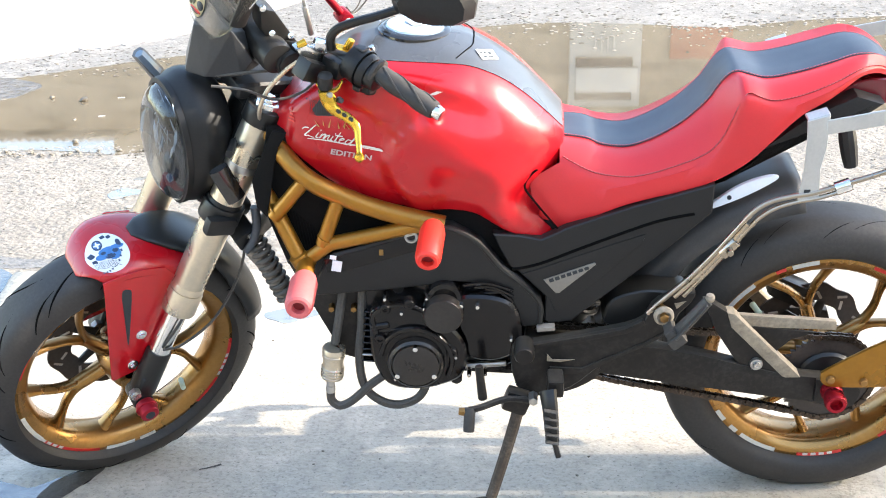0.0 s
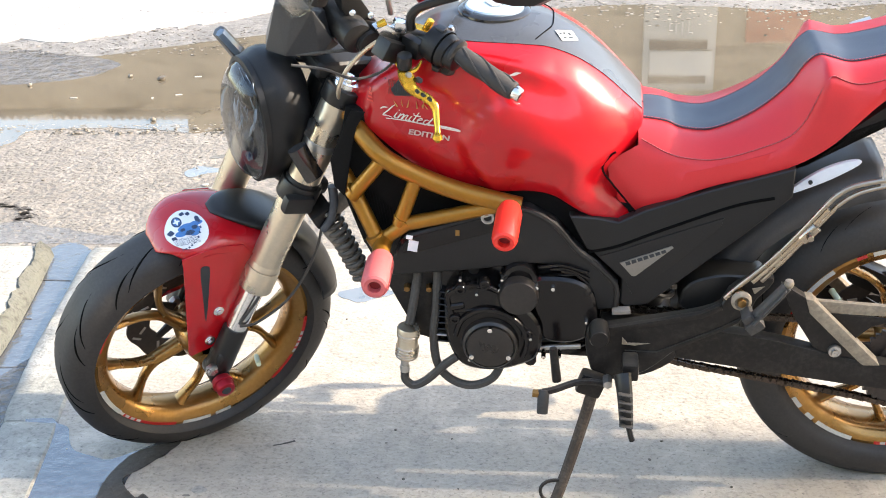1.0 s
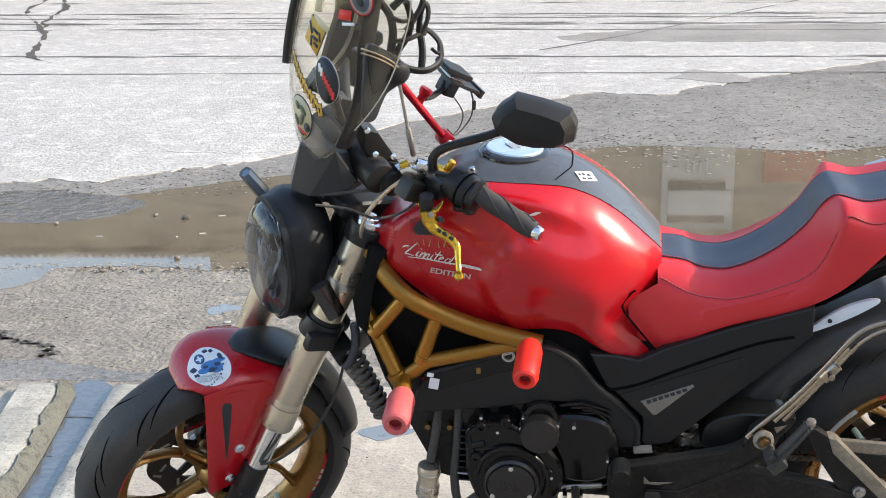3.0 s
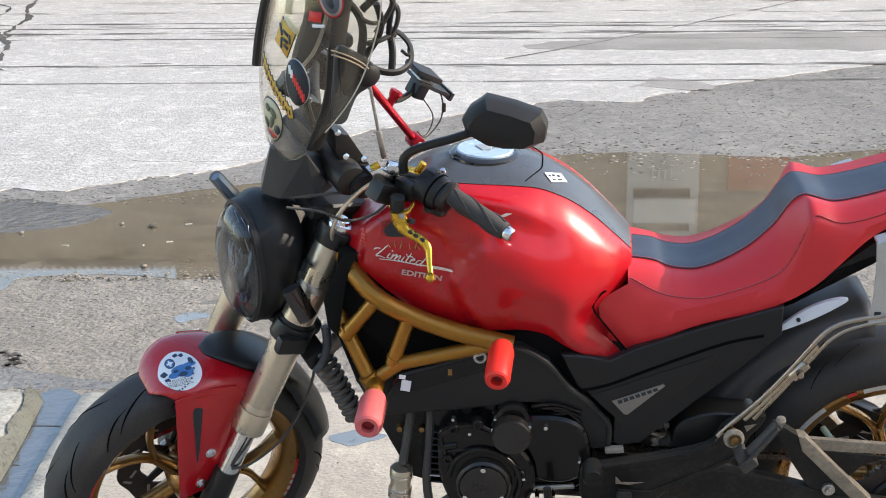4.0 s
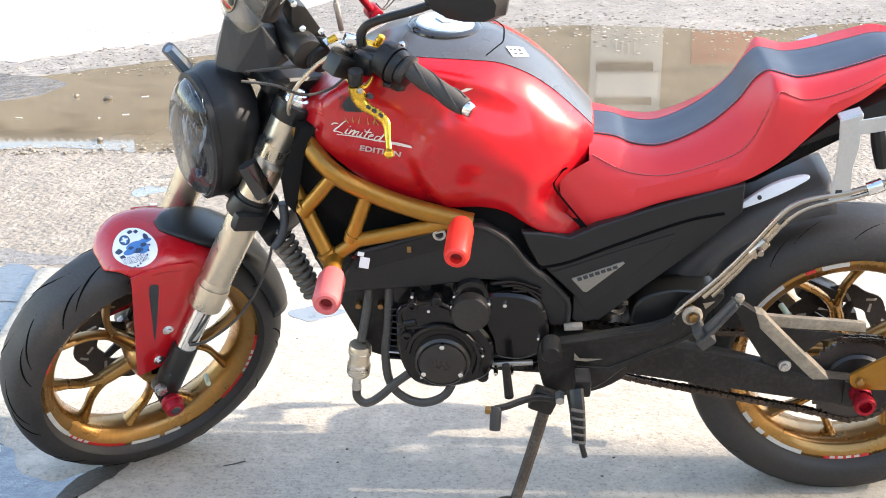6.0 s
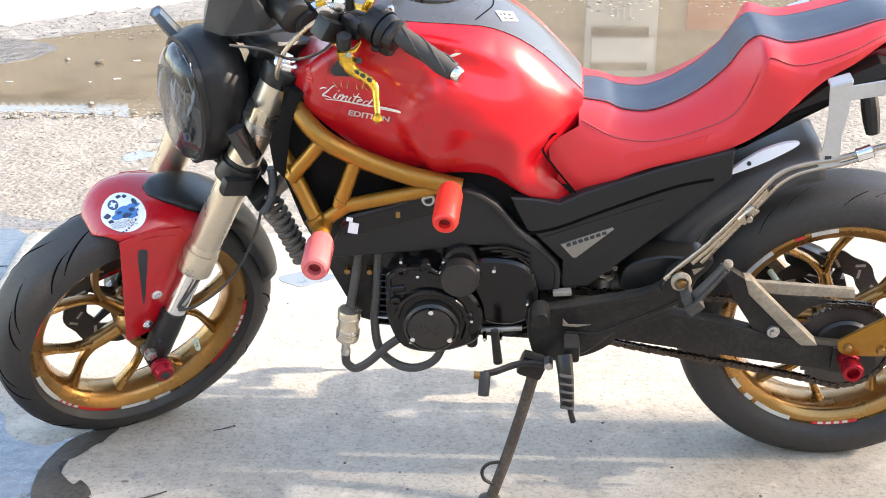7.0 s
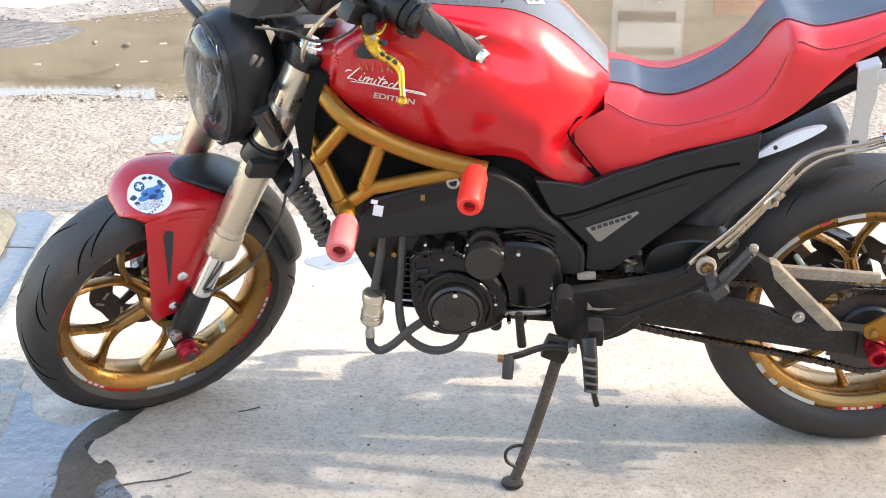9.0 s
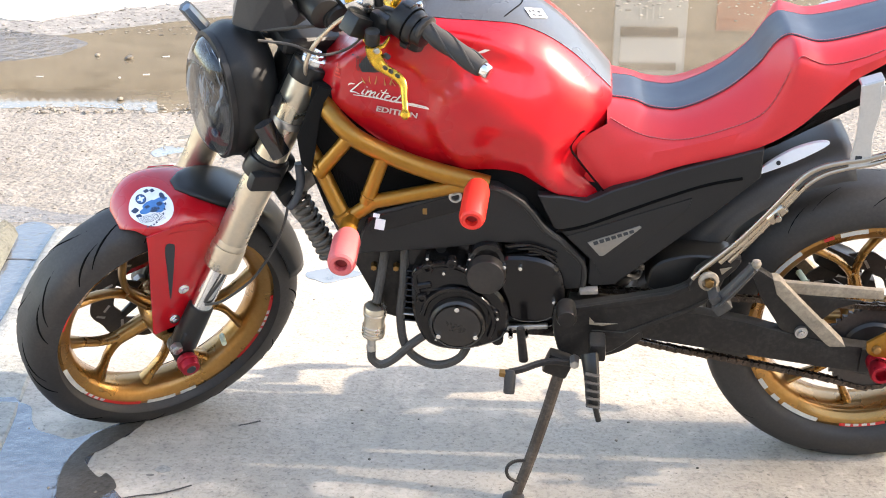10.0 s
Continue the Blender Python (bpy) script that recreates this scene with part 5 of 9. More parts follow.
bm = bmesh.new()
plate(bm, [(-0.018, -0.012), (0.02, -0.016), (0.024, 0.006), (0.008, 0.008), (0.004, 0.016), (-0.012, 0.014)], -0.0005, 0.0012, 0.0003, 1)
part("key_flap", bm, ALUMINIUM, tank, "", pose(-0.787, 0, 0.991, 92, 0, 20))
for x, y, z in ((-0.862, -0.078, 0.972), (-0.862, 0.078, 0.972)):
    bm = bmesh.new()
    rod(bm, (x, y, z - 0.004), (x, y * 1.03, z + 0.004), 0.007, 0.005, 12, 0.001)
    part("screw", bm, CHROME, tank)


bm = bmesh.new()
line = [tank_line(x, 0.0042, f, f + 0.02, 2)[0] for x, f in ((-0.714, 0.31), (-0.698, 0.22), (-0.686, 0.13), (-0.684, 0.04))]
tube(bm, line + [Vector((q.x, -q.y, q.z)) for q in reversed(line)], 0.0011, 6, 5)
part("cover_joint", bm, GROOVE_SHADE, tank, "thin joint in the black cover")


def on_tank(x, s, off=0.0012):
    """A point of the tank's left side and its outward normal."""
    p = tank_line(x, off, s, s + 0.02, 2)[0]
    a, b = tank_line(x, off, s + 0.04, s + 0.05, 2)[0], tank_line(x + 0.015, off, s, s + 0.02, 2)[0]
    nrm = (a - p).cross(b - p).normalized()
    if nrm.y > 0 and nrm.z < 0.5:
        nrm = -nrm
    return p, nrm


def tank_at_height(x, z):
    """The tank's left surface at that height."""
    pts = tank_line(x, 0.0, 0, 1, 60)
    return min(pts, key=lambda q: abs(q.z - z) + (10 if q.y > -0.05 else 0))


def drape(ob, off=0.0026):
    """Lays a flat decal onto the tank's left side."""
    for v in ob.data.vertices:
        pts = tank_line(v.co.x, 0.0, 0, 1, 160)
        lo = min((k for k in range(80, 159) if pts[k].z >= v.co.z >= pts[k + 1].z), default=None)
        if lo is None:
            lo = min(range(60, 159), key=lambda k: abs(pts[k].z - v.co.z))
        a, b = pts[lo], pts[lo + 1]
        f = min(1.0, max(0.0, (a.z - v.co.z) / max(1e-6, a.z - b.z)))
        v.co.y = a.y + (b.y - a.y) * f - off
    return ob


DECAL_WHITE = material("decal_silver_white", (0.75, 0.72, 0.66), 0.35, 0.2, 0.1, 9, 150, 0)


def stroke(parent_part, *points):
    """One pen stroke of the slanted script, in letter heights from the word's start."""
    bm = bmesh.new()
    pts = []
    for u, v in points:
        pts.append((-0.981 + 0.0127 * u + 0.0045 * v, -0.2, 0.832 + 0.0102 * v - 0.0021 * u))
    tube(bm, pts, lambda f: 0.0007 + 0.0006 * math.sin(math.pi * f), 6, 5)
    return drape(part("decal_stroke", bm, DECAL_WHITE, parent_part))


stroke(tank, (1.05, 2.3), (0.85, 2.0), (0.45, 1.0), (0.05, 0.05), (0.6, 0.1), (1.4, -0.05))
stroke(tank, (-0.6, 0.95), (-0.35, 1.35), (0.2, 1.5))
stroke(tank, (1.75, 1.05), (1.6, 0.15), (1.95, 0.15))
stroke(tank, (2.25, 1.05), (2.1, 0.0), (2.35, 0.7), (2.75, 1.0), (2.65, 0.0), (2.9, 0.7), (3.3, 1.0), (3.2, 0.15), (3.5, 0.15))
stroke(tank, (3.8, 1.05), (3.65, 0.15), (3.95, 0.15))
stroke(tank, (4.55, 2.0), (4.25, 0.2), (4.6, 0.15))
stroke(tank, (4.0, 1.25), (5.0, 1.35))
stroke(tank, (4.8, 0.5), (5.3, 0.8), (5.15, 1.05), (4.8, 0.6), (4.95, 0.05), (5.5, 0.25))
stroke(tank, (6.3, 0.95), (5.85, 0.95), (5.65, 0.35), (5.95, 0.05), (6.35, 0.6), (6.75, 2.0), (6.35, 0.2), (6.7, 0.15))
stroke(tank, (1.85, 1.45), (1.95, 1.6))
stroke(tank, (3.9, 1.45), (4.0, 1.6))
stroke(tank, (0.6, -0.45), (3.0, -0.1), (6.0, 0.15), (8.4, 0.55), (10.6, 0.6))
stroke(tank, (5.5, 0.02), (8.0, 0.35), (10.6, 0.5), (10.4, 0.3), (8.0, 0.15))
block = text_mesh("decal_word", "EDITION", 0.0155, DECAL_WHITE, tank, pose(-0.899, -0.2, 0.799, 90, 0, 0) @ Matrix.Rotation(radians(-5), 4, "Z"), 0.12, 0.0005, 0.0003, "silver word EDITION", 1.22)
drape(block)
for k in range(7):
    bm = bmesh.new()
    x = -0.955 + k * 0.009
    plate(bm, [(x, 0.85 + 0.004 * (k % 2)), (x + 0.003, 0.85), (x + 0.006 * (k % 3 - 1), 0.862 + 0.003 * (k % 3))], -0.2, -0.1995, 0)
    drape(part("decal_spark", bm, GOLD_INK, tank))
for (x0, z0, w, h) in ((-1.01, 0.853, 0.012, 0.003), (-1.008, 0.859, 0.009, 0.003), (-1.006, 0.865, 0.006, 0.004), (-1.005, 0.871, 0.003, 0.006)):
    bm = bmesh.new()
    plate(bm, [(x0, z0), (x0 + w, z0 - 0.001), (x0 + w, z0 + h - 0.001), (x0, z0 + h)], -0.2, -0.1995, 0)
    drape(part("decal_emblem", bm, RED_INK, tank))
for x0, w in ((-0.8, 0.03), (-0.762, 0.026)):
    bm = bmesh.new()
    plate(bm, [(x0, 0.914), (x0 + w * 0.6, 0.921), (x0 + w, 0.92), (x0 + w * 0.5, 0.914)], -0.2, -0.1995, 0)
    drape(part("decal_stripe", bm, DECAL_WHITE, tank))
# little grille in the tank's shoulder
bm = bmesh.new()
plate(bm, [(-0.977, 0.896), (-0.932, 0.899), (-0.922, 0.873), (-0.958, 0.869)], -0.2, -0.1985, 0)
grille = drape(part("grille", bm, BLACK_INK, tank, "small black mesh grille"), 0.0016)
for k in range(9):
    for z0, z1 in ((0.871, 0.896), (0.896, 0.871)):
        bm = bmesh.new()
        x = -0.969 + k * 0.0044
        tube(bm, [(x, -0.2, z0), (x + 0.003, -0.2, z1)], 0.0005, 4, 1, False)
        drape(part("grille_wire", bm, SATIN_BLACK, tank), 0.003)
# sticker on the cover
bm = bmesh.new()
t0, n0 = on_tank(-0.66, 0.17, 0.005)
plate(bm, [(-0.022, -0.013), (0.02, -0.012), (0.022, 0.012), (-0.02, 0.013)], -0.0004, 0.0004, 0)
part("cover_sticker", bm, WHITE_STICKER, tank, "white sticker with unreadable marks", Matrix.Translation(t0) @ n0.to_track_quat("-Y", "Z").to_matrix().to_4x4() @ pose(0, 0, 0, 0, 30, 0))
for k, (x, z, w, h) in enumerate(((-0.014, 0.004, 0.006, 0.005), (-0.004, 0.005, 0.007, 0.005), (0.008, 0.003, 0.008, 0.006), (-0.01, -0.006, 0.009, 0.004), (0.005, -0.006, 0.012, 0.004))):
    bm = bmesh.new()
    box(bm, (x, -0.0008, z), (w, 0.0006, h))
    part("sticker_bar", bm, BLACK_INK, tank, "", Matrix.Translation(t0) @ n0.to_track_quat("-Y", "Z").to_matrix().to_4x4() @ pose(0, 0, 0, 0, 30, 0))

# ---- seat ----
# x: middle height, black edge half width and height, red edge half width and height, lower edge half width and height
SEAT = [(-0.53, 0.795, 0.055, 0.797, 0.118, 0.787, 0.12, 0.636), (-0.48, 0.79, 0.058, 0.791, 0.134, 0.765, 0.138, 0.656), (-0.449, 0.777, 0.06, 0.779, 0.137, 0.757, 0.142, 0.667),
        (-0.395, 0.776, 0.06, 0.778, 0.14, 0.756, 0.148, 0.685), (-0.32, 0.812, 0.06, 0.816, 0.142, 0.78, 0.15, 0.712), (-0.268, 0.862, 0.06, 0.866, 0.14, 0.806, 0.15, 0.728),
        (-0.245, 0.896, 0.06, 0.903, 0.139, 0.839, 0.15, 0.735), (-0.23, 0.916, 0.061, 0.918, 0.138, 0.88, 0.15, 0.748), (-0.22, 0.923, 0.062, 0.922, 0.138, 0.909, 0.15, 0.758),
        (-0.205, 0.921, 0.064, 0.919, 0.138, 0.911, 0.15, 0.777), (-0.17, 0.912, 0.068, 0.912, 0.138, 0.9, 0.15, 0.822), (-0.12, 0.919, 0.067, 0.921, 0.136, 0.909, 0.141, 0.871),
        (-0.065, 0.937, 0.065, 0.937, 0.128, 0.929, 0.13, 0.903), (-0.015, 0.954, 0.06, 0.952, 0.108, 0.948, 0.11, 0.934), (0.02, 0.953, 0.052, 0.949, 0.082, 0.943, 0.084, 0.936), (0.05, 0.936, 0.038, 0.931, 0.056, 0.923, 0.058, 0.914), (0.07, 0.908, 0.02, 0.904, 0.03, 0.898, 0.031, 0.89)]


def seat_line(x, off=0.0):
    m, yb, zb, yr, zr, yl, zl = interp(SEAT, x)
    return [Vector((x - nose_dent(x, zl), -yl, zl)), Vector((x - 0.8 * nose_dent(x, zl + (zr - zl) * 0.3), -yl - 0.004 - off, zl + (zr - zl) * 0.35)), Vector((x - 0.8 * nose_dent(x, (zl + zr) / 2), -yr - 0.009 - off, zl + (zr - zl) * 0.7)),
            Vector((x, -yr - 0.006 - off, zr - 0.012)), Vector((x, -yr - off * 0.7, zr + off * 0.7)), Vector((x, -(yr + yb) / 2, (zr + zb) / 2 + 0.011 + off)), Vector((x, -yb * 0.95, zb + off)), Vector((x, -yb * 0.5, (m + zb) / 2 + 0.002 + off)), Vector((x, 0, m + off))]


XS = [-0.53 + 0.6 * i / 110 for i in range(111)]


def both_sides(half):
    return half + [Vector((q.x, -q.y, q.z)) for q in reversed(half[:-1])]


bm = bmesh.new()
loft(bm, [both_sides(seat_line(x)) + [Vector((x, 0, interp(SEAT, x)[6] - 0.004))] for x in XS])
seat = part("seat", bm, RED_VINYL, bike, "red vinyl seat with a black centre panel and stitching", angle=55)
bm = bmesh.new()
secs = []
for x in XS[1:]:
    q = seat_line(x, 0.003)[6:]
    secs.append(both_sides([seat_line(x, -0.001)[6]] + q))
loft(bm, secs, cap=False, closed=False)
part("seat_panel", bm, BLACK_VINYL, seat, "black vinyl centre panel", angle=60)
# black bead drawn as the shade in the crease between tank and seat
bm = bmesh.new()
tube(bm, [(-0.57, -0.146, 0.77), (-0.578, -0.144, 0.763), (-0.592, -0.144, 0.737), (-0.573, -0.144, 0.706), (-0.528, -0.144, 0.649)], 0.0018, 8, 8)
part("seat_edge", bm, GROOVE_SHADE, seat, "black bead painted as the shade in the gap between tank and seat")
for row, lift, side in ((4, 0.0012, -1), (6, 0.0036, -1), (4, 0.0012, 1), (6, 0.0036, 1)):
    bm = bmesh.new()
    pts = curve_points([seat_line(x, lift)[row] for x in XS[1::3]], 8)
    for i in range(0, len(pts) - 2, 3):
        a, b = pts[i], pts[i + 2]
        if side > 0:
            a, b = Vector((a.x, -a.y, a.z)), Vector((b.x, -b.y, b.z))
        tube(bm, [a, b], 0.0008, 4, 1, False)
    tagged(part("stitching", bm, STITCH, seat, "row of red stitches"), kind="stuff")
    bm = bmesh.new()
    tube(bm, [Vector((q.x, q.y * -side, q.z)) for q in [seat_line(x, lift * 0.4)[row] for x in XS[1::3]]], 0.0012, 5, 2)
    part("seam", bm, SEAM_RED if row == 4 else BLACK_VINYL, seat, "seam")

# ---- trellis frame ----
for side in (-1, 1):
    y = 0.155 * side
    bm = bmesh.new()
    tube(bm, [(-1.052, y * 0.5, 0.825), (-1.03, y * 0.76, 0.797), (-0.98, y, 0.757), (-0.92, y, 0.722), (-0.84, y, 0.691), (-0.735, y * 1.05, 0.668)], 0.0175, 16)
    rail = part("frame_tube", bm, GOLD, bike, "gold trellis frame tube")
    for a, b, r in (((-1.066, y * 0.72, 0.722), (-0.997, y, 0.587), 0.0145), ((-0.984, y, 0.75), (-1.043, y * 0.97, 0.676), 0.0135), ((-0.924, y, 0.715), (-0.957, y, 0.623), 0.0135),
                    ((-0.994, y, 0.586), (-0.94, y, 0.627), 0.0135), ((-0.945, y, 0.624), (-0.765, y * 1.02, 0.668), 0.0135)):
        bm = bmesh.new()
        rod(bm, a, b, r, r, 16)
        part("strut", bm, GOLD, rail)
    for a, b, r in (((-1.004, y * 1.02, 0.602), (-0.994, y * 1.02, 0.583), 0.0178), ((-0.986, y * 1.02, 0.592), (-0.98, y * 1.02, 0.597), 0.0165), ((-0.953, y, 0.633), (-0.951, y, 0.637), 0.016),
                    ((-0.924, y, 0.711), (-0.922, y, 0.716), 0.016), ((-1.04, y * 0.955, 0.686), (-1.037, y * 0.955, 0.689), 0.016), ((-0.984, y, 0.745), (-0.981, y, 0.748), 0.016)):
        bm = bmesh.new()
        rod(bm, a, b, r, r, 18, 0.002)
        part("weld_collar", bm, GOLD, rail)
    bm = bmesh.new()
    rod(bm, (-0.988, y * 1.05, 0.588), (-0.988, y * 1.32, 0.582), 0.017, 0.0165, 18, 0.003)
    part("slider_mount", bm, GOLD, rail)

# ---- engine ----
CAP_BROWN = material("dusty_cap_black", (0.02, 0.0165, 0.0145), 0.34, 0, 0.3, 14, 160, 0.2, 0.0006, coat=0.15, dust=0.02, spec=0.4)
bm = bmesh.new()
plate(bm, smooth_outline([(-0.88, 0.53), (-0.75, 0.54), (-0.6, 0.53), (-0.58, 0.46), (-0.6, 0.365), (-0.68, 0.35), (-0.73, 0.335), (-0.79, 0.325), (-0.845, 0.33), (-0.875, 0.37), (-0.885, 0.45)], 4), -0.145, 0.14, 0.012, 3)
engine = part("engine", bm, ENGINE_BLACK, bike, "black painted engine, dusty, with round covers")
bm = bmesh.new()
plate(bm, smooth_outline([(-0.868, 0.5), (-0.8, 0.51), (-0.73, 0.47), (-0.695, 0.42), (-0.7, 0.36), (-0.735, 0.335), (-0.79, 0.322), (-0.845, 0.335), (-0.872, 0.39), (-0.876, 0.45)], 5), -0.182, -0.14, 0.014, 3)
part("generator_case", bm, ENGINE_BLACK, engine, "")
bm = bmesh.new()
lathe(bm, [(0.056, -0.03), (0.055, -0.012), (0.052, 0.0), (0.047, 0.004), (0.0458, 0.0), (0.0442, 0.0), (0.0432, 0.006), (0.041, 0.007), (0.0, 0.007)], 48, Matrix.Translation((-0.79, -0.192, 0.388)) @ ACROSS)
part("round_cover", bm, CAP_BROWN, engine, "glossy black round cover")
for k in range(3):
    a = radians(90 + 120 * k)
    bm = bmesh.new()
    rod(bm, (-0.79 + 0.04 * math.cos(a), -0.194, 0.388 + 0.04 * math.sin(a)), (-0.79 + 0.04 * math.cos(a), -0.204, 0.388 + 0.04 * math.sin(a)), 0.0055, 0.005, 10, 0.001)
    part("bolt", bm, CHROME, engine)
bm = bmesh.new()
lathe(bm, [(0.036, -0.04), (0.035, -0.006), (0.031, 0.002), (0.024, 0.005), (0.022, 0.002), (0.0, 0.002)], 40, Matrix.Translation((-0.736, -0.172, 0.52)) @ ACROSS)
starter = part("starter_cover", bm, ENGINE_BLACK, engine, "")
bm = bmesh.new()
lathe(bm, [(0.037, -0.03), (0.037, 0.01), (0.034, 0.016), (0.0, 0.018)], 36, Matrix.Translation((-0.738, -0.18, 0.494)) @ ACROSS)
part("starter_cap", bm, CAP_BROWN, starter, "matte round starter cap")
for a, b, r in (((-0.872, -0.178, 0.462), (-0.838, -0.181, 0.47), 0.009), ((-0.857, -0.176, 0.452), (-0.8, -0.18, 0.462), 0.006), ((-0.735, -0.178, 0.43), (-0.705, -0.178, 0.405), 0.006), ((-0.7, -0.165, 0.405), (-0.61, -0.165, 0.425), 0.004),
                ((-0.83, -0.176, 0.5), (-0.79, -0.172, 0.515), 0.007), ((-0.69, -0.16, 0.52), (-0.63, -0.16, 0.53), 0.006)):
    bm = bmesh.new()
    rod(bm, a, b, r, r * 0.8, 10, r * 0.4)
    part("casting_rib", bm, ENGINE_BLACK, engine)
bm = bmesh.new()
plate(bm, smooth_outline([(-0.72, 0.52), (-0.66, 0.528), (-0.61, 0.51), (-0.592, 0.46), (-0.598, 0.41), (-0.64, 0.385), (-0.69, 0.392), (-0.7, 0.43), (-0.715, 0.47)], 5), -0.176, -0.14, 0.014, 3)
part("sprocket_cover", bm, ENGINE_BLACK, engine, "")
for x, z, r in ((-0.705, 0.512, 0.0065), (-0.675, 0.51, 0.006), (-0.772, 0.505, 0.006), (-0.815, 0.495, 0.005), (-0.768, 0.527, 0.004), (-0.845, 0.525, 0.005), (-0.69, 0.36, 0.006), (-0.66, 0.362, 0.005), (-0.612, 0.44, 0.005), (-0.715, 0.4, 0.005), (-0.83, 0.35, 0.005)):
    bm = bmesh.new()
    rod(bm, (x, -0.16, z), (x, -0.187, z), r * 0.75, r * 0.65, 8, 0.001)
    part("bolt", bm, CHROME, engine)
bm = bmesh.new()
box(bm, (-0.83, 0, 0.58), (0.12, 0.18, 0.12), (0, -12, 0), 0.012)
part("cylinder", bm, ENGINE_BLACK, engine, "")
for k in range(5):
    bm = bmesh.new()
    box(bm, (-0.84 + 0.004 * k, 0, 0.535 + 0.016 * k), (0.145, 0.215, 0.005), (0, -12, 0), 0.0015, 1)
    part("fin", bm, ENGINE_BLACK, engine)
bm = bmesh.new()
lathe(bm, [(0.01, 0), (0.01, 0.004), (0.008, 0.005), (0, 0.004)], 16, Matrix.Translation((-0.822, -0.15, 0.53)) @ ACROSS)
part("plug", bm, SATIN_BLACK, engine)
bm = bmesh.new()
box(bm, (-0.66, -0.06, 0.338), (0.12, 0.12, 0.03), (0, 3, 0), 0.006)
rod(bm, (-0.715, -0.13, 0.335), (-0.715, -0.16, 0.335), 0.012, 0.012, 10, 0.002)
part("sump", bm, ENGINE_BLACK, engine, "")

# one fin is pale steel, standing in for a fin edge that catches light
for k in range(9):
    bm = bmesh.new()
    box(bm, (-0.878 + 0.001 * k, -0.128, 0.372 + 0.0135 * k), (0.034, 0.06, 0.0035), (0, 4, 0), 0.001, 1)
    part("cooling_fin", bm, STEEL if k == 1 else ENGINE_BLACK, engine)
bm = bmesh.new()
tube(bm, [(-0.862, -0.183, 0.452), (-0.868, -0.183, 0.49), (-0.84, -0.183, 0.508), (-0.8, -0.183, 0.512), (-0.775, -0.183, 0.5)], 0.0045, 8, 5)
part("case_flange", bm, ENGINE_BLACK, engine)
bm = bmesh.new()
tube(bm, [(-0.855, -0.184, 0.405), (-0.842, -0.186, 0.44), (-0.808, -0.187, 0.462), (-0.768, -0.187, 0.458), (-0.735, -0.186, 0.432), (-0.722, -0.185, 0.395), (-0.73, -0.184, 0.36)], 0.0055, 10, 6)
part("cover_rim", bm, ENGINE_BLACK, engine)
for x, z in ((-0.856, 0.44), (-0.722, 0.41), (-0.845, 0.505), (-0.8, 0.516)):
    bm = bmesh.new()
    lathe(bm, [(0.011, -0.012), (0.011, 0.004), (0.009, 0.007), (0.005, 0.0075), (0.005, 0.004), (0.0, 0.004)], 16, Matrix.Translation((x, -0.182, z)) @ ACROSS)
    part("bolt_boss", bm, ENGINE_BLACK, engine)
bm = bmesh.new()
for k in range(3):
    tube(bm, [(-0.7 + 0.02 * k, -0.166, 0.545 - 0.004 * k), (-0.66 + 0.012 * k, -0.17, 0.552 - 0.008 * k), (-0.61, -0.166, 0.535 - 0.012 * k)], 0.0035, 8, 4)
part("wiring_loom", bm, ENGINE_BLACK, engine, "black wiring along the engine")
bm = bmesh.new()
rod(bm, (-0.7, -0.15, 0.36), (-0.62, -0.15, 0.366), 0.006, 0.006, 12, 0.002)
part("shift_rod", bm, STEEL, engine, "bright shift rod")

# radiator and side shrouds
bm = bmesh.new()
plate(bm, [(-1.05, 0.838), (-1.015, 0.832), (-0.98, 0.765), (-0.92, 0.72), (-0.75, 0.675), (-0.76, 0.6), (-0.985, 0.53), (-1.03, 0.56), (-1.062, 0.66), (-1.07, 0.74)], -0.118, 0.118, 0.006)
shroud = part("inner_shroud", bm, RADIATOR, bike, "black inner shroud and radiator behind the frame")
bm = bmesh.new()
plate(bm, [(-1.03, 0.57), (-0.985, 0.47), (-0.935, 0.365), (-0.905, 0.355), (-0.88, 0.4), (-0.87, 0.56), (-0.94, 0.6)], -0.125, 0.125, 0.006)
part("front_cradle", bm, DIRTY_BLACK, bike, "black lower engine cradle")
for x, z in ((-0.95, 0.475), (-0.908, 0.475)):
    bm = bmesh.new()
    rod(bm, (x, -0.12, z), (x, -0.14, z), 0.007, 0.006, 6, 0.001)
    part("bolt", bm, BRASS, shroud)
for k in range(16):
    bm = bmesh.new()
    box(bm, (-1.05 + k * 0.006, -0.1195, 0.665 - k * 0.006), (0.0012, 0.003, 0.11), (0, -8, 0))
    part("fin", bm, RADIATOR, shroud)
bm = bmesh.new()
plate(bm, [(-1.036, 0.84), (-1.012, 0.836), (-1.029, 0.806), (-1.038, 0.77), (-1.048, 0.715), (-1.058, 0.67), (-1.075, 0.69), (-1.08, 0.742), (-1.054, 0.806)], -0.14, -0.134, 0.002)
part("side_blind", bm, RADIATOR, shroud, "black panel beside the steering head")
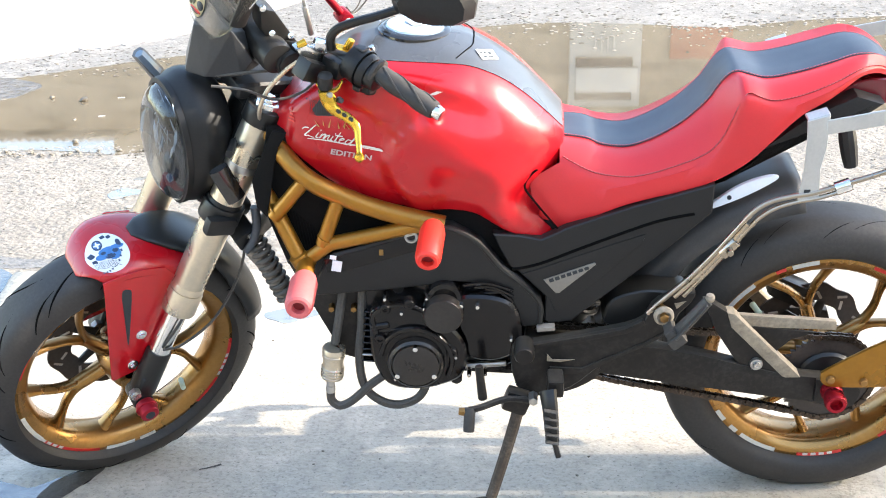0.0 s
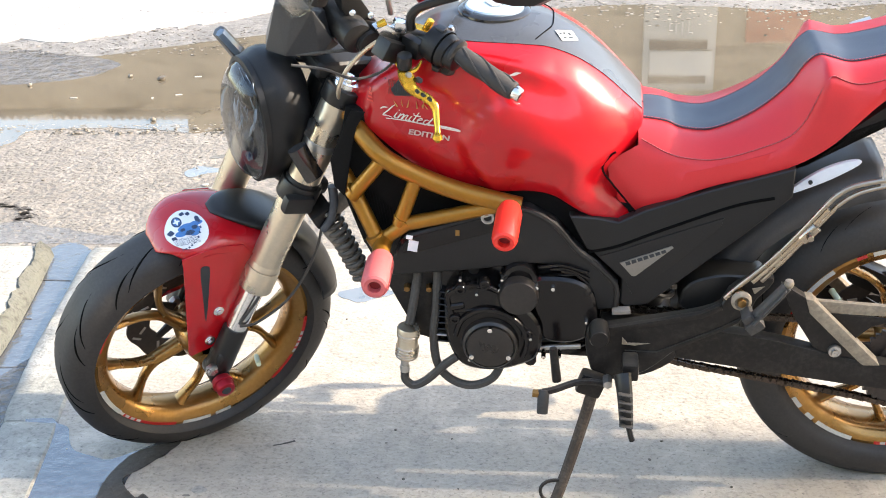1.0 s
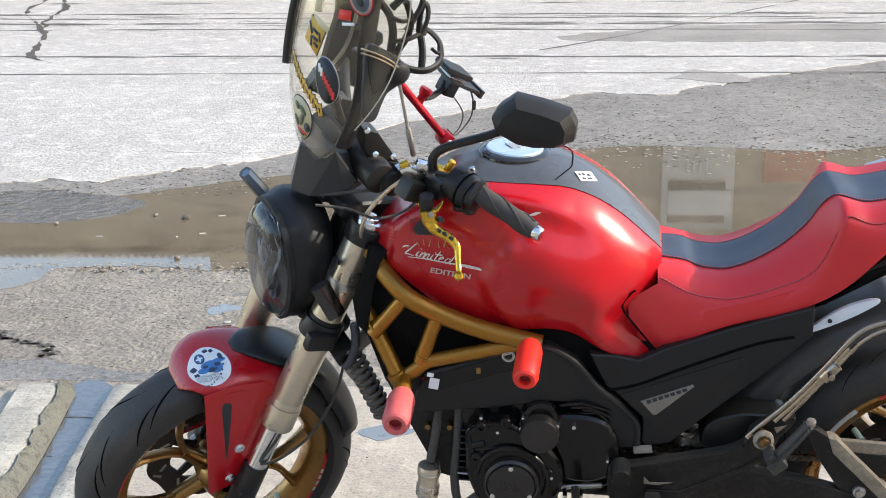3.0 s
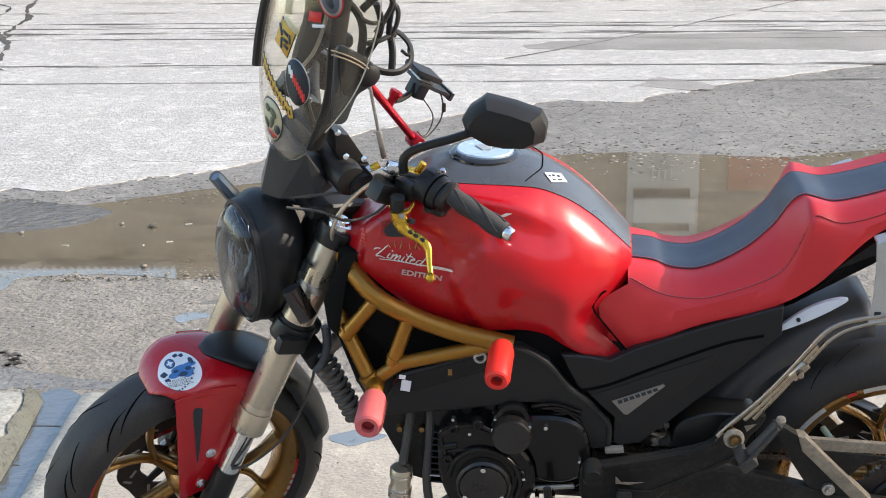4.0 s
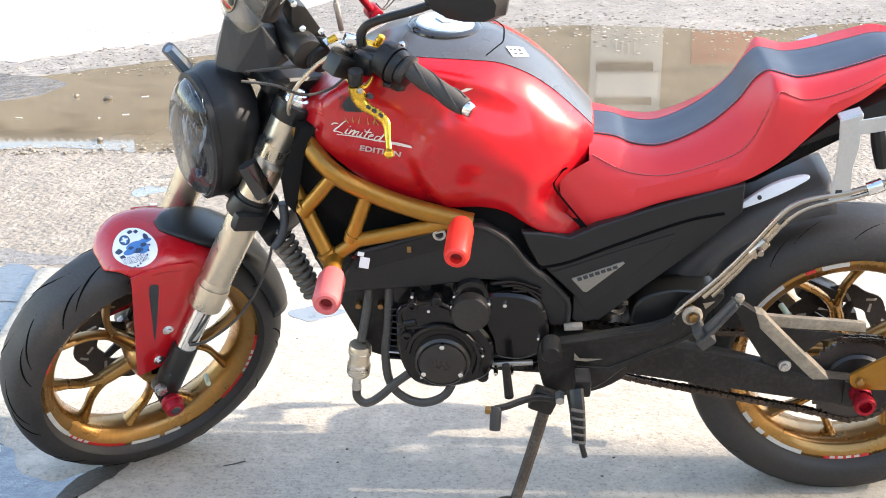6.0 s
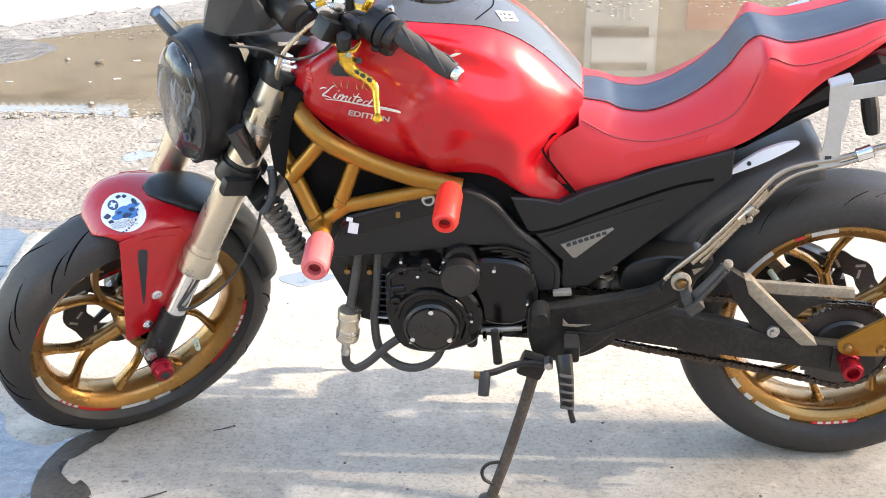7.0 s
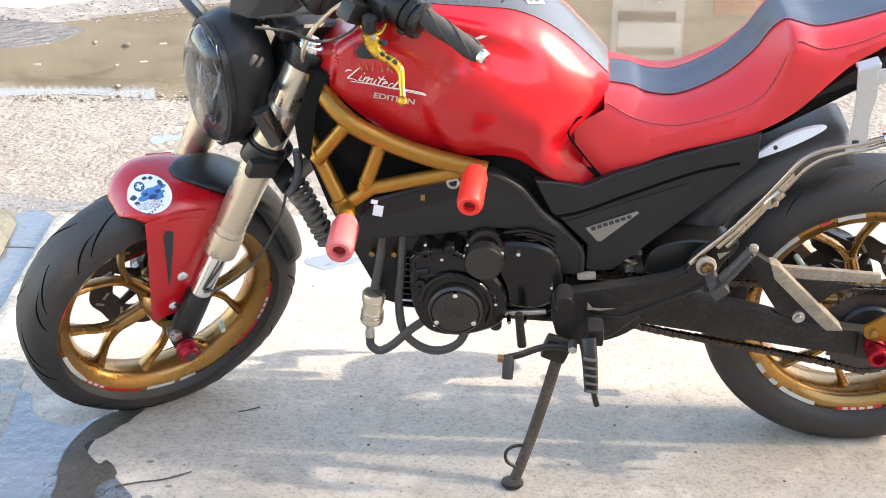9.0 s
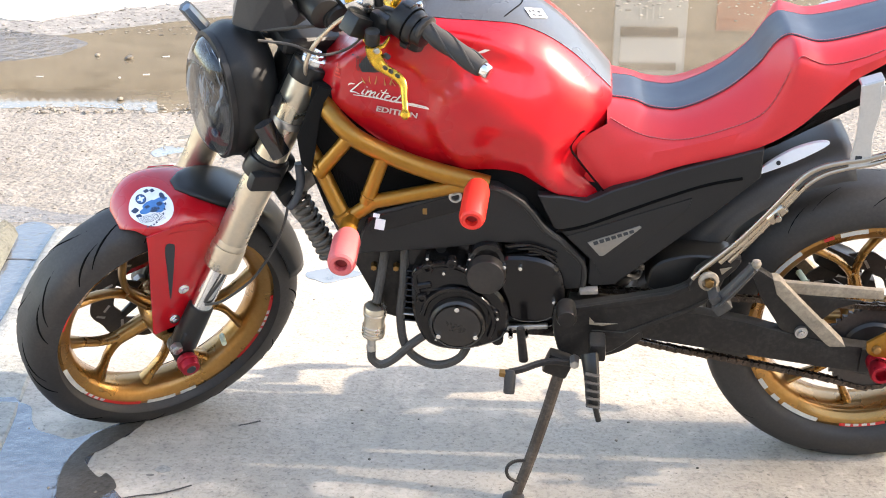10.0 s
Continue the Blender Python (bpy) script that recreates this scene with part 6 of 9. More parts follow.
for side in (-1, 1):
    y = side * 0.15
    bm = bmesh.new()
    plate(bm, [(-0.975, 0.518), (-0.97, 0.556), (-0.948, 0.604), (-0.881, 0.625), (-0.8, 0.655), (-0.765, 0.667), (-0.72, 0.666), (-0.671, 0.637), (-0.632, 0.588), (-0.597, 0.56), (-0.556, 0.514), (-0.553, 0.458), (-0.591, 0.454), (-0.605, 0.478), (-0.634, 0.526), (-0.674, 0.548), (-0.719, 0.55), (-0.818, 0.534)],
          y - 0.014, y + 0.014, 0.008, 3)
    cowl = part("engine_cowl", bm, BLACK_PLASTIC, bike, "matte black plastic engine side cowl")
    bm = bmesh.new()
    tube(bm, [(-0.76, y * 1.08, 0.662), (-0.72, y * 1.09, 0.66), (-0.673, y * 1.09, 0.631), (-0.634, y * 1.09, 0.582), (-0.6, y * 1.09, 0.553), (-0.561, y * 1.09, 0.51), (-0.559, y * 1.09, 0.465)], 0.0055, 8)
    part("cowl_lip", bm, SATIN_BLACK, cowl)
    bm = bmesh.new()
    plate(bm, [(-0.955, 0.596), (-0.9, 0.612), (-0.785, 0.65), (-0.785, 0.616), (-0.92, 0.572), (-0.95, 0.57)], *sorted((y + side * 0.0125, y + side * 0.0155)), 0.001)
    part("cowl_insert", bm, ENGINE_BLACK, cowl, "glossy black insert")
    if side < 0:
        bm = bmesh.new()
        box(bm, (-0.932, y - 0.0162, 0.584), (0.018, 0.0015, 0.022), (0, 10, 0))
        part("label", bm, WHITE_STICKER, cowl, "small white paper label")
        bm = bmesh.new()
        box(bm, (-0.938, y - 0.0162, 0.602), (0.012, 0.0015, 0.008), (0, 10, 0))
        part("label", bm, WHITE_STICKER, cowl)
        bm = bmesh.new()
        box(bm, (-0.85, y - 0.0162, 0.613), (0.008, 0.0015, 0.012), (0, 0, 0), 0.0004, 1)
        part("emblem", bm, BRASS, cowl)
        bm = bmesh.new()
        lathe(bm, [(0.012, 0), (0.012, 0.004), (0.008, 0.005), (0.007, 0.001), (0, 0.001)], 20, Matrix.Translation((-0.795, y - 0.014, 0.645)) @ ACROSS)
        part("cowl_bolt", bm, STEEL, cowl)

# side panels under the seat
for side in (-1, 1):
    y = side * 0.148
    bm = bmesh.new()
    plate(bm, [(-0.648, 0.648), (-0.6, 0.646), (-0.56, 0.638), (-0.514, 0.662), (-0.4, 0.705), (-0.258, 0.75), (-0.258, 0.694), (-0.334, 0.618), (-0.42, 0.54), (-0.5, 0.466), (-0.54, 0.461), (-0.551, 0.468), (-0.55, 0.519), (-0.603, 0.574), (-0.617, 0.582), (-0.636, 0.619)], y - 0.012, y + 0.012, 0.006, 3)
    panel = part("side_panel", bm, BLACK_PLASTIC, bike, "matte black triangular side panel with a silver badge")
    bm = bmesh.new()
    plate(bm, [(-0.555, 0.557), (-0.463, 0.594), (-0.46, 0.59), (-0.525, 0.53), (-0.532, 0.53)], *sorted((y + side * 0.013, y + side * 0.017)), 0.001)
    part("badge", bm, BADGE, panel, "silver triangular badge")
    for k in range(7):
        bm = bmesh.new()
        box(bm, (-0.54 + 0.0105 * k, y + side * 0.0174, 0.557 + 0.0042 * k), (0.0085, 0.001, 0.0075 - 0.0002 * k), (0, -22, 0), 0.0003, 1)
        part("badge_bar", bm, BLACK_INK, panel)
    # the groove's shadow, drawn as a matte black bead
    bm = bmesh.new()
    tube(bm, [(-0.612, y + side * 0.0115, 0.576), (-0.561, y + side * 0.0115, 0.589), (-0.482, y + side * 0.0115, 0.624), (-0.362, y + side * 0.0115, 0.674), (-0.29, y + side * 0.0115, 0.692)], 0.0032, 6)
    part("panel_groove", bm, GROOVE_SHADE, panel)
    bm = bmesh.new()
    plate(bm, [(-0.594, 0.568), (-0.56, 0.58), (-0.48, 0.612), (-0.374, 0.652), (-0.378, 0.632), (-0.45, 0.56), (-0.53, 0.488), (-0.542, 0.515)], *sorted((y + side * 0.008, y + side * 0.0145)), 0.004)
    part("panel_face", bm, BLACK_PLASTIC, panel)
bm = bmesh.new()
plate(bm, [(-0.66, 0.64), (-0.52, 0.63), (-0.3, 0.7), (-0.1, 0.82), (0.0, 0.862), (0.03, 0.885), (-0.02, 0.9), (-0.1, 0.86), (-0.24, 0.745), (-0.5, 0.66)], -0.118, 0.118, 0.01)
part("subframe_cover", bm, BLACK_PLASTIC, bike, "black plastic cover below the seat")
bm = bmesh.new()
plate(bm, smooth_outline([(-0.075, 0.862), (-0.03, 0.858), (0.04, 0.868), (0.07, 0.89), (0.055, 0.914), (0.0, 0.915), (-0.05, 0.892)], 4), -0.078, 0.078, 0.012, 3)
part("tail_cowl", bm, material("dark_red_paint", (0.16, 0.006, 0.012), 0.22, 0, 0.1, 5, 100, 0.03, 0.0004, coat=0.8), bike, "dark red tail cowl")

bm = bmesh.new()
plate(bm, [(-0.82, 0.7), (-0.7, 0.69), (-0.56, 0.66), (-0.4, 0.68), (-0.42, 0.56), (-0.54, 0.455), (-0.66, 0.5), (-0.85, 0.58)], -0.128, 0.128, 0.006)
part("inner_cover", bm, RADIATOR, bike, "black inner cover between engine and seat")

# crash sliders on the frame
def slider(root, tip, mat, label, girth=1.0):
    root, tip = Vector(root), Vector(tip)
    bm = bmesh.new()
    length = (tip - root).length
    lathe(bm, [(0.015, 0), (0.021, 0.004), (0.0255, 0.02), (0.0255, length - 0.012), (0.023, length - 0.003), (0.019, length), (0.012, length - 0.001), (0.011, length - 0.03), (0, length - 0.03)], 32,
          Matrix.Translation(root) @ (tip - root).to_track_quat("Z", "Y").to_matrix().to_4x4() @ Matrix.Diagonal((girth, girth, 1, 1)))
    s = part("crash_slider", bm, mat, bike, label)
    # plug of darker red that paints the shade inside the bore
    bm = bmesh.new()
    rod(bm, tip - (tip - root) * 0.12, tip - (tip - root) * 0.3, 0.0105, 0.0105, 16)
    part("bore", bm, BORE_SHADE_RED, s, "dark red plug painted as the shade in the bolt hole")


slider((-0.986, -0.2, 0.578), (-0.987, -0.3, 0.573), FADED_PLASTIC, "faded pink-red crash slider")
slider((-0.753, -0.2, 0.686), (-0.76, -0.3, 0.668), RED_PLASTIC, "bright red crash slider", 0.9)
slider((-0.988, 0.172, 0.594), (-0.988, 0.3, 0.573), FADED_PLASTIC, "faded pink-red crash slider")
slider((-0.748, 0.165, 0.7), (-0.757, 0.3, 0.672), RED_PLASTIC, "bright red crash slider")

# exhaust header with its ribbed guard
BELLOWS = material("dusty_bellows", (0.085, 0.075, 0.065), 0.6, 0.05, 0.3, 12, 160, 0.3, 0.0008, dust=0.2)
bm = bmesh.new()
tube(bm, [(-0.9, -0.02, 0.63), (-1.02, -0.05, 0.65), (-1.106, -0.062, 0.585), (-1.08, -0.062, 0.525), (-1.05, -0.062, 0.467), (-1.03, -0.055, 0.452), (-0.99, -0.03, 0.458), (-0.93, 0.0, 0.46), (-0.85, 0.03, 0.4), (-0.75, 0.05, 0.32), (-0.6, 0.06, 0.27)], 0.0155, 14)
header = part("exhaust_header", bm, EXHAUST, bike, "dull exhaust header pipe")
for k in range(11):
    bm = bmesh.new()
    q = Vector((-1.106, -0.064, 0.6)).lerp(Vector((-1.045, -0.064, 0.462)), k / 10)
    tube(bm, [q + Vector((0.0175 * math.cos(a) * 0.9, 0.0175 * math.sin(a), 0.0175 * math.cos(a) * 0.45)) for a in (2 * math.pi * i / 16 for i in range(16))], 0.0048, 8, 2, True, closed=True)
    part("guard_ring", bm, BELLOWS, header, "dusty bellows ring")
bm = bmesh.new()
tube(bm, [(-0.6, 0.06, 0.25), (-0.45, 0.14, 0.28), (-0.3, 0.22, 0.34), (-0.15, 0.24, 0.39), (0.04, 0.25, 0.45)], lambda f: 0.03 + 0.035 * min(1.0, f * 2.5), 18)
part("silencer", bm, SATIN_BLACK, bike, "black silencer on the far side")

# hoses and filter can
bm = bmesh.new()
tube(bm, [(-1.088, -0.09, 0.666), (-1.087, -0.09, 0.627), (-1.097, -0.09, 0.593), (-1.111, -0.09, 0.572)], lambda s: 0.009 - 0.002 * s, 12)
part("coolant_hose", bm, material("grey_blue_hose", (0.05, 0.058, 0.07), 0.45, 0.1, 0.2, 9, 160, 0.1, 0.0005, dust=0.1), bike, "grey-blue coolant hose")
bm = bmesh.new()
tube(bm, [(-0.925, -0.13, 0.53), (-0.934, -0.145, 0.47), (-0.945, -0.155, 0.41)], 0.0085, 10)
part("breather_hose", bm, HOSE_RUBBER, bike, "dusty black rubber hose")
bm = bmesh.new()
lathe(bm, [(0.008, 0.0), (0.017, 0.002), (0.018, 0.006), (0.0162, 0.0075), (0.018, 0.009), (0.018, 0.0115), (0.0162, 0.013), (0.018, 0.0145), (0.018, 0.017), (0.0162, 0.0185), (0.018, 0.02), (0.018, 0.0225), (0.0163, 0.024), (0.0158, 0.026), (0.0158, 0.041), (0.0178, 0.043), (0.0178, 0.048), (0.0163, 0.0495), (0.018, 0.051), (0.018, 0.058), (0.0165, 0.061), (0.009, 0.062), (0.0, 0.062)], 26,
      Matrix.Translation((-0.953, -0.16, 0.337)) @ pose(0, 0, 0, 0, 6, 0) @ Matrix.Diagonal((1.25, 1.25, 1.12, 1)))
filt = part("filter_can", bm, FORK_METAL, bike, "small brushed steel ribbed filter can")
bm = bmesh.new()
rod(bm, (-0.956, -0.16, 0.342), (-0.957, -0.16, 0.305), 0.0085, 0.0075, 12, 0.001)
rod(bm, (-0.957, -0.16, 0.318), (-0.957, -0.16, 0.304), 0.0095, 0.0095, 12, 0.001)
part("spigot", bm, STEEL, filt)
bm = bmesh.new()
tube(bm, [(-0.957, -0.16, 0.303), (-0.956, -0.16, 0.283), (-0.94, -0.16, 0.271), (-0.915, -0.16, 0.284), (-0.88, -0.16, 0.32), (-0.85, -0.155, 0.342)], 0.0085, 10)
part("breather_hose", bm, HOSE_RUBBER, bike, "dusty black rubber hose")
bm = bmesh.new()
tube(bm, [(-0.89, -0.14, 0.52), (-0.893, -0.15, 0.45), (-0.9, -0.152, 0.38), (-0.893, -0.152, 0.315), (-0.865, -0.152, 0.28), (-0.825, -0.15, 0.268), (-0.785, -0.148, 0.288), (-0.765, -0.13, 0.33)], 0.0085, 10)
part("breather_hose", bm, HOSE_RUBBER, bike, "dusty black rubber hose")

# ---- swingarm, chain, foot pegs, stand ----
for side in (-1, 1):
    y = side * 0.13
    bm = bmesh.new()
    plate(bm, [(-0.5, 0.395), (-0.44, 0.405), (-0.337, 0.4), (-0.25, 0.384), (-0.18, 0.365), (-0.088, 0.342), (0.05, 0.33), (0.06, 0.3), (0.05, 0.27), (-0.113, 0.29), (-0.277, 0.315), (-0.44, 0.34), (-0.5, 0.345)], y - 0.016, y + 0.016, 0.006)
    arm = part("swingarm", bm, DIRTY_BLACK, bike, "dusty black box-section swingarm")
    bm = bmesh.new()
    plate(bm, [(-0.255, 0.5), (-0.24, 0.498), (-0.205, 0.475), (-0.06, 0.338), (-0.155, 0.348), (-0.185, 0.37), (-0.228, 0.436)], y - 0.012, y + 0.012, 0.004)
    part("gusset", bm, DIRTY_BLACK, arm)
    bm = bmesh.new()
    plate(bm, [(-0.21, 0.478), (-0.196, 0.476), (-0.058, 0.336), (-0.09, 0.333), (-0.2, 0.446)], y - 0.016, y + 0.014, 0.003)
    part("brace_top", bm, DUSTY_METAL, arm, "dust-covered edge of the brace")
    bm = bmesh.new()
    plate(bm, [(-0.198, 0.464), (0.0, 0.45), (0.002, 0.43), (-0.182, 0.436)], y + 0.004, y + 0.016, 0.003)
    part("upper_rail", bm, DUSTY_METAL, arm, "dust-covered upper rail")
    bm = bmesh.new()
    rod(bm, (-0.146, y + side * 0.01, 0.366), (-0.146, y + side * 0.019, 0.366), 0.0125, 0.012, 18, 0.001)
    rod(bm, (-0.146, y + side * 0.018, 0.366), (-0.146, y + side * 0.025, 0.366), 0.0085, 0.0075, 6, 0.001)
    part("bolt", bm, STEEL, arm)
    bm = bmesh.new()
    lathe(bm, [(0.012, 0.0), (0.02, 0.002), (0.021, 0.014), (0.017, 0.022), (0.02, 0.03), (0.021, 0.05), (0.018, 0.056), (0.012, 0.056), (0.011, 0.04), (0, 0.04)], 24,
          Matrix.Translation((0.0, y - 0.016 if side < 0 else y + 0.016, 0.312)) @ (ACROSS if side < 0 else pose(0, 0, 0, -90)))
    part("axle_slider", bm, ANODISED_RED, bike, "red anodised axle slider")
    bm = bmesh.new()
    box(bm, (0.0, y - 0.018 if side < 0 else y + 0.018, 0.31), (0.06, 0.006, 0.05), (0, 0, 0), 0.002)
    part("axle_plate", bm, DIRTY_BLACK, arm)
bm = bmesh.new()
plate(bm, smooth_outline([(-0.03, 0.362), (-0.02, 0.375), (0.08, 0.438), (0.16, 0.46), (0.18, 0.35), (0.1, 0.338), (0.0, 0.336), (-0.026, 0.345)], 3), -0.178, -0.17, 0.002)
yp = part("stand_plate", bm, GOLD, bike, "gold anodised plate at the rear axle")
for x, z in ((-0.012, 0.355), (0.05, 0.35)):
    bm = bmesh.new()
    rod(bm, (x, -0.176, z), (x, -0.186, z), 0.009, 0.007, 12, 0.001)
    part("bolt", bm, BRASS, yp)
bm = bmesh.new()
rod(bm, (0, -0.16, 0.312), (0, 0.16, 0.312), 0.01, 0.01, 16)
part("rear_axle", bm, STEEL, bike, "steel rear axle")

bm = bmesh.new()
plate(bm, [(-0.191, 0.442), (-0.035, 0.426), (-0.081, 0.41), (-0.108, 0.382), (-0.118, 0.359), (-0.16, 0.397)], -0.128, -0.122, 0.002)
part("chain_guard", bm, DIRTY_BLACK, bike, "dusty black chain guard plate")
# rear sprocket
bm = bmesh.new()
n = 42
pts = []
for i in range(n * 2):
    r = 0.094 if i % 2 else 0.086
    a = math.pi * i / n
    pts.append((r * math.cos(a), 0.312 + r * math.sin(a)))
plate(bm, pts, -0.108, -0.1, 0)
part("sprocket", bm, STEEL_DARK, rear_wheel, "dark toothed rear sprocket", smooth=False)
bm = bmesh.new()
lathe(bm, [(0.05, 0.0), (0.06, 0.006), (0.055, 0.012), (0.03, 0.014), (0, 0.014)], 30, Matrix.Translation((0, -0.106, 0.312)) @ ACROSS)
part("sprocket_carrier", bm, SATIN_BLACK, rear_wheel)

# chain: separate links on shared meshes
def link_mesh(wide):
    bm = bmesh.new()
    out = []
    for i in range(12):
        a = 2 * math.pi * i / 12
        out.append((0.0075 * (1 if math.cos(a) > 0 else -1) + 0.0052 * math.cos(a), 0.0066 * math.sin(a) * (0.62 if abs(math.cos(a)) < 0.3 else 1)))
    for y in (-wide, wide):
        plate(bm, out, y - 0.0012, y + 0.0012, 0)
    rod(bm, (0.0075, -wide - 0.002, 0), (0.0075, wide + 0.0025, 0), 0.0034, 0.0034, 8)
    rod(bm, (0.0075, -wide - 0.0045, 0), (0.0075, -wide, 0), 0.0026, 0.003, 8)
    finish(bm)
    me = bpy.data.meshes.new("chain_link")
    bm.to_mesh(me)
    bm.free()
    me.materials.append(CHAIN)
    return me


CHAIN = material("oily_chain", (0.075, 0.055, 0.042), 0.3, 0.75, 0.4, 30, 200, 0.2, 0.0006, dust=0.1, per_piece=0.35)
links = [link_mesh(0.0062), link_mesh(0.0045)]
route = []
for i in range(25):
    a = radians(-98 + 196 * i / 24)
    route.append((0.092 * math.cos(a), 0.312 + 0.092 * math.sin(a)))
for i in range(13):
    a = radians(98 + 164 * i / 12)
    route.append((-0.62 + 0.036 * math.cos(a), 0.39 + 0.036 * math.sin(a)))
sag = [(-0.44, 0.308), (-0.276, 0.275), (-0.11, 0.243)]
line = [Vector((x, -0.104, z)) for x, z in route[:]] + [Vector((-0.56, -0.104, 0.352))] + [Vector((x, -0.104, z)) for x, z in sag]
line = curve_points(line, 10, True)
dist, total = [0.0], 0.0
for a, b in zip(line, line[1:] + line[:1]):
    total += (b - a).length
    dist.append(total)
count = int(total / 0.0152)
chain = part("chain_run", (lambda b: (tube(b, line[::4], 0.0026, 6, 1, False, closed=True), b)[1])(bmesh.new()), CHAIN, bike, "dark oily drive chain")
for k in range(count):
    d = total * (k + 0.5) / count
    i = max(j for j in range(len(line)) if dist[j] <= d)
    a, b = line[i], line[(i + 1) % len(line)]
    q = a.lerp(b, (d - dist[i]) / max(1e-6, (b - a).length))
    ob = new("chain_link", links[k % 2])
    ob.parent = chain
    ob.matrix_local = Matrix.Translation(q) @ Matrix.Rotation(-math.atan2((b - a).z, (b - a).x), 4, "Y")

DUSTY_DARK = material("dusty_dark_metal", (0.06, 0.056, 0.052), 0.55, 0.3, 0.3, 12, 140, 0.2, 0.0008, dust=0.12)
# hangers and pegs
for side in (-1, 1):
    y = side * 0.175
    bm = bmesh.new()
    plate(bm, smooth_outline([(-0.61, 0.425), (-0.587, 0.431), (-0.484, 0.452), (-0.403, 0.47), (-0.369, 0.487), (-0.356, 0.515), (-0.326, 0.538), (-0.28, 0.546), (-0.286, 0.523), (-0.306, 0.499), (-0.316, 0.472), (-0.34, 0.445), (-0.375, 0.425), (-0.43, 0.398), (-0.48, 0.35), (-0.52, 0.325), (-0.585, 0.315), (-0.61, 0.37)], 2), y - 0.012, y + 0.012, 0.006, 3)
    hang = part("peg_hanger", bm, DIRTY_BLACK, bike, "black cast footrest hanger")
    bm = bmesh.new()
    plate(bm, [(-0.545, 0.412), (-0.535, 0.4), (-0.492, 0.4), (-0.52, 0.394), (-0.545, 0.396)], y + side * 0.0118, y + side * 0.0135, 0.0005, 1)
    part("worn_patch", bm, DUSTY_METAL, hang, "dust in the hanger's hollow")
    bm = bmesh.new()
    plate(bm, [(-0.59, 0.43), (-0.484, 0.452), (-0.403, 0.47), (-0.371, 0.488), (-0.366, 0.478), (-0.4, 0.459), (-0.49, 0.439), (-0.59, 0.418)], y + side * 0.004, y + side * 0.0175, 0.003)
    part("hanger_rib", bm, DIRTY_BLACK, hang)
    bm = bmesh.new()
    plate(bm, [(-0.54, 0.384), (-0.48, 0.382), (-0.42, 0.412), (-0.365, 0.44), (-0.33, 0.462), (-0.336, 0.45), (-0.37, 0.428), (-0.425, 0.4), (-0.475, 0.368), (-0.53, 0.37)], *sorted((y + side * 0.004, y + side * 0.016)), 0.003)
    part("hanger_rib", bm, DIRTY_BLACK, hang)
    # no opening here: a pale plate stands in for the light seen through it
    bm = bmesh.new()
    plate(bm, [(-0.317, 0.523), (-0.295, 0.528), (-0.312, 0.511)], *sorted((y + side * 0.01, y + side * 0.0135)), 0.0008, 1)
    part("hanger_window_light", bm, DUSTY_METAL, hang, "pale triangular plate painted as light through a cut-out")
    bm = bmesh.new()
    lathe(bm, [(0.0185, 0), (0.0185, 0.006), (0.016, 0.009), (0.013, 0.0105), (0.011, 0.006), (0, 0.006)], 26, Matrix.Translation((-0.338, y + side * 0.035, 0.512)) @ (ACROSS if side < 0 else pose(0, 0, 0, -90)))
    part("washer", bm, DUSTY_METAL, hang, "dull steel washer")
    bm = bmesh.new()
    rod(bm, (-0.338, y + side * 0.01, 0.512), (-0.338, y + side * 0.05, 0.512), 0.0095, 0.0085, 6, 0.0015)
    part("bolt", bm, BRASS, hang)
    # rider's peg, hanging folded down
    bm = bmesh.new()
    tube(bm, [(-0.545, side * 0.25, 0.372), (-0.54, side * 0.272, 0.34), (-0.535, side * 0.28, 0.28)], lambda s: 0.018 - 0.004 * s, 10, 4, True, 0.75)
    rp = part("rider_peg", bm, SATIN_BLACK, bike, "black rubber-topped rider foot peg")
    bm = bmesh.new()
    tube(bm, [(-0.532, side * 0.281, 0.282), (-0.526, side * 0.284, 0.258), (-0.523, side * 0.286, 0.248)], 0.0055, 8)
    part("feeler", bm, SATIN_BLACK, rp)
    for k in range(5):
        bm = bmesh.new()
        box(bm, (-0.54 + 0.001 * k, side * (0.285 + 0.002 * k), 0.35 - 0.016 * k), (0.026, 0.01, 0.003), (0, 10, 0), 0.001, 1)
        part("grip_rib", bm, DUSTY_DARK, rp)
    bm = bmesh.new()
    box(bm, (-0.53, side * 0.225, 0.372), (0.03, 0.05, 0.035), (0, 0, 0), 0.006)
    part("peg_mount", bm, DIRTY_BLACK, rp)
    # passenger's peg, folded up along the hanger
    bm = bmesh.new()
    tube(bm, [(-0.325, side * 0.235, 0.478), (-0.3, side * 0.245, 0.518), (-0.268, side * 0.25, 0.566)], lambda s: 0.013 - 0.003 * s, 10, 4, True, 0.7)
    pp = part("passenger_peg", bm, DUSTY_DARK, bike, "grey folded passenger foot peg")
    bm = bmesh.new()
    box(bm, (-0.316, side * 0.245, 0.482), (0.032, 0.026, 0.022), (0, -40, 0), 0.005)
    box(bm, (-0.328, side * 0.228, 0.494), (0.02, 0.05, 0.016), (0, -40, 0), 0.004)
    part("peg_block", bm, DUSTY_DARK, pp)
    bm = bmesh.new()
    lathe(bm, [(0.0, -0.008), (0.007, -0.006), (0.009, 0), (0.007, 0.006), (0, 0.008)], 12, pose(-0.265, side * 0.25, 0.572))
    part("peg_end", bm, DUSTY_METAL, pp)
    for k in range(6):
        bm = bmesh.new()
        box(bm, (-0.314 + 0.0075 * k, side * (0.251 + 0.001 * k), 0.498 + 0.0112 * k), (0.004, 0.02, 0.022), (0, 34, 0), 0.001, 1)
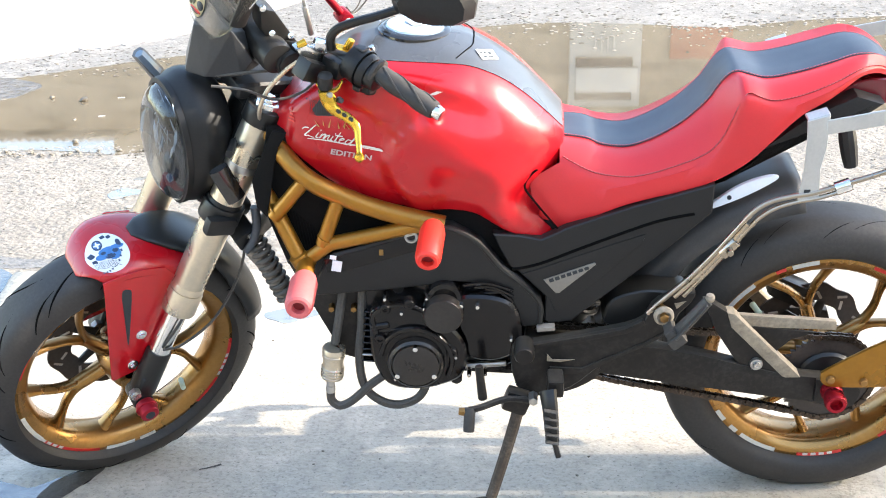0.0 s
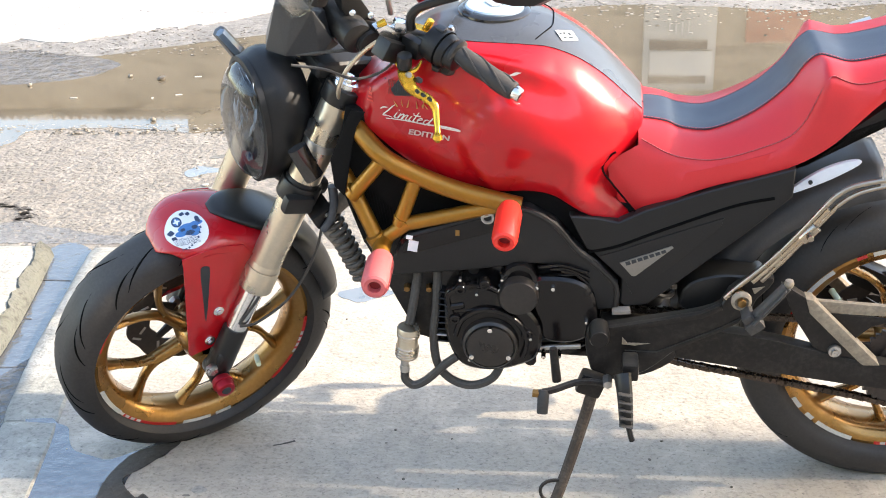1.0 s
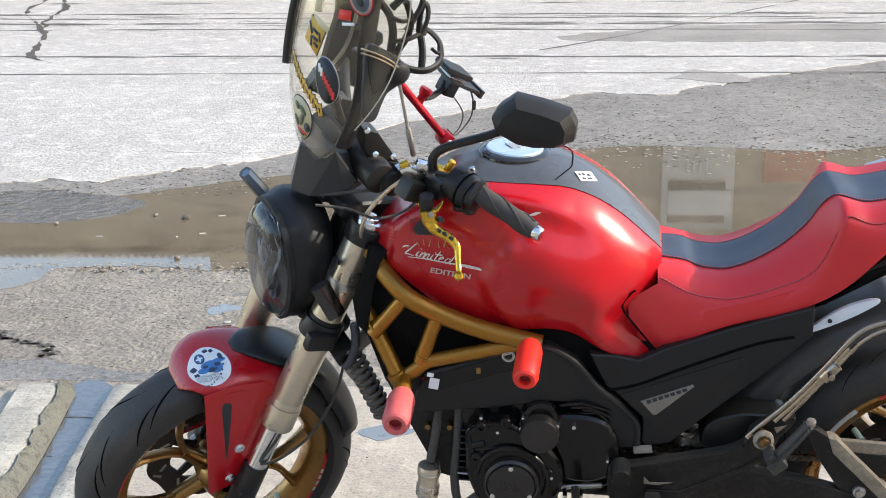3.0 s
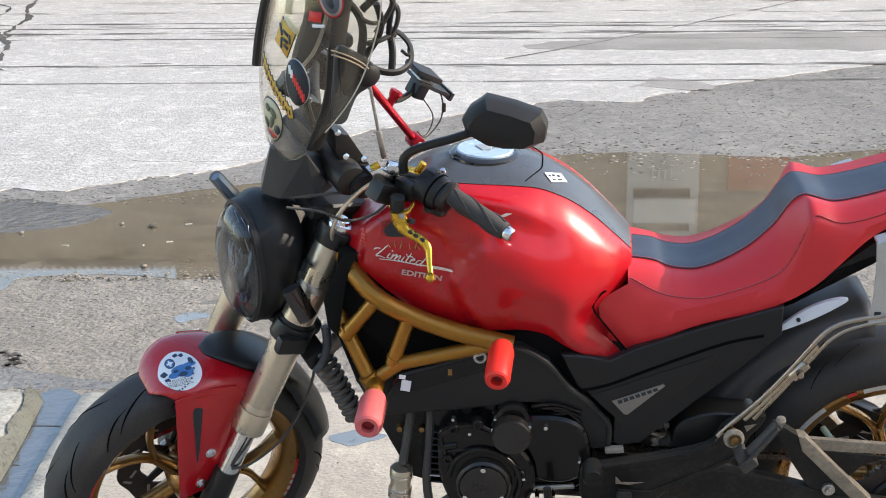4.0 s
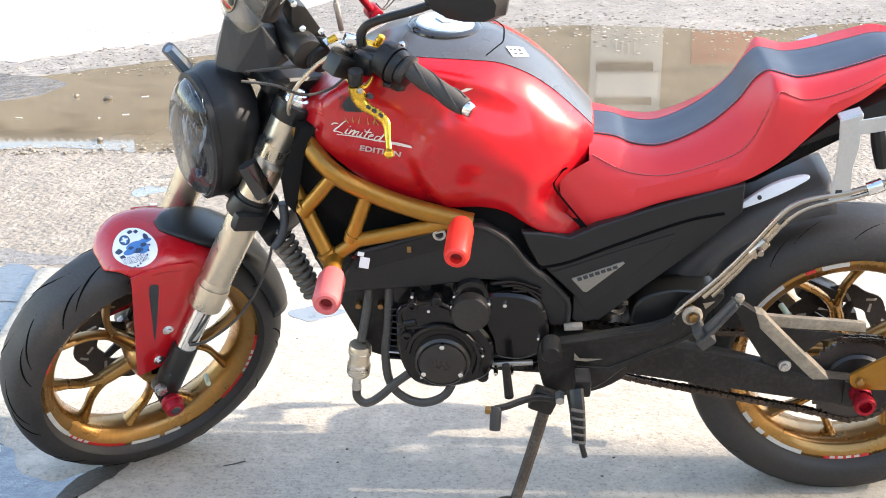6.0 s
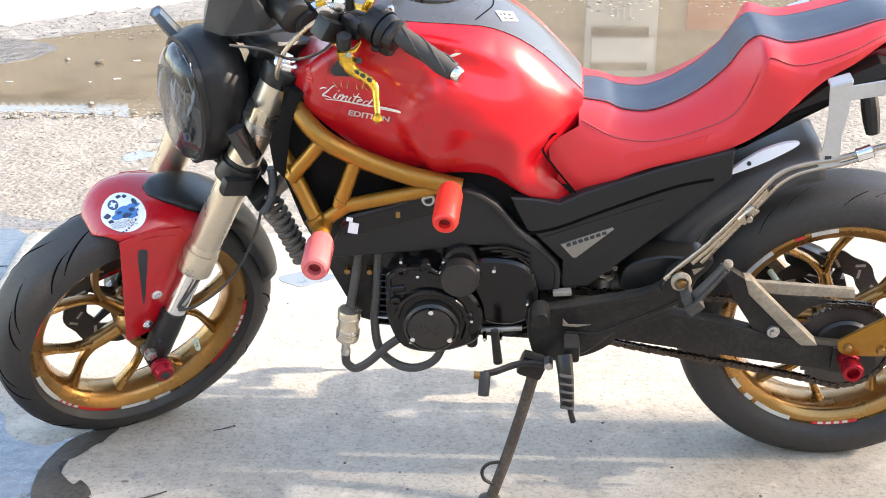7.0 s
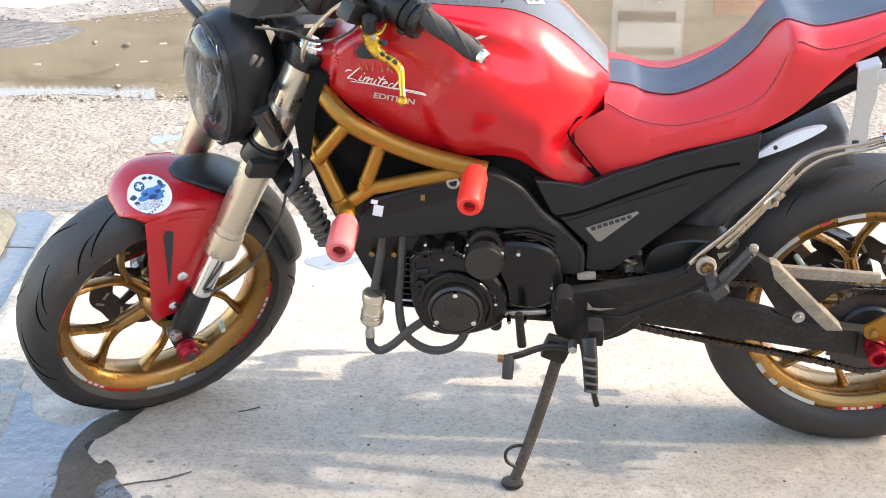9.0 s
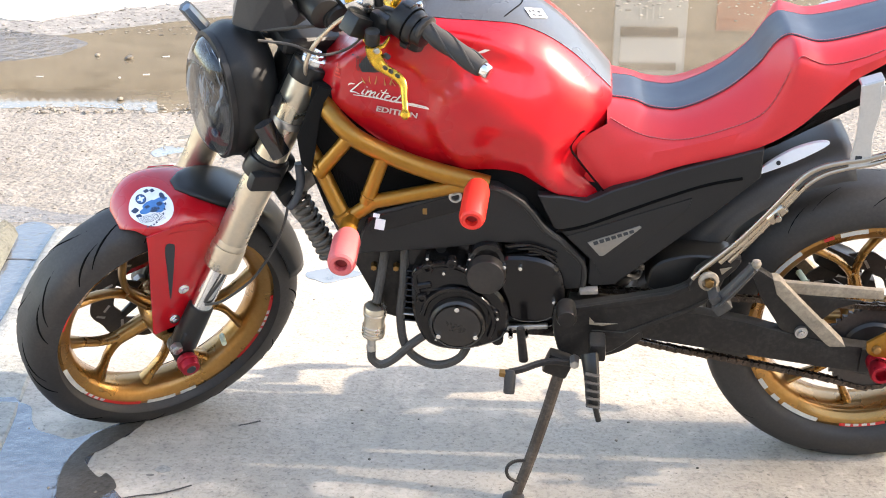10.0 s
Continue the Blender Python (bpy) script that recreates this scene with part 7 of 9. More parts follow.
        part("grip_rib", bm, DUSTY_DARK, pp)
# swingarm pivot and linkage mass
bm = bmesh.new()
plate(bm, smooth_outline([(-0.6, 0.4), (-0.52, 0.392), (-0.46, 0.38), (-0.44, 0.34), (-0.5, 0.3), (-0.57, 0.3), (-0.6, 0.36)], 4), -0.15, 0.15, 0.01)
part("frame_pivot", bm, DIRTY_BLACK, bike, "black frame casting at the swingarm pivot")
bm = bmesh.new()
lathe(bm, [(0.019, -0.02), (0.019, 0.02), (0.016, 0.026), (0.01, 0.027), (0, 0.027)], 22, Matrix.Translation((-0.588, -0.195, 0.425)) @ ACROSS)
part("pivot_boss", bm, DIRTY_BLACK, bike, "round pivot boss with worn edge")
bm = bmesh.new()
box(bm, (-0.548, -0.168, 0.458), (0.034, 0.018, 0.0085), (0, -4, 0), 0.002)
part("worn_tab", bm, EXHAUST, bike, "worn metal tab")
# monoshock and inner mudguard mass
bm = bmesh.new()
tube(bm, [(-0.5, 0, 0.4), (-0.42, 0, 0.55), (-0.36, 0, 0.62)], 0.045, 16)
part("shock", bm, SATIN_BLACK, bike, "black rear shock absorber")
for k in range(8):
    bm = bmesh.new()
    q = Vector((-0.485, 0, 0.43)).lerp(Vector((-0.385, 0, 0.59)), k / 7)
    tube(bm, [q + Vector((0.052 * math.cos(a) * 0.85, 0.052 * math.sin(a), -0.052 * math.cos(a) * 0.5)) for a in (2 * math.pi * i / 14 for i in range(14))], 0.006, 6, 2, True, closed=True)
    part("shock_coil", bm, SATIN_BLACK, bike)
# gear lever
bm = bmesh.new()
tube(bm, [(-0.575, -0.215, 0.325), (-0.62, -0.225, 0.335), (-0.67, -0.24, 0.325), (-0.69, -0.243, 0.322)], 0.0065, 8)
gear = part("gear_lever", bm, DIRTY_BLACK, bike, "black gear shift lever")
bm = bmesh.new()
rod(bm, (-0.688, -0.24, 0.325), (-0.69, -0.262, 0.285), 0.011, 0.0105, 12, 0.003)
part("lever_rubber", bm, RUBBER, gear)
bm = bmesh.new()
rod(bm, (-0.672, -0.22, 0.405), (-0.664, -0.225, 0.335), 0.0075, 0.009, 10, 0.002)
part("linkage", bm, DIRTY_BLACK, gear)
bm = bmesh.new()
rod(bm, (-0.686, -0.243, 0.318), (-0.699, -0.243, 0.3185), 0.005, 0.005, 8)
rod(bm, (-0.697, -0.243, 0.318), (-0.709, -0.243, 0.319), 0.0085, 0.008, 6, 0.002)
part("lever_bolt", bm, BRASS, gear, "yellow brass bolt")
bm = bmesh.new()
box(bm, (-0.6, -0.2, 0.315), (0.05, 0.03, 0.045), (0, 20, 0), 0.008)
part("stand_bracket", bm, DIRTY_BLACK, bike, "black side stand bracket")
bm = bmesh.new()
rod(bm, (-0.57, -0.21, 0.335), (-0.57, -0.235, 0.335), 0.01, 0.009, 6, 0.002)
part("stand_bolt", bm, STEEL, bike)
# side stand down to the ground
bm = bmesh.new()
tube(bm, [(-0.592, -0.195, 0.31), (-0.615, -0.212, 0.22), (-0.645, -0.238, 0.12), (-0.672, -0.262, 0.045)], lambda s: 0.012 - 0.001 * s, 10, 4)
stand = part("side_stand", bm, material("rusty_stand_steel", (0.05, 0.037, 0.028), 0.6, 0.2, 0.5, 14, 150, 0.3, 0.001, dust=0.25), bike, "scuffed rusty brown side stand resting on concrete")
bm = bmesh.new()
lathe(bm, [(0, -0.006), (0.019, -0.006), (0.022, -0.002), (0.021, 0.004), (0.012, 0.008), (0, 0.009)], 20, pose(-0.676, -0.268, 0.043, -7.5, 0, 0))
part("stand_foot", bm, DIRTY_BLACK, stand)
bm = bmesh.new()
tube(bm, [(-0.645, -0.242, 0.115), (-0.675, -0.25, 0.118), (-0.69, -0.258, 0.108), (-0.686, -0.262, 0.088), (-0.662, -0.258, 0.07)], 0.0035, 8)
part("stand_hook", bm, DIRTY_BLACK, stand)

RAIL_CHROME = material("warm_chrome", (0.42, 0.355, 0.28), 0.27, 1.0, 0.1, 10, 140, 0.08, 0.0004, dust=0.05)


# ---- rear mudguard, guard rail and carrier ----
def hugger():
    bm = bmesh.new()
    secs = []
    for i in range(22):
        a = radians(158 - 56 * i / 21)
        r, half = interp([(0, 0.432, 0.09), (0.5, 0.428, 0.095), (1, 0.415, 0.09)], i / 21)
        sec = []
        for k in range(11):
            s = -1 + 2 * k / 10
            rr = r - 0.06 * abs(s) ** 3.5
            sec.append((math.cos(a) * rr, half * math.sin(s * math.pi / 2), 0.312 + math.sin(a) * rr))
        secs.append(sec)
    loft(bm, secs, cap=False, closed=False)
    h = part("rear_mudguard", bm, GREY_PLASTIC, bike, "satin black rear wheel hugger")
    shell(h, 0.004)
    return h


hugger()
bm = bmesh.new()
plate(bm, smooth_outline([(-0.436, 0.452), (-0.438, 0.475), (-0.433, 0.494), (-0.414, 0.511), (-0.37, 0.524), (-0.33, 0.524), (-0.291, 0.522), (-0.29, 0.505), (-0.317, 0.48), (-0.375, 0.435)], 3), -0.145, -0.08, 0.008, 3)
part("hugger_bracket", bm, SATIN_BLACK, bike, "black moulded hugger bracket")
bm = bmesh.new()
plate(bm, [(-0.46, 0.5), (-0.44, 0.57), (-0.36, 0.645), (-0.26, 0.74), (-0.18, 0.79), (-0.22, 0.725), (-0.325, 0.655), (-0.395, 0.57), (-0.44, 0.46)], -0.085, 0.085, 0.008)
part("inner_fender", bm, BLACK_PLASTIC, bike, "black inner fender")
bm = bmesh.new()
plate(bm, smooth_outline([(-0.266, 0.68), (-0.24, 0.707), (-0.203, 0.733), (-0.164, 0.748), (-0.14, 0.748), (-0.158, 0.732), (-0.205, 0.705)], 4), -0.125, -0.115, 0.003)
part("pale_trim", bm, WHITE_PLASTIC, bike, "pale blue-white plastic trim piece")
bm = bmesh.new()
rod(bm, (-0.225, -0.123, 0.708), (-0.225, -0.128, 0.708), 0.004, 0.004, 10)
part("trim_screw", bm, BLACK_INK, bike)
for side in (-1, 1):
    y = side * 0.2
    bm = bmesh.new()
    tube(bm, [(-0.366, y, 0.509), (-0.344, y, 0.534), (-0.294, y, 0.586), (-0.249, y, 0.643), (-0.21, y, 0.698), (-0.19, y, 0.722), (-0.165, y, 0.738), (-0.129, y, 0.748), (-0.086, y, 0.757), (0.022, y, 0.795), (0.1, y, 0.825)], 0.0048, 12)
    grail = part("guard_rail", bm, RAIL_CHROME, bike, "chrome tail guard rail")
    bm = bmesh.new()
    tube(bm, [(-0.304, y, 0.546), (-0.272, y, 0.587), (-0.231, y, 0.642), (-0.198, y, 0.688), (-0.18, y, 0.709), (-0.155, y, 0.726), (-0.119, y, 0.738), (-0.086, y, 0.745), (-0.03, y, 0.765)], 0.0042, 10)
    part("lower_rail", bm, RAIL_CHROME, grail)
    bm = bmesh.new()
    tube(bm, [(-0.32, y, 0.544), (-0.282, y, 0.587), (-0.239, y, 0.643), (-0.203, y, 0.693)], 0.0048, 8)
    part("middle_rail", bm, RAIL_CHROME, grail)
    bm = bmesh.new()
    rod(bm, (-0.243, y, 0.632), (-0.22, y, 0.66), 0.0115, 0.0115, 16, 0.002)
    rod(bm, (-0.232, y + side * 0.008, 0.646), (-0.232, y + side * 0.024, 0.646), 0.007, 0.006, 10, 0.002)
    part("rail_clamp", bm, RAIL_CHROME, grail)
    bm = bmesh.new()
    rod(bm, (-0.06, y, 0.762), (-0.035, y, 0.772), 0.012, 0.012, 16, 0.002)
    part("rail_clamp", bm, CHROME, grail)
    bm = bmesh.new()
    plate(bm, [(-0.122, 0.888), (-0.085, 0.9), (-0.084, 0.84), (-0.09, 0.8), (-0.086, 0.745), (-0.123, 0.736), (-0.118, 0.79), (-0.118, 0.84)], y - 0.002, y + 0.002, 0.0008, 1)
    brk = part("carrier_bracket", bm, ALUMINIUM, bike, "flat aluminium bracket of the tail carrier")
    bm = bmesh.new()
    plate(bm, [(-0.12, 0.885), (-0.085, 0.898), (-0.085, 0.902), (-0.12, 0.89)], min(y, y - side * 0.03), max(y, y - side * 0.03), 0.0008, 1)
    part("bracket_fold", bm, ALUMINIUM, brk)
    bm = bmesh.new()
    box(bm, (-0.108, y + side * 0.0022, 0.757), (0.011, 0.001, 0.009), (0, 0, 0))
    part("bracket_hole", bm, BLACK_INK, brk)
    bm = bmesh.new()
    plate(bm, [(-0.09, 0.89), (0.2, 0.948), (0.2, 0.918), (-0.088, 0.864)], y - 0.003, y + 0.001, 0.0008, 1)
    part("carrier_bar", bm, ALUMINIUM, bike, "flat aluminium carrier bar")
    bm = bmesh.new()
    tube(bm, [(-0.035, side * 0.12, 0.85), (-0.03, side * 0.13, 0.82), (-0.02, side * 0.135, 0.775)], lambda s: 0.012 + 0.004 * math.sin(math.pi * s), 10, 5)
    part("rear_indicator", bm, BLACK_PLASTIC, bike, "small dark rear indicator")

# ---- handlebar and what is clamped to it (in the steered axes) ----
for side in (-1, 1):
    bm = bmesh.new()
    tube(bm, [(0.348, 0, 0.7), (0.352, side * 0.08, 0.705), (0.375, side * 0.16, 0.738), (0.425, side * 0.265, 0.75), (0.474, side * 0.385, 0.73)], 0.011, 12)
    hb = part("handlebar", bm, SATIN_BLACK, bike, "black tubular handlebar half", STEER)
    a, b = Vector((0.428, side * 0.272, 0.7495)), Vector((0.475, side * 0.388, 0.7295))
    bm = bmesh.new()
    m, length = frame_between(a, b)
    lathe(bm, [(0.012, -length / 2), (0.0235, -length / 2), (0.0235, -length / 2 + 0.006), (0.0164, -length / 2 + 0.009), (0.0158, length / 2 - 0.004), (0.0148, length / 2), (0.0, length / 2)], 24, m)
    part("grip", bm, RUBBER, hb, "black ribbed rubber grip", STEER)
    bm = bmesh.new()
    for k in range(4):
        pts = []
        for i in range(13):
            ang = 2 * math.pi * (k / 4 + i / 26)
            q = m @ Vector((0.0161 * math.cos(ang), 0.0161 * math.sin(ang), -length / 2 + 0.012 + (length - 0.018) * i / 12))
            pts.append(q)
        tube(bm, pts, 0.002, 5, 2)
    part("grip_ridge", bm, RUBBER, hb, "", STEER)
    bm = bmesh.new()
    d = (b - a).normalized()
    rod(bm, b, b + d * 0.016, 0.0135, 0.0115, 20, 0.004)
    part("bar_end", bm, CHROME, hb, "chrome bar end", STEER)
    bm = bmesh.new()
    u = (b - a).normalized()
    s0 = Vector((0.42, side * 0.252, 0.741))
    rod(bm, s0 - u * 0.036, s0 - u * 0.004, 0.031, 0.0325, 28, 0.006)
    rod(bm, s0 - u * 0.004, s0 + u * 0.012, 0.0325, 0.0285, 28, 0.005)
    rod(bm, s0 + u * 0.008, s0 + u * 0.03, 0.025, 0.0235, 28, 0.003)
    box(bm, s0 + Vector((0.008, side * -0.012, -0.036)), (0.03, 0.04, 0.034), (0, 25, side * -22), 0.008, 3)
    sw = part("switch_box", bm, BLACK_PLASTIC, hb, "black switch housing", STEER)
    bm = bmesh.new()
    rod(bm, s0 - u * 0.0055, s0 - u * 0.003, 0.033, 0.033, 28)
    part("housing_joint", bm, GROOVE_SHADE, sw, "", STEER)
    bm = bmesh.new()
    box(bm, s0 + Vector((0.004, side * -0.004, 0.032)) - u * 0.014, (0.014, 0.02, 0.008), (0, 0, side * -22), 0.003)
    part("switch_toggle", bm, GREY_PLASTIC, sw, "", STEER)
    for dz, w in ((0.006, 0.01), (-0.004, 0.006), (-0.009, 0.01)):
        bm = bmesh.new()
        box(bm, s0 + Vector((-0.026 + 0.4 * abs(dz), side * 0.019, dz)) - u * 0.018, (0.002, w * 0.5, 0.002), (0, 0, side * -22), 0.0005, 1)
        part("switch_mark", bm, WHITE_STICKER, sw, "", STEER)
    bm = bmesh.new()
    box(bm, (0.398, side * 0.262, 0.718), (0.012, 0.014, 0.008), (0, 0, side * -22), 0.002)
    part("switch_button", bm, SATIN_BLACK, hb, "", STEER)
    # lever perch and lever
    bm = bmesh.new()
    box(bm, (0.346, side * 0.196, 0.729), (0.058, 0.032, 0.036), (0, 34, side * -12), 0.003)
    box(bm, (0.385, side * 0.21, 0.735), (0.035, 0.04, 0.034), (0, 10, side * -18), 0.006)
    rod(bm, (0.352, side * 0.232, 0.74), (0.352, side * 0.232, 0.715), 0.013, 0.013, 16, 0.002)
    part("lever_perch", bm, SATIN_BLACK, hb, "", STEER)
    if side > 0:
        continue
    bm = bmesh.new()
    tube(bm, [(0.35, -0.235, 0.712), (0.354, -0.24, 0.694), (0.356, -0.25, 0.683), (0.363, -0.262, 0.677), (0.374, -0.28, 0.672), (0.379, -0.295, 0.663), (0.374, -0.31, 0.65), (0.368, -0.325, 0.639), (0.365, -0.332, 0.634)],
         lambda s: interp([(0, 0.013), (0.12, 0.0145), (0.25, 0.0115), (0.4, 0.0088), (0.55, 0.0085), (0.7, 0.0062), (0.9, 0.0052), (1, 0.006)], s)[0], 12, 6, True, 0.75)
    lv = part("lever", bm, ANODISED_GOLD, bike, "gold anodised hand lever with a ball end", STEER)
    bm = bmesh.new()
    tube(bm, [(0.347, -0.2, 0.716), (0.347, -0.22, 0.71), (0.349, -0.235, 0.708)], lambda s: 0.0015 + 0.003 * s, 8, 4)
    part("lever_blade", bm, ANODISED_GOLD, lv, "", STEER)
    bm = bmesh.new()
    tube(bm, [(0.356, -0.242, 0.71), (0.368, -0.242, 0.711), (0.376, -0.242, 0.72), (0.379, -0.242, 0.727)], lambda s: 0.009 - 0.006 * s, 8, 4, True, 0.6)
    part("adjuster_arm", bm, ANODISED_GOLD, lv, "", STEER)
    for q in ((0.36, -0.262, 0.683), (0.366, -0.272, 0.68), (0.373, -0.283, 0.676)):
        bm = bmesh.new()
        rod(bm, (q[0], q[1], q[2]), (q[0] - 0.001, q[1] - 0.0075, q[2] + 0.003), 0.0034, 0.0034, 10)
        part("lever_hole", bm, BLACK_INK, lv, "", STEER)
    for q, m in (((0.352, -0.243, 0.708), STEEL), ((0.37, -0.248, 0.694), BLACK_INK)):
        bm = bmesh.new()
        rod(bm, q, (q[0] - 0.002, q[1] - 0.012, q[2] + 0.006), 0.0055, 0.005, 12, 0.001)
        part("pivot_bolt", bm, m, lv, "", STEER)
    bm = bmesh.new()
    lathe(bm, [(0, -0.009), (0.006, -0.007), (0.009, 0), (0.006, 0.007), (0, 0.009)], 16, pose(0.364, -0.334, 0.632))
    part("lever_ball", bm, ANODISED_GOLD, lv, "", STEER)
# risers and clamp
for side in (-1, 1):
    bm = bmesh.new()
    y = side * 0.06
    plate(bm, [(0.307, 0.795), (0.334, 0.782), (0.377, 0.704), (0.368, 0.694), (0.324, 0.712), (0.307, 0.755)], y - 0.02, y + 0.02, 0.005)
    rs = part("riser", bm, SATIN_BLACK, bike, "black handlebar riser with bright bolts", STEER)
    for x, z in ((0.33, 0.733), (0.366, 0.717), (0.314, 0.788)):
        bm = bmesh.new()
        rod(bm, (x, y - 0.012, z), (x - 0.004, y - 0.023, z + 0.008), 0.0068, 0.006, 12, 0.0015)
        part("bolt", bm, CHROME, rs, "", STEER)
bm = bmesh.new()
rod(bm, (0.337, -0.12, 0.694), (0.337, 0.12, 0.694), 0.021, 0.021, 20, 0.005)
rod(bm, (0.345, -0.125, 0.694), (0.345, -0.1, 0.694), 0.025, 0.025, 20, 0.004)
rod(bm, (0.322, -0.115, 0.706), (0.322, 0.115, 0.706), 0.03, 0.03, 24, 0.008)
part("bar_clamp", bm, SATIN_BLACK, bike, "black handlebar clamp", STEER)
# instrument pod behind the lamp
bm = bmesh.new()
box(bm, (0.29, 0.03, 0.72), (0.04, 0.1, 0.07), (0, -35, 0), 0.014, 3)
part("instrument_pod", bm, BLACK_PLASTIC, bike, "black instrument pod", STEER)

bm = bmesh.new()
box(bm, (0.315, 0.0, 0.618), (0.12, 0.16, 0.034), (0, 14, 0), 0.012, 3)
part("ignition_cover", bm, BLACK_PLASTIC, bike, "black cover round the ignition lock", STEER)

# mirror on its stem
def mirror(side):
    def p(x, z, d):
        return (x + 0.4 * d, side * (0.3 - d), z - 0.54 * d)
    outline = [p(0.44, 0.91, 0.05), p(0.452, 0.93, 0.045), p(0.484, 0.948, 0.03), p(0.54, 0.922, -0.01), p(0.592, 0.892, -0.045), p(0.606, 0.862, -0.055), p(0.604, 0.83, -0.055), p(0.578, 0.822, -0.045), p(0.53, 0.83, -0.01), p(0.49, 0.845, 0.03), p(0.45, 0.878, 0.048)]
    c = sum((Vector(q) for q in outline), Vector()) / len(outline)
    outline = [c + (Vector(q) - c) * 0.87 + Vector((-0.009, 0, 0.001)) for q in outline]
    c = c + Vector((-0.009, 0, 0.001))
    nrm = (Vector(outline[2]) - c).cross(Vector(outline[6]) - c).normalized()
    if nrm.y * side > 0:
        nrm = -nrm
    bm = bmesh.new()
    rings = []
    for k, (s, h) in enumerate(((1.0, 0.02), (1.02, 0.008), (1.0, -0.006), (0.78, -0.028), (0.35, -0.036))):
        rings.append([c + (Vector(q) - c) * s + nrm * h for q in outline])
    loft(bm, rings)
    mi = part("mirror", bm, BLACK_PLASTIC, bike, "black angular rear-view mirror", STEER, angle=28)
    bm = bmesh.new()
    loft(bm, [[c + (Vector(q) - c) * 0.93 + nrm * 0.0205 for q in outline], [c + (Vector(q) - c) * 0.92 + nrm * 0.0215 for q in outline]])
    part("mirror_glass", bm, MIRROR_GLASS, mi, "mirror glass", STEER)
    bm = bmesh.new()
    tube(bm, [(0.38, side * 0.2, 0.765), (0.379, side * 0.201, 0.79), (0.389, side * 0.21, 0.81), (0.41, side * 0.23, 0.828), (0.442, side * 0.25, 0.843), (0.48, side * 0.27, 0.861)], lambda s: 0.0085 - 0.0012 * s, 10)
    part("mirror_stem", bm, SATIN_BLACK, mi, "black mirror stem", STEER)


mirror(-1)
bm = bmesh.new()
plate(bm, [(0.319, 0.776), (0.337, 0.779), (0.361, 0.763), (0.397, 0.737), (0.416, 0.726), (0.41, 0.718), (0.373, 0.728), (0.328, 0.759)], -0.192, -0.172, 0.003)
box(bm, (0.366, -0.186, 0.768), (0.024, 0.02, 0.02), (0, 20, -18), 0.004)
perch = part("chrome_perch", bm, CHROME, bike, "chrome clamp and reservoir block", STEER)
bm = bmesh.new()
rod(bm, (0.415, -0.19, 0.748), (0.423, -0.193, 0.766), 0.0075, 0.0065, 12, 0.002)
box(bm, (0.408, -0.186, 0.745), (0.026, 0.02, 0.012), (0, 20, -18), 0.003)
part("adjuster", bm, ANODISED_GOLD, perch, "gold cable adjuster", STEER)
bm = bmesh.new()
rod(bm, (0.326, -0.182, 0.776), (0.34, -0.186, 0.783), 0.0065, 0.0065, 10, 0.002)
part("adjuster", bm, ANODISED_GOLD, perch, "", STEER)

# thin chrome rod and red accessory bar with a holder
bm = bmesh.new()
rod(bm, (0.352, -0.12, 0.911), (0.372, -0.12, 0.8), 0.0031, 0.0031, 10)
rod(bm, (0.371, -0.12, 0.805), (0.383, -0.12, 0.745), 0.0052, 0.0052, 12, 0.001)
part("chrome_rod", bm, STEEL, bike, "thin chrome rod", STEER)
bm = bmesh.new()
rod(bm, (0.378, -0.05, 0.872), (0.484, -0.05, 0.71), 0.0072, 0.0072, 18, 0.003)
rod(bm, (0.484, -0.066, 0.71), (0.484, -0.034, 0.71), 0.014, 0.014, 20, 0.003)
redbar = part("accessory_bar", bm, ANODISED_RED, bike, "red anodised accessory bar", STEER)
bm = bmesh.new()
rod(bm, (0.484, -0.0665, 0.71), (0.484, -0.069, 0.71), 0.007, 0.006, 12, 0.001)
part("bar_bolt", bm, STEEL, redbar, "", STEER)
bm = bmesh.new()
lathe(bm, [(0.008, 0), (0.0075, 0.014), (0.011, 0.02), (0.0125, 0.024), (0.012, 0.03), (0, 0.031)], 18, Matrix.Translation((0.43, -0.045, 0.8)) @ pose(0, 0, 0, 0, 35, 0))
part("knob", bm, ANODISED_RED, redbar, "", STEER)


HOLDER = Matrix.Translation((0.5, 0, 0.8)) @ Matrix.Scale(0.74, 4) @ Matrix.Translation((-0.495, 0, -0.8))


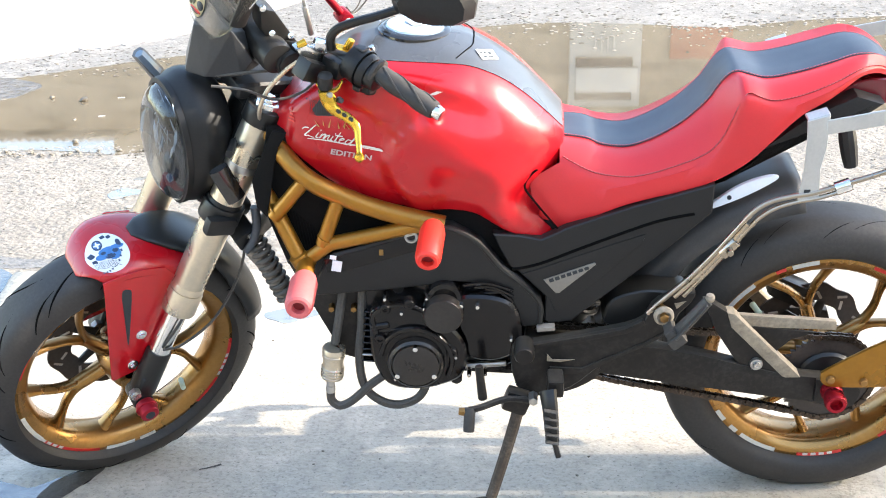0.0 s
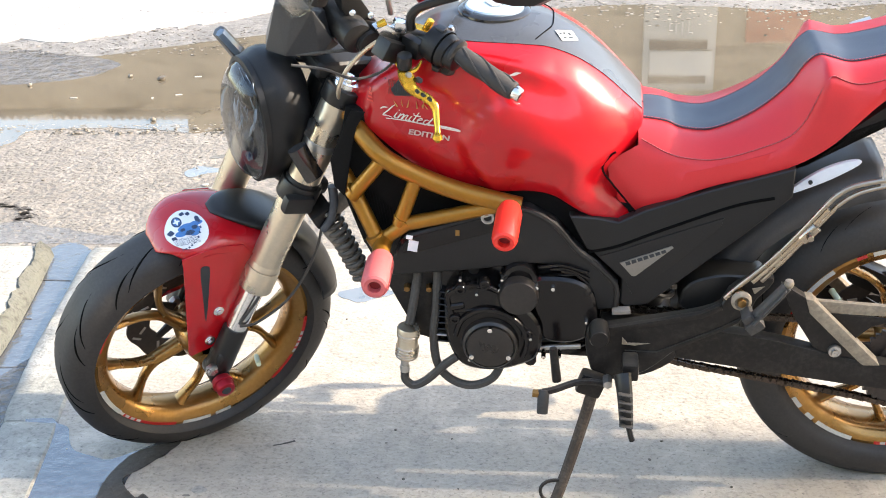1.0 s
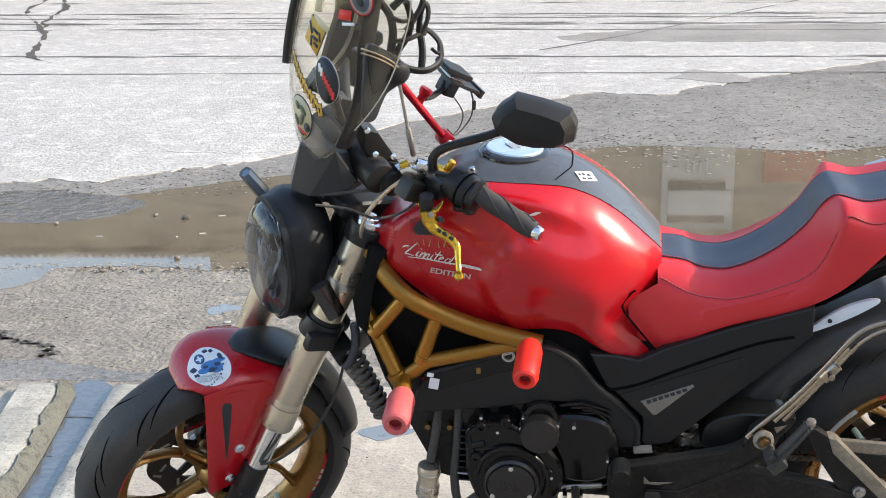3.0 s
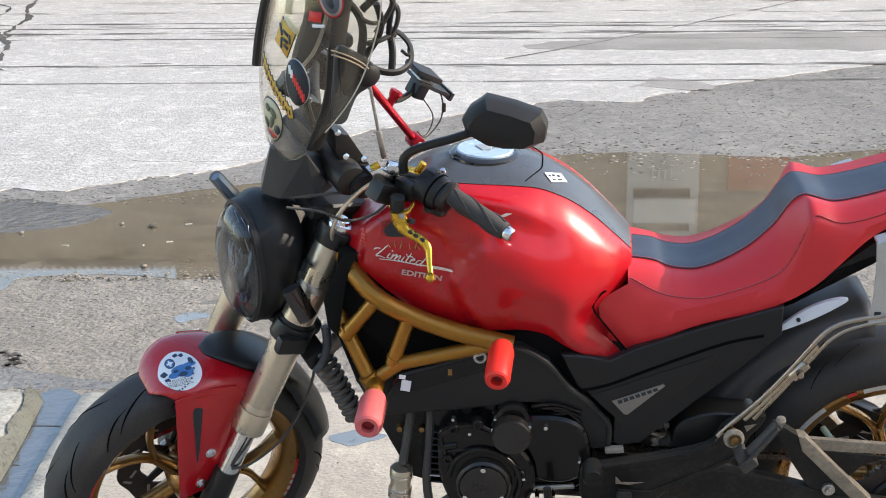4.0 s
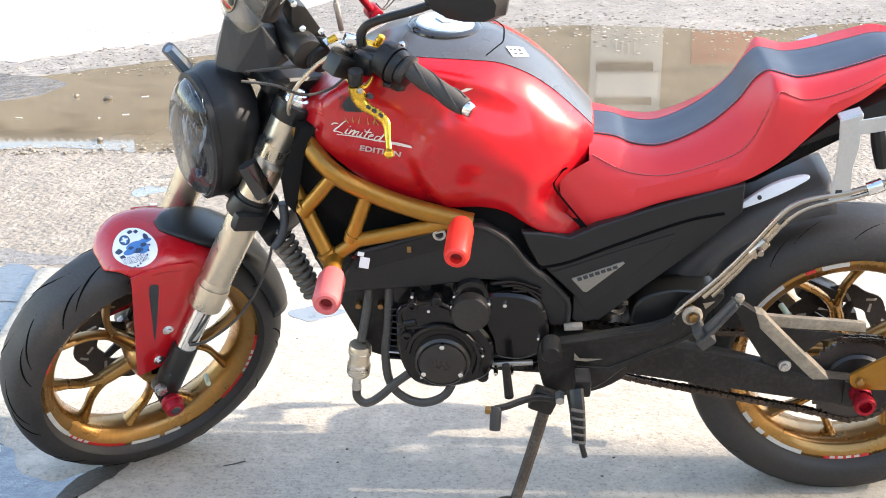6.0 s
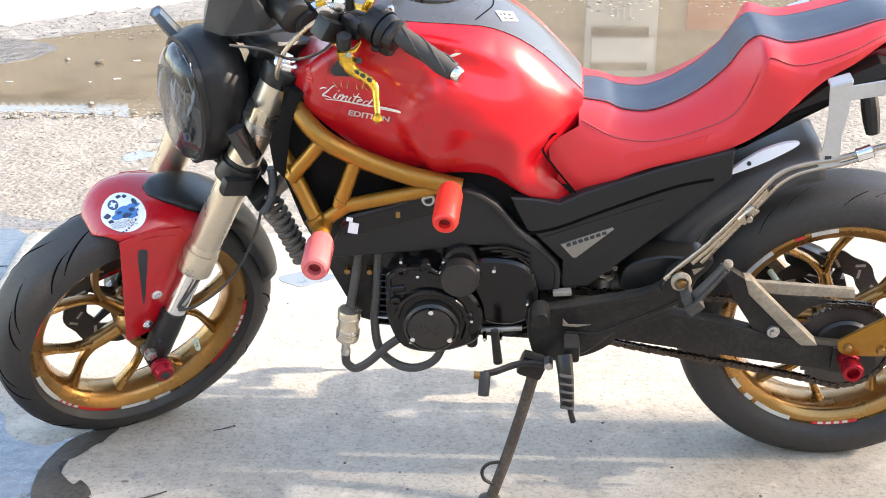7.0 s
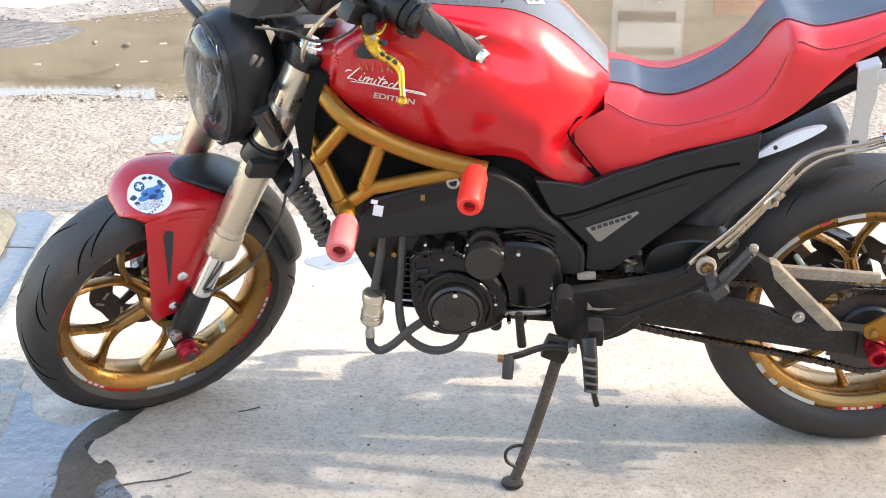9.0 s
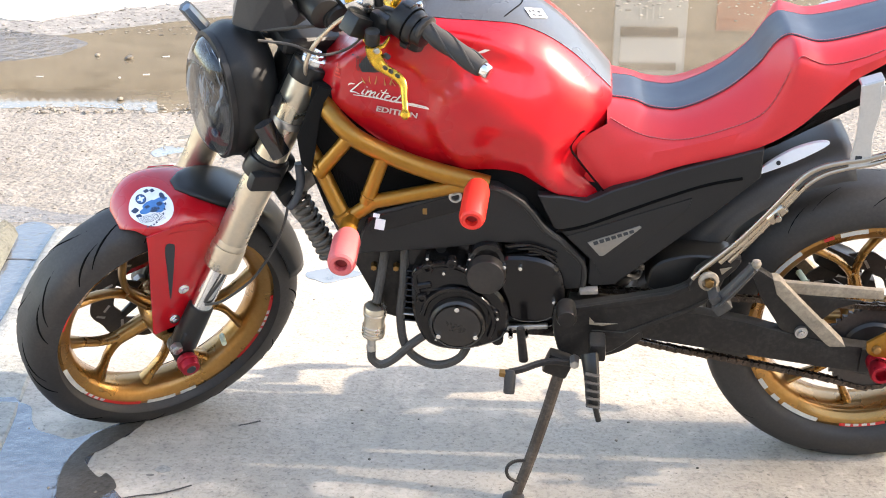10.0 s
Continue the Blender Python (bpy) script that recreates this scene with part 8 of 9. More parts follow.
def phone_holder():
    c = Vector((0.535, 0.0, 0.795))
    bm = bmesh.new()
    tube(bm, [(0.43, -0.035, 0.79), (0.46, -0.02, 0.78), (0.49, -0.01, 0.785), (0.505, 0, 0.8)], 0.008, 8, 4)
    box(bm, (0.515, 0, 0.788), (0.035, 0.05, 0.05), (0, 30, 0), 0.006)
    h = part("phone_holder", bm, BLACK_PLASTIC, bike, "black adjustable phone holder", STEER @ HOLDER)
    bm = bmesh.new()
    box(bm, (0.545, 0, 0.79), (0.1, 0.075, 0.01), (0, 34, 0), 0.003)
    box(bm, (0.592, 0, 0.757), (0.012, 0.075, 0.022), (0, 34, 0), 0.003)
    part("cradle", bm, SATIN_BLACK, h, "", STEER @ HOLDER)
    bm = bmesh.new()
    box(bm, (0.53, 0.0, 0.828), (0.085, 0.07, 0.016), (0, 34, 0), 0.006)
    part("clamp_jaw", bm, BLACK_PLASTIC, h, "", STEER @ HOLDER)
    bm = bmesh.new()
    box(bm, (0.528, 0.0, 0.808), (0.05, 0.045, 0.008), (0, 34, 0), 0.002)
    part("metal_plate", bm, STEEL, h, "", STEER @ HOLDER)
    bm = bmesh.new()
    tube(bm, [(0.57, -0.02, 0.765), (0.572, -0.03, 0.735), (0.565, -0.03, 0.69), (0.52, -0.04, 0.66), (0.49, -0.05, 0.69)], 0.0022, 6)
    part("holder_cable", bm, HOSE_RUBBER, h, "", STEER @ HOLDER)
    bm = bmesh.new()
    tube(bm, [(0.515, -0.02, 0.77), (0.54, -0.035, 0.72), (0.53, -0.04, 0.68), (0.5, -0.05, 0.665)], 0.0018, 6)
    part("holder_cable", bm, HOSE_RUBBER, h, "", STEER @ HOLDER)
    bm = bmesh.new()
    box(bm, (0.575, -0.03, 0.728), (0.009, 0.009, 0.026), (0, 0, 0), 0.003)
    part("cable_plug", bm, BLACK_PLASTIC, h, "", STEER @ HOLDER)


phone_holder()


def bottle_cage():
    cage = None
    for pts, r in (([(0.346, -0.1, 0.948), (0.367, -0.12, 0.928), (0.4, -0.13, 0.92), (0.431, -0.12, 0.925), (0.441, -0.1, 0.945), (0.432, -0.085, 0.962), (0.413, -0.08, 0.977)], 0.0068),
                   ([(0.354, -0.09, 1.03), (0.377, -0.1, 1.054), (0.398, -0.1, 1.051), (0.406, -0.1, 1.034), (0.39, -0.1, 1.005), (0.375, -0.1, 0.987)], 0.0066),
                   ([(0.399, -0.1, 0.979), (0.403, -0.1, 1.016), (0.411, -0.1, 1.03), (0.417, -0.1, 1.015), (0.414, -0.1, 0.993), (0.401, -0.1, 0.967)], 0.005),
                   ([(0.325, -0.09, 1.055), (0.343, -0.1, 1.027), (0.351, -0.1, 0.993), (0.348, -0.1, 0.962), (0.344, -0.1, 0.935)], 0.0075),
                   ([(0.375, -0.1, 1.041), (0.384, -0.1, 1.01), (0.38, -0.1, 0.981), (0.362, -0.1, 0.955), (0.346, -0.1, 0.94)], 0.0065),
                   ([(0.407, -0.09, 0.973), (0.402, -0.11, 0.949), (0.393, -0.125, 0.923)], 0.0065), ([(0.341, -0.1, 1.024), (0.361, -0.11, 1.013), (0.384, -0.1, 1.006)], 0.0055),
                   ([(0.348, -0.1, 0.972), (0.372, -0.11, 0.976), (0.399, -0.1, 0.974), (0.415, -0.09, 0.967)], 0.0062), ([(0.419, -0.11, 0.948), (0.43, -0.115, 0.938), (0.439, -0.1, 0.943)], 0.0035)):
        bm = bmesh.new()
        tube(bm, pts, r, 8, 5, True, 0.7)
        if cage is None:
            cage = part("bottle_cage", bm, BLACK_PLASTIC, bike, "black plastic bottle cage", STEER)
        else:
            part("cage_loop", bm, BLACK_PLASTIC, cage, "", STEER)


bottle_cage()

# ---- windscreen ----
SCREEN_HALF = [(0.735, 0.045), (0.76, 0.08), (0.84, 0.135), (0.92, 0.168), (1.0, 0.178), (1.08, 0.17), (1.13, 0.145)]


def screen_point(s, z, off=0.0):
    """s from -1 (left edge) to 1."""
    half = interp(SCREEN_HALF, z)[0]
    x = interp([(0.715, 0.222), (0.85, 0.216), (1.0, 0.245), (1.13, 0.295)], z)[0]
    y = s * half
    return Vector((x + 2.6 * y * y + off, y, z))


bm = bmesh.new()
loft(bm, [[screen_point(-1 + 2 * k / 16, 0.735 + 0.395 * i / 22) for k in range(17)] for i in range(23)], cap=False, closed=False)
screen = part("windscreen", bm, SCREEN_GLASS, bike, "tall clear windscreen with stickers and black edging", STEER)
shell(screen, 0.003)
bm = bmesh.new()
tube(bm, [screen_point(0.5, 0.87 + 0.22 * i / 8, -0.006) for i in range(9)], 0.0085, 8, 2)
part("edge_trim", bm, BLACK_PLASTIC, screen, "black edge trim", STEER)
bm = bmesh.new()
tube(bm, [screen_point(-1, 0.84 + 0.29 * i / 8, 0.0) for i in range(9)], 0.0013, 6, 2)
part("edge_trim", bm, STEEL, screen, "bright polished edge", STEER)
bm = bmesh.new()
tube(bm, [screen_point(-0.97, 0.79, 0.012), screen_point(-0.8, 0.895, 0.014), screen_point(-0.66, 0.99, 0.016), screen_point(-0.62, 1.12, 0.016)], 0.0155, 10, 4, True, 0.5, ends=(0, 1, 0))
part("screen_brace", bm, BLACK_PLASTIC, screen, "black upright brace behind the screen", STEER)
bm = bmesh.new()
plate(bm, smooth_outline([(0.286, 1.075), (0.316, 1.07), (0.329, 0.99), (0.344, 0.961), (0.344, 0.935), (0.309, 0.933), (0.284, 0.9), (0.258, 0.892), (0.252, 0.905), (0.267, 0.957), (0.284, 1.007)], 3), -0.03, -0.012, 0.004)
part("screen_mount", bm, BLACK_PLASTIC, screen, "black screen mount", STEER)
bm = bmesh.new()
tube(bm, [(0.3, -0.02, 0.75), (0.28, -0.02, 0.83), (0.27, -0.02, 0.91), (0.29, -0.025, 0.99)], 0.006, 8, 4)
part("mount_rod", bm, SATIN_BLACK, screen, "", STEER)
bm = bmesh.new()
tube(bm, [(0.262, -0.03, 0.905), (0.285, -0.05, 0.95), (0.302, -0.06, 1.01), (0.31, -0.06, 1.06)], 0.0035, 8, 4)
part("mount_cable", bm, STEEL, screen, "", STEER)
bm = bmesh.new()
box(bm, (0.325, -0.05, 0.965), (0.028, 0.06, 0.024), (0, 0, 20), 0.008)
part("mount_clamp", bm, SATIN_BLACK, screen, "", STEER)
bm = bmesh.new()
plate(bm, smooth_outline([(0.285, 1.002), (0.316, 0.986), (0.342, 0.962), (0.355, 0.934), (0.342, 0.913), (0.321, 0.902), (0.31, 0.882), (0.299, 0.857), (0.283, 0.854), (0.273, 0.87), (0.276, 0.941)], 4), -0.143, -0.135, 0.003)
wing = part("screen_wing", bm, material("smoked_wing", (0.03, 0.034, 0.037), 0.3, 0, 0.2, 9, 120, 0.05, 0.0004, dust=0.05), screen, "dark smoked lower wing", STEER)
bm = bmesh.new()
plate(bm, smooth_outline([(0.289, 0.992), (0.322, 0.974), (0.327, 0.954), (0.312, 0.925), (0.296, 0.91), (0.288, 0.932), (0.284, 0.965)], 4), -0.147, -0.143, 0.0015)
part("wing_pad", bm, SATIN_BLACK, wing, "", STEER)
for d in (0.0, 0.008):
    bm = bmesh.new()
    tube(bm, [(0.27, -0.148, 1.003 - d), (0.295, -0.149, 0.989 - d), (0.321, -0.149, 0.97 - d), (0.337, -0.149, 0.952 - d), (0.346, -0.147, 0.932 - d)], 0.0016, 6, 4)
    part("wing_strap", bm, DUSTY_METAL, wing, "grey strap edge", STEER)
bm = bmesh.new()
lathe(bm, [(0.016, -0.012), (0.02, -0.006), (0.02, 0.008), (0.012, 0.014), (0, 0.015)], 18, pose(0.34, -0.14, 0.936, 90, 0, 0))
part("wing_knob", bm, BLACK_PLASTIC, wing, "", STEER)


def screen_patch(name, s0, z0, w, h, mat, label="", n=20, round_=True, off=-0.0022, turn=0.0):
    bm = bmesh.new()
    half = interp(SCREEN_HALF, z0)[0]
    pts = []
    for k in range(n):
        a = 2 * math.pi * k / n
        c, sn = math.cos(a), math.sin(a)
        if not round_:
            m = max(abs(c), abs(sn))
            c, sn = c / m, sn / m
        dy, dz = c * w, sn * h
        dy, dz = dy * math.cos(turn) - dz * math.sin(turn), dy * math.sin(turn) + dz * math.cos(turn)
        pts.append(screen_point(s0 + dy / half, z0 + dz, off))
    vs = [bm.verts.new(q) for q in pts]
    mid = bm.verts.new(screen_point(s0, z0, off))
    for k in range(n):
        bm.faces.new((vs[k], vs[(k + 1) % n], mid))
    return shell(part(name, bm, mat, screen, label, STEER), 0.0004)


CREAM_INK = material("cream_ink", (0.6, 0.53, 0.33), 0.5, 0, 0.1, 8, 150, 0)
DUSK_INK = material("grey_blue_ink", (0.1, 0.115, 0.14), 0.45, 0, 0.3, 30, 150, 0)
OLIVE_INK = material("olive_ink", (0.1, 0.11, 0.06), 0.5, 0, 0.3, 30, 150, 0)
YELLOW_INK = material("yellow_ink", (0.72, 0.42, 0.06), 0.45, 0, 0.15, 8, 150, 0)
screen_patch("round_sticker", -0.14, 0.81, 0.034, 0.046, BLACK_INK, "round cream sticker with unreadable marks", 28)
screen_patch("sticker_mark", -0.14, 0.81, 0.0322, 0.0435, CREAM_INK, "", 28, off=-0.003)
for s0, z0, w, h, m, tn in ((-0.2, 0.83, 0.012, 0.007, OLIVE_INK, 0.6), (-0.05, 0.832, 0.009, 0.008, OLIVE_INK, 0), (-0.16, 0.808, 0.007, 0.017, OLIVE_INK, 0.4), (-0.32, 0.8, 0.009, 0.011, BLACK_INK, 0.3), (0.02, 0.797, 0.008, 0.011, OLIVE_INK, -0.4), (-0.15, 0.782, 0.018, 0.0045, RED_INK, 0), (-0.12, 0.778, 0.012, 0.004, BLACK_INK, 0.1)):
    screen_patch("sticker_mark", s0, z0, w, h, m, "", 12, off=-0.0038, turn=tn)
screen_patch("oval_sticker", -0.47, 0.912, 0.0245, 0.044, STEEL, "dark oval sticker with red marks and a pale rim", 32, turn=-0.48)
screen_patch("sticker_mark", -0.47, 0.912, 0.0228, 0.0422, BLACK_INK, "", 32, off=-0.003, turn=-0.48)
for k in range(8):
    screen_patch("sticker_bar", -0.35 - 0.036 * k, 0.93 - 0.0055 * k, 0.0026, 0.0075, RED_INK if k > 1 else WHITE_STICKER, "", 8, False, off=-0.0038, turn=-0.35)
for k in range(11):
    s0, z0 = 0.16 - 0.066 * k, 0.906 - 0.0053 * k
    screen_patch("letter_bar", s0, z0, 0.0058, 0.0135, BLACK_INK, "", 8, False, turn=-0.5 + 0.15 * (k % 3 - 1))
    screen_patch("letter_bar", s0, z0, 0.0046, 0.012, YELLOW_INK, "", 8, False, off=-0.003, turn=-0.5 + 0.15 * (k % 3 - 1))
    screen_patch("letter_bar", s0, z0 - 0.002 * (k % 2), 0.0013, 0.005, BLACK_INK, "", 8, False, off=-0.0038, turn=-0.5 + 0.3 * (k % 3 - 1))
screen_patch("diamond_sticker", -0.17, 0.975, 0.031, 0.036, BLACK_INK, "yellow diamond sticker with unreadable marks", 4, turn=-0.55)
screen_patch("sticker_mark", -0.17, 0.975, 0.0285, 0.0335, YELLOW_INK, "", 4, off=-0.003, turn=-0.55)
for s0, z0, w, h, tn in ((-0.1, 0.985, 0.003, 0.011, -0.7), (-0.18, 0.984, 0.009, 0.0028, 0.2), (-0.2, 0.972, 0.0085, 0.0028, 0.1), (-0.15, 0.965, 0.0028, 0.009, -0.3), (-0.23, 0.963, 0.007, 0.0028, 0.3), (-0.26, 0.978, 0.0024, 0.008, -0.4)):
    screen_patch("sticker_bar", s0, z0, w, h, BLACK_INK, "", 8, False, off=-0.0038, turn=tn)
screen_patch("top_sticker", -0.56, 1.072, 0.0225, 0.037, BLACK_INK, "round dark sticker with a red ring", 28, turn=-0.6)
screen_patch("sticker_mark", -0.56, 1.072, 0.0208, 0.035, RED_INK, "", 28, off=-0.003, turn=-0.6)
screen_patch("sticker_mark", -0.56, 1.072, 0.019, 0.033, STEEL, "", 28, off=-0.0034, turn=-0.6)
screen_patch("sticker_mark", -0.56, 1.072, 0.0155, 0.0285, DUSK_INK, "", 28, off=-0.0038, turn=-0.6)
screen_patch("sticker_mark", -0.53, 1.08, 0.007, 0.014, GOLD_INK, "", 12, off=-0.0042, turn=-0.3)
screen_patch("sticker_mark", -0.58, 1.063, 0.006, 0.012, BLACK_INK, "", 12, off=-0.0042, turn=-0.8)
screen_patch("red_tag", -0.47, 1.032, 0.012, 0.008, RED_INK, "small red tag", 8, False, turn=-0.2)
screen_patch("white_tag", -0.53, 1.02, 0.011, 0.0026, WHITE_STICKER, "", 8, False, turn=-0.3)
screen_patch("pale_tag", -0.1, 1.035, 0.01, 0.022, CREAM_INK, "pale sticker strip", 8, False, turn=-0.3)
screen_patch("pale_tag", -0.22, 1.0, 0.022, 0.006, CREAM_INK, "pale sticker strip", 8, False, turn=0.2)

# cowl that carries the screen
bm = bmesh.new()
for x, y, z in ((0.215, 0.0, 0.742), (0.232, -0.035, 0.733), (0.259, -0.062, 0.752), (0.29, -0.076, 0.691), (0.267, -0.075, 0.662), (0.212, -0.042, 0.657), (0.192, 0.0, 0.65), (0.2, 0.0, 0.68), (0.31, -0.06, 0.665), (0.3, -0.03, 0.72)):
    bm.verts.new((x, y, z))
    if y:
        bm.verts.new((x, -y, z))
bmesh.ops.convex_hull(bm, input=bm.verts[:])
bmesh.ops.bevel(bm, geom=bm.edges[:], offset=0.002, segments=2, affect="EDGES", profile=0.6)
part("screen_cowl", bm, material("cowl_plastic", (0.024, 0.025, 0.027), 0.45, 0, 0.2, 6, 300, 0.2, 0.0005, dust=0.03), bike, "black faceted screen cowl", STEER, smooth=False)
for side in (-1, 1):
    bm = bmesh.new()
    tube(bm, [(0.24, side * 0.09, 0.52), (0.215, side * 0.13, 0.525), (0.196, side * 0.157, 0.54)] if side > 0 else [(0.235, side * 0.1, 0.545), (0.215, side * 0.135, 0.56), (0.2, side * 0.16, 0.572)], 0.007, 8)
    ind = part("front_indicator", bm, BLACK_PLASTIC, bike, "small black front indicator", STEER)
    if side > 0:
        bm = bmesh.new()
        rod(bm, (0.196, side * 0.158, 0.54), (0.163, side * 0.165, 0.597), 0.0155, 0.0135, 6, 0.003)
        part("indicator_head", bm, GREY_PLASTIC, ind, "grey-black six-sided lamp head", STEER)
        bm = bmesh.new()
        rod(bm, (0.1925, side * 0.152, 0.548), (0.163, side * 0.158, 0.598), 0.0115, 0.0105, 6, 0.002)
        part("indicator_lens", bm, material("smoked_blue_lens", (0.16, 0.21, 0.27), 0.2, 0, 0.1, 9, 90, 0), ind, "smoked blue-grey lens", STEER)

# fork fittings
bm = bmesh.new()
rod(bm, fork_point(0.385, -0.105), fork_point(0.425, -0.105), 0.036, 0.034, 20, 0.005)
box(bm, (0.18, -0.145, 0.4), (0.06, 0.022, 0.035), (0, 20, 0), 0.007)
part("fork_bracket", bm, BLACK_PLASTIC, bike, "black bracket on the fork", STEER)
bm = bmesh.new()
box(bm, (0.232, -0.125, 0.345), (0.045, 0.05, 0.035), (0, -22, 0), 0.005)
aux = part("aux_lamp", bm, BLACK_PLASTIC, bike, "small black auxiliary lamp", STEER)
bm = bmesh.new()
rod(bm, (0.236, -0.15, 0.355), (0.236, -0.156, 0.355), 0.005, 0.004, 8)
part("bolt", bm, STEEL, aux, "", STEER)
bm = bmesh.new()
tube(bm, [(0.186, -0.14, 0.53), (0.2, -0.143, 0.49), (0.216, -0.143, 0.45)], 0.019, 10, 4, True, 0.45, ends=(0, 1, 0))
part("fork_reflector", bm, GLOSS_BLACK, bike, "black fork reflector pod", STEER)
bm = bmesh.new()
q0, q1 = Vector(fork_point(0.488, -0.105)), Vector(fork_point(0.502, -0.105))
rod(bm, q0, q1, 0.0335, 0.0335, 24, 0.002)
part("fork_band", bm, STEEL, bike, "steel band round the fork", STEER)
for side in (-1,):
    bm = bmesh.new()
    rod(bm, (-0.002, -0.132, -0.016), (-0.002, -0.163, -0.018), 0.0205, 0.019, 24, 0.004)
    rod(bm, (-0.002, -0.14, -0.0165), (-0.002, -0.147, -0.017), 0.0222, 0.0222, 24, 0.002)
    ax = part("axle_slider", bm, ANODISED_RED, bike, "red anodised front axle slider", STEER)
    bm = bmesh.new()
    rod(bm, (-0.002, -0.1625, -0.018), (-0.002, -0.1645, -0.018), 0.0105, 0.009, 14)
    part("bore", bm, BLACK_INK, ax, "", STEER)
bm = bmesh.new()
box(bm, (0.07, 0.1, 0.05), (0.06, 0.05, 0.1), (0, 25, 0), 0.012)
part("brake_caliper", bm, SATIN_BLACK, bike, "black front brake caliper", STEER)
bm = bmesh.new()
box(bm, (-0.045, 0.085, 0.4), (0.08, 0.05, 0.05), (0, 25, 0), 0.012)
part("brake_caliper", bm, SATIN_BLACK, bike, "black rear brake caliper")
bm = bmesh.new()
rod(bm, (0.115, -0.02, -0.118), (0.107, -0.055, -0.105), 0.006, 0.0055, 10, 0.001)
part("valve", bm, BLUE_VALVE, front_wheel, "pale valve cap", STEER)
bm = bmesh.new()
rod(bm, (-0.14, -0.03, 0.43), (-0.13, -0.06, 0.425), 0.0065, 0.006, 10, 0.001)
part("valve", bm, BLUE_VALVE, rear_wheel, "pale valve cap")
# brake line down the fork, cables at the head
for pts, r in (([(0.235, -0.14, 0.36), (0.215, -0.135, 0.25), (0.16, -0.13, 0.15), (0.09, -0.13, 0.11), (0.05, -0.13, 0.115)], 0.0028), ([(0.05, -0.128, 0.12), (0.09, -0.135, 0.18), (0.105, -0.135, 0.215)], 0.003)):
    bm = bmesh.new()
    tube(bm, pts, r, 8)
    part("cable", bm, HOSE_RUBBER, bike, "black cable", STEER)
for pts, r, mat in (([(0.2, -0.1, 0.68), (0.25, -0.13, 0.675), (0.3, -0.14, 0.645), (0.345, -0.16, 0.66), (0.362, -0.2, 0.72)], 0.0026, HOSE_RUBBER),
                    ([(0.352, -0.19, 0.76), (0.322, -0.15, 0.71), (0.29, -0.135, 0.665), (0.274, -0.13, 0.617), (0.287, -0.13, 0.563), (0.3, -0.12, 0.545)], 0.0042, FORK_METAL),
                    ([(0.23, -0.05, 0.66), (0.29, -0.09, 0.675), (0.34, -0.12, 0.685), (0.38, -0.19, 0.72)], 0.003, HOSE_RUBBER),
                    ([(0.25, 0.02, 0.6), (0.32, -0.06, 0.61), (0.39, -0.1, 0.57), (0.42, -0.09, 0.5)], 0.005, HOSE_RUBBER)):
    bm = bmesh.new()
    tube(bm, pts, r, 8)
    part("cable", bm, mat, bike, "", STEER)
# steering head
bm = bmesh.new()
rod(bm, (-1.195, 0, 0.64), (-1.08, 0, 0.89), 0.032, 0.032, 22, 0.004)
part("steering_head", bm, SATIN_BLACK, bike, "black steering head")
bm = bmesh.new()
box(bm, (-1.06, 0, 0.8), (0.12, 0.16, 0.14), (0, 25, 0), 0.02)
part("head_cover", bm, RADIATOR, bike, "black wiring cover behind the head")

# sticker on the front mudguard
def guard_patch(name, cx, cy, w, h, mat, label="", off=0.0012, n=32, square=False, turn=0.0):
    """A patch laid on the nose: cx along in degrees, cy across."""
    bm = bmesh.new()
    def pt(dx, dy):
        return guard_point(cx + math.degrees(dx), max(-1.0, min(1.0, cy + dy)), off)
    rings = []
    for j in range(5):
        f = (j + 0.001) / 4
        ring = []
        for k in range(n):
            t = 2 * math.pi * k / n
            c, s = math.cos(t), math.sin(t)
            if square:
                m = max(abs(c), abs(s))
                c, s = c / m, s / m
            x, y = c * w * f, s * h * f
            ring.append(pt(x * math.cos(turn) - y * math.sin(turn) * w / h, x * math.sin(turn) * h / w + y * math.cos(turn)))
        rings.append(ring)
    loft(bm, rings, cap=False)
    return part(name, bm, mat, guard, label, STEER)


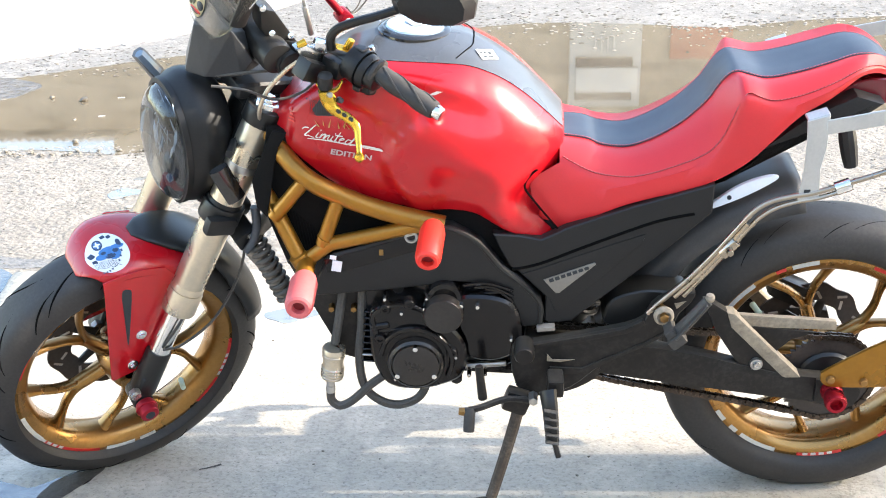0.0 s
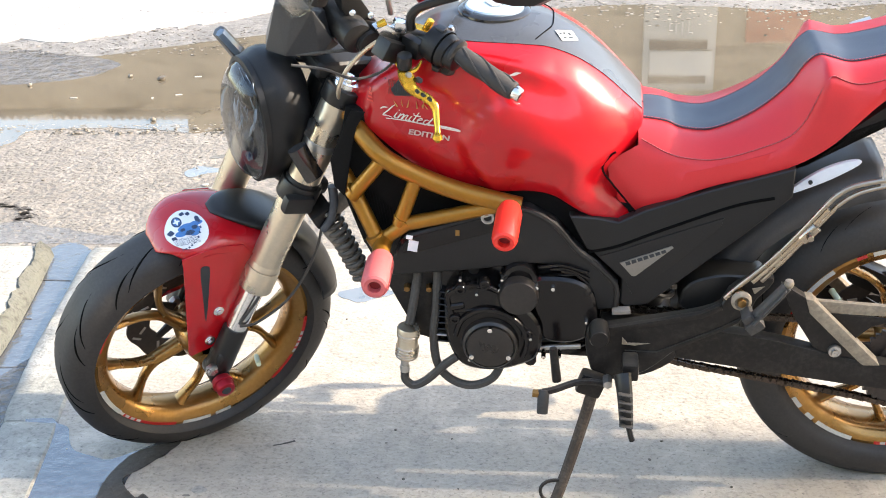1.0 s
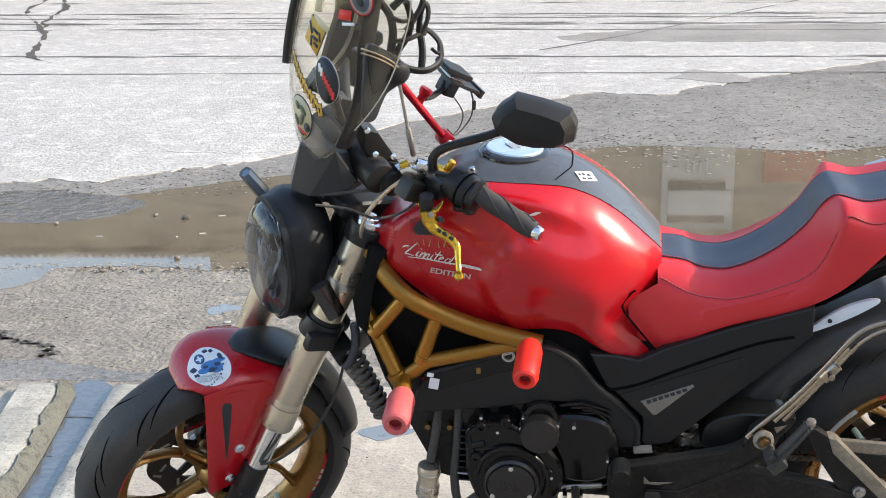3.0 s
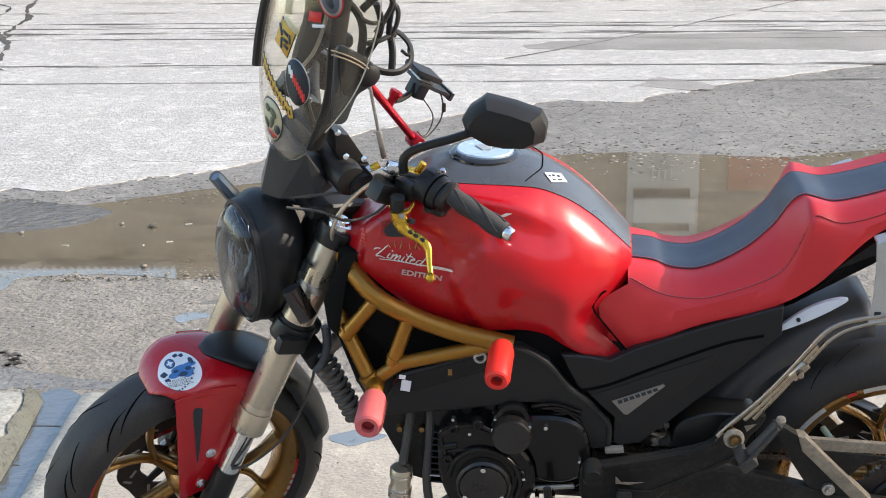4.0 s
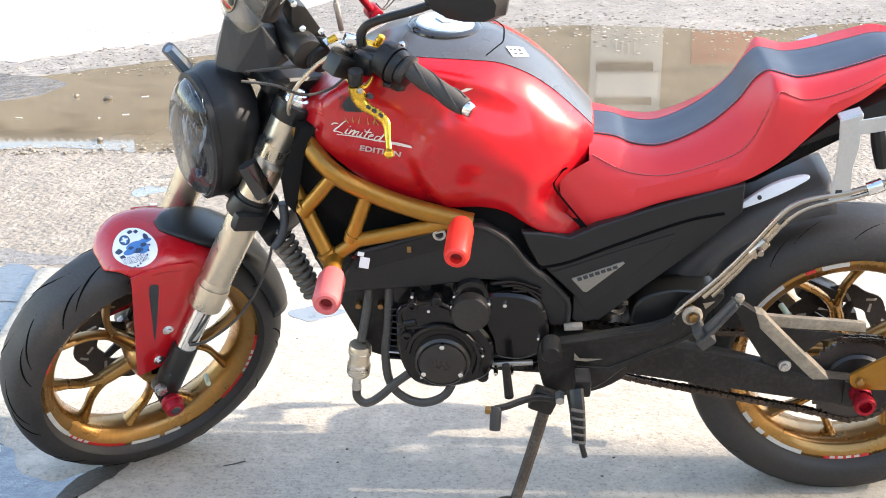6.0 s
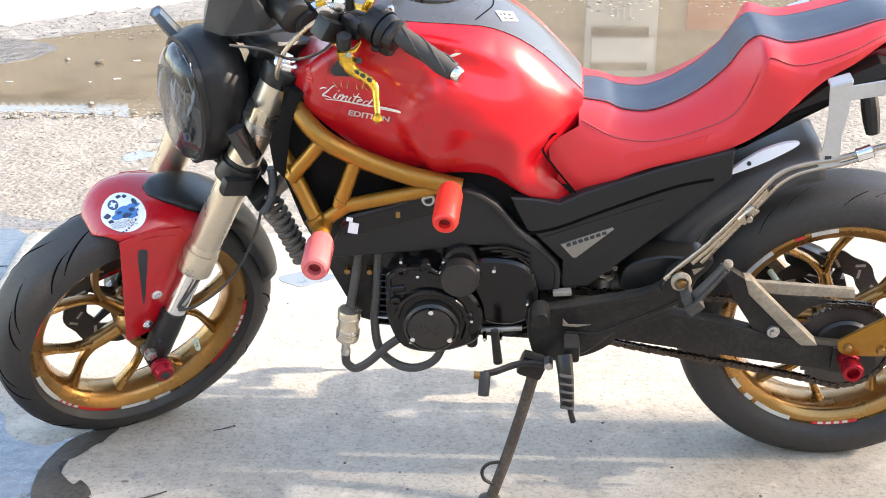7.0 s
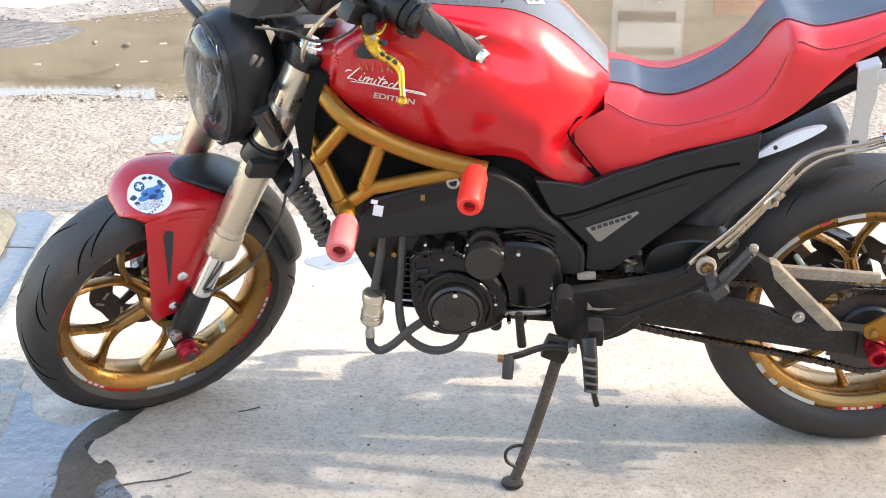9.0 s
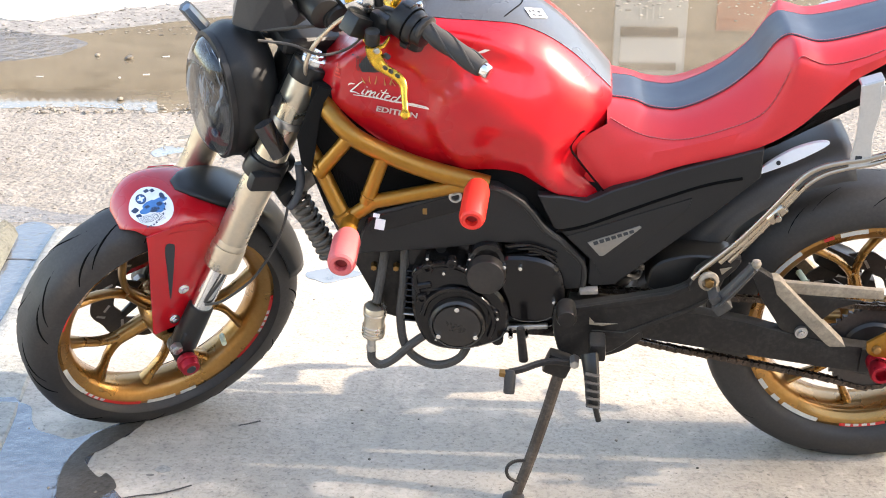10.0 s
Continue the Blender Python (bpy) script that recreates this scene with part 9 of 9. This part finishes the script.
guard_patch("club_sticker", -1.5 + 0.4, -0.47 + 0.18, 0.125, 0.4, WHITE_STICKER, "round white sticker with blue print and the word RIDER", 0.0012, 36)
NAVY_INK = material("navy_ink", (0.02, 0.04, 0.09), 0.45, 0, 0.2, 20, 150, 0)
for (dx, dy, w, h, m, sq, tn) in ((-3.2, -0.26, 0.03, 0.1, NAVY_INK, 0, 0), (-3.2, -0.26, 0.024, 0.08, BLUE_STICKER, 0, 0), (-3.2, -0.26, 0.019, 0.02, WHITE_STICKER, 1, 0.5), (-3.2, -0.26, 0.006, 0.06, WHITE_STICKER, 1, 0.3),
                                  (-1.2, -0.42, 0.05, 0.07, BLUE_STICKER, 0, 0.3), (0.6, -0.5, 0.04, 0.12, BLUE_STICKER, 0, -0.3), (-3.6, -0.5, 0.035, 0.06, BLUE_STICKER, 0, 0.4), (2.2, -0.4, 0.045, 0.045, BLUE_STICKER, 0, -0.2), (3.4, -0.34, 0.014, 0.07, NAVY_INK, 0, 0.3),
                                  (-0.8, -0.53, 0.03, 0.05, NAVY_INK, 0, 0), (1.4, -0.46, 0.018, 0.04, NAVY_INK, 0, 0.4), (-2.6, -0.44, 0.016, 0.03, NAVY_INK, 0, 0), (-6.6, -0.42, 0.018, 0.05, NAVY_INK, 1, 0.4), (-6.3, -0.56, 0.014, 0.04, NAVY_INK, 1, 0.2), (-0.4, -0.16, 0.014, 0.03, NAVY_INK, 1, 0.2), (1.4, -0.19, 0.012, 0.03, NAVY_INK, 1, 0.3)):
    guard_patch("sticker_mark", dx + 0.4, dy + 0.18, w, h, m, "", 0.0018 if m is not WHITE_STICKER else 0.0022, 14, bool(sq), tn)
for k in range(9):
    guard_patch("sticker_mark", -4.8 + 1.05 * k, -0.66 + 0.006 * k * k - 0.04 * (k > 5), 0.005, 0.02, NAVY_INK, "", 0.0018, 8, True, 0.2)
for bold, lift, ink in ((0.05, 0.0026, NAVY_INK), (0.012, 0.0032, WHITE_STICKER)):
    word = text_mesh("sticker_word", "RIDER", 1.0, ink, guard, Matrix(), 0.0, bold, 0.0)
    for v in word.data.vertices:
        a = -2.6 + math.degrees((v.co.x * 0.8 - v.co.y * 0.1) * 0.062)
        s = -0.5 + (v.co.y * 0.95 + v.co.x * -0.05) * 0.2
        v.co = STEER @ guard_point(a, s, lift)
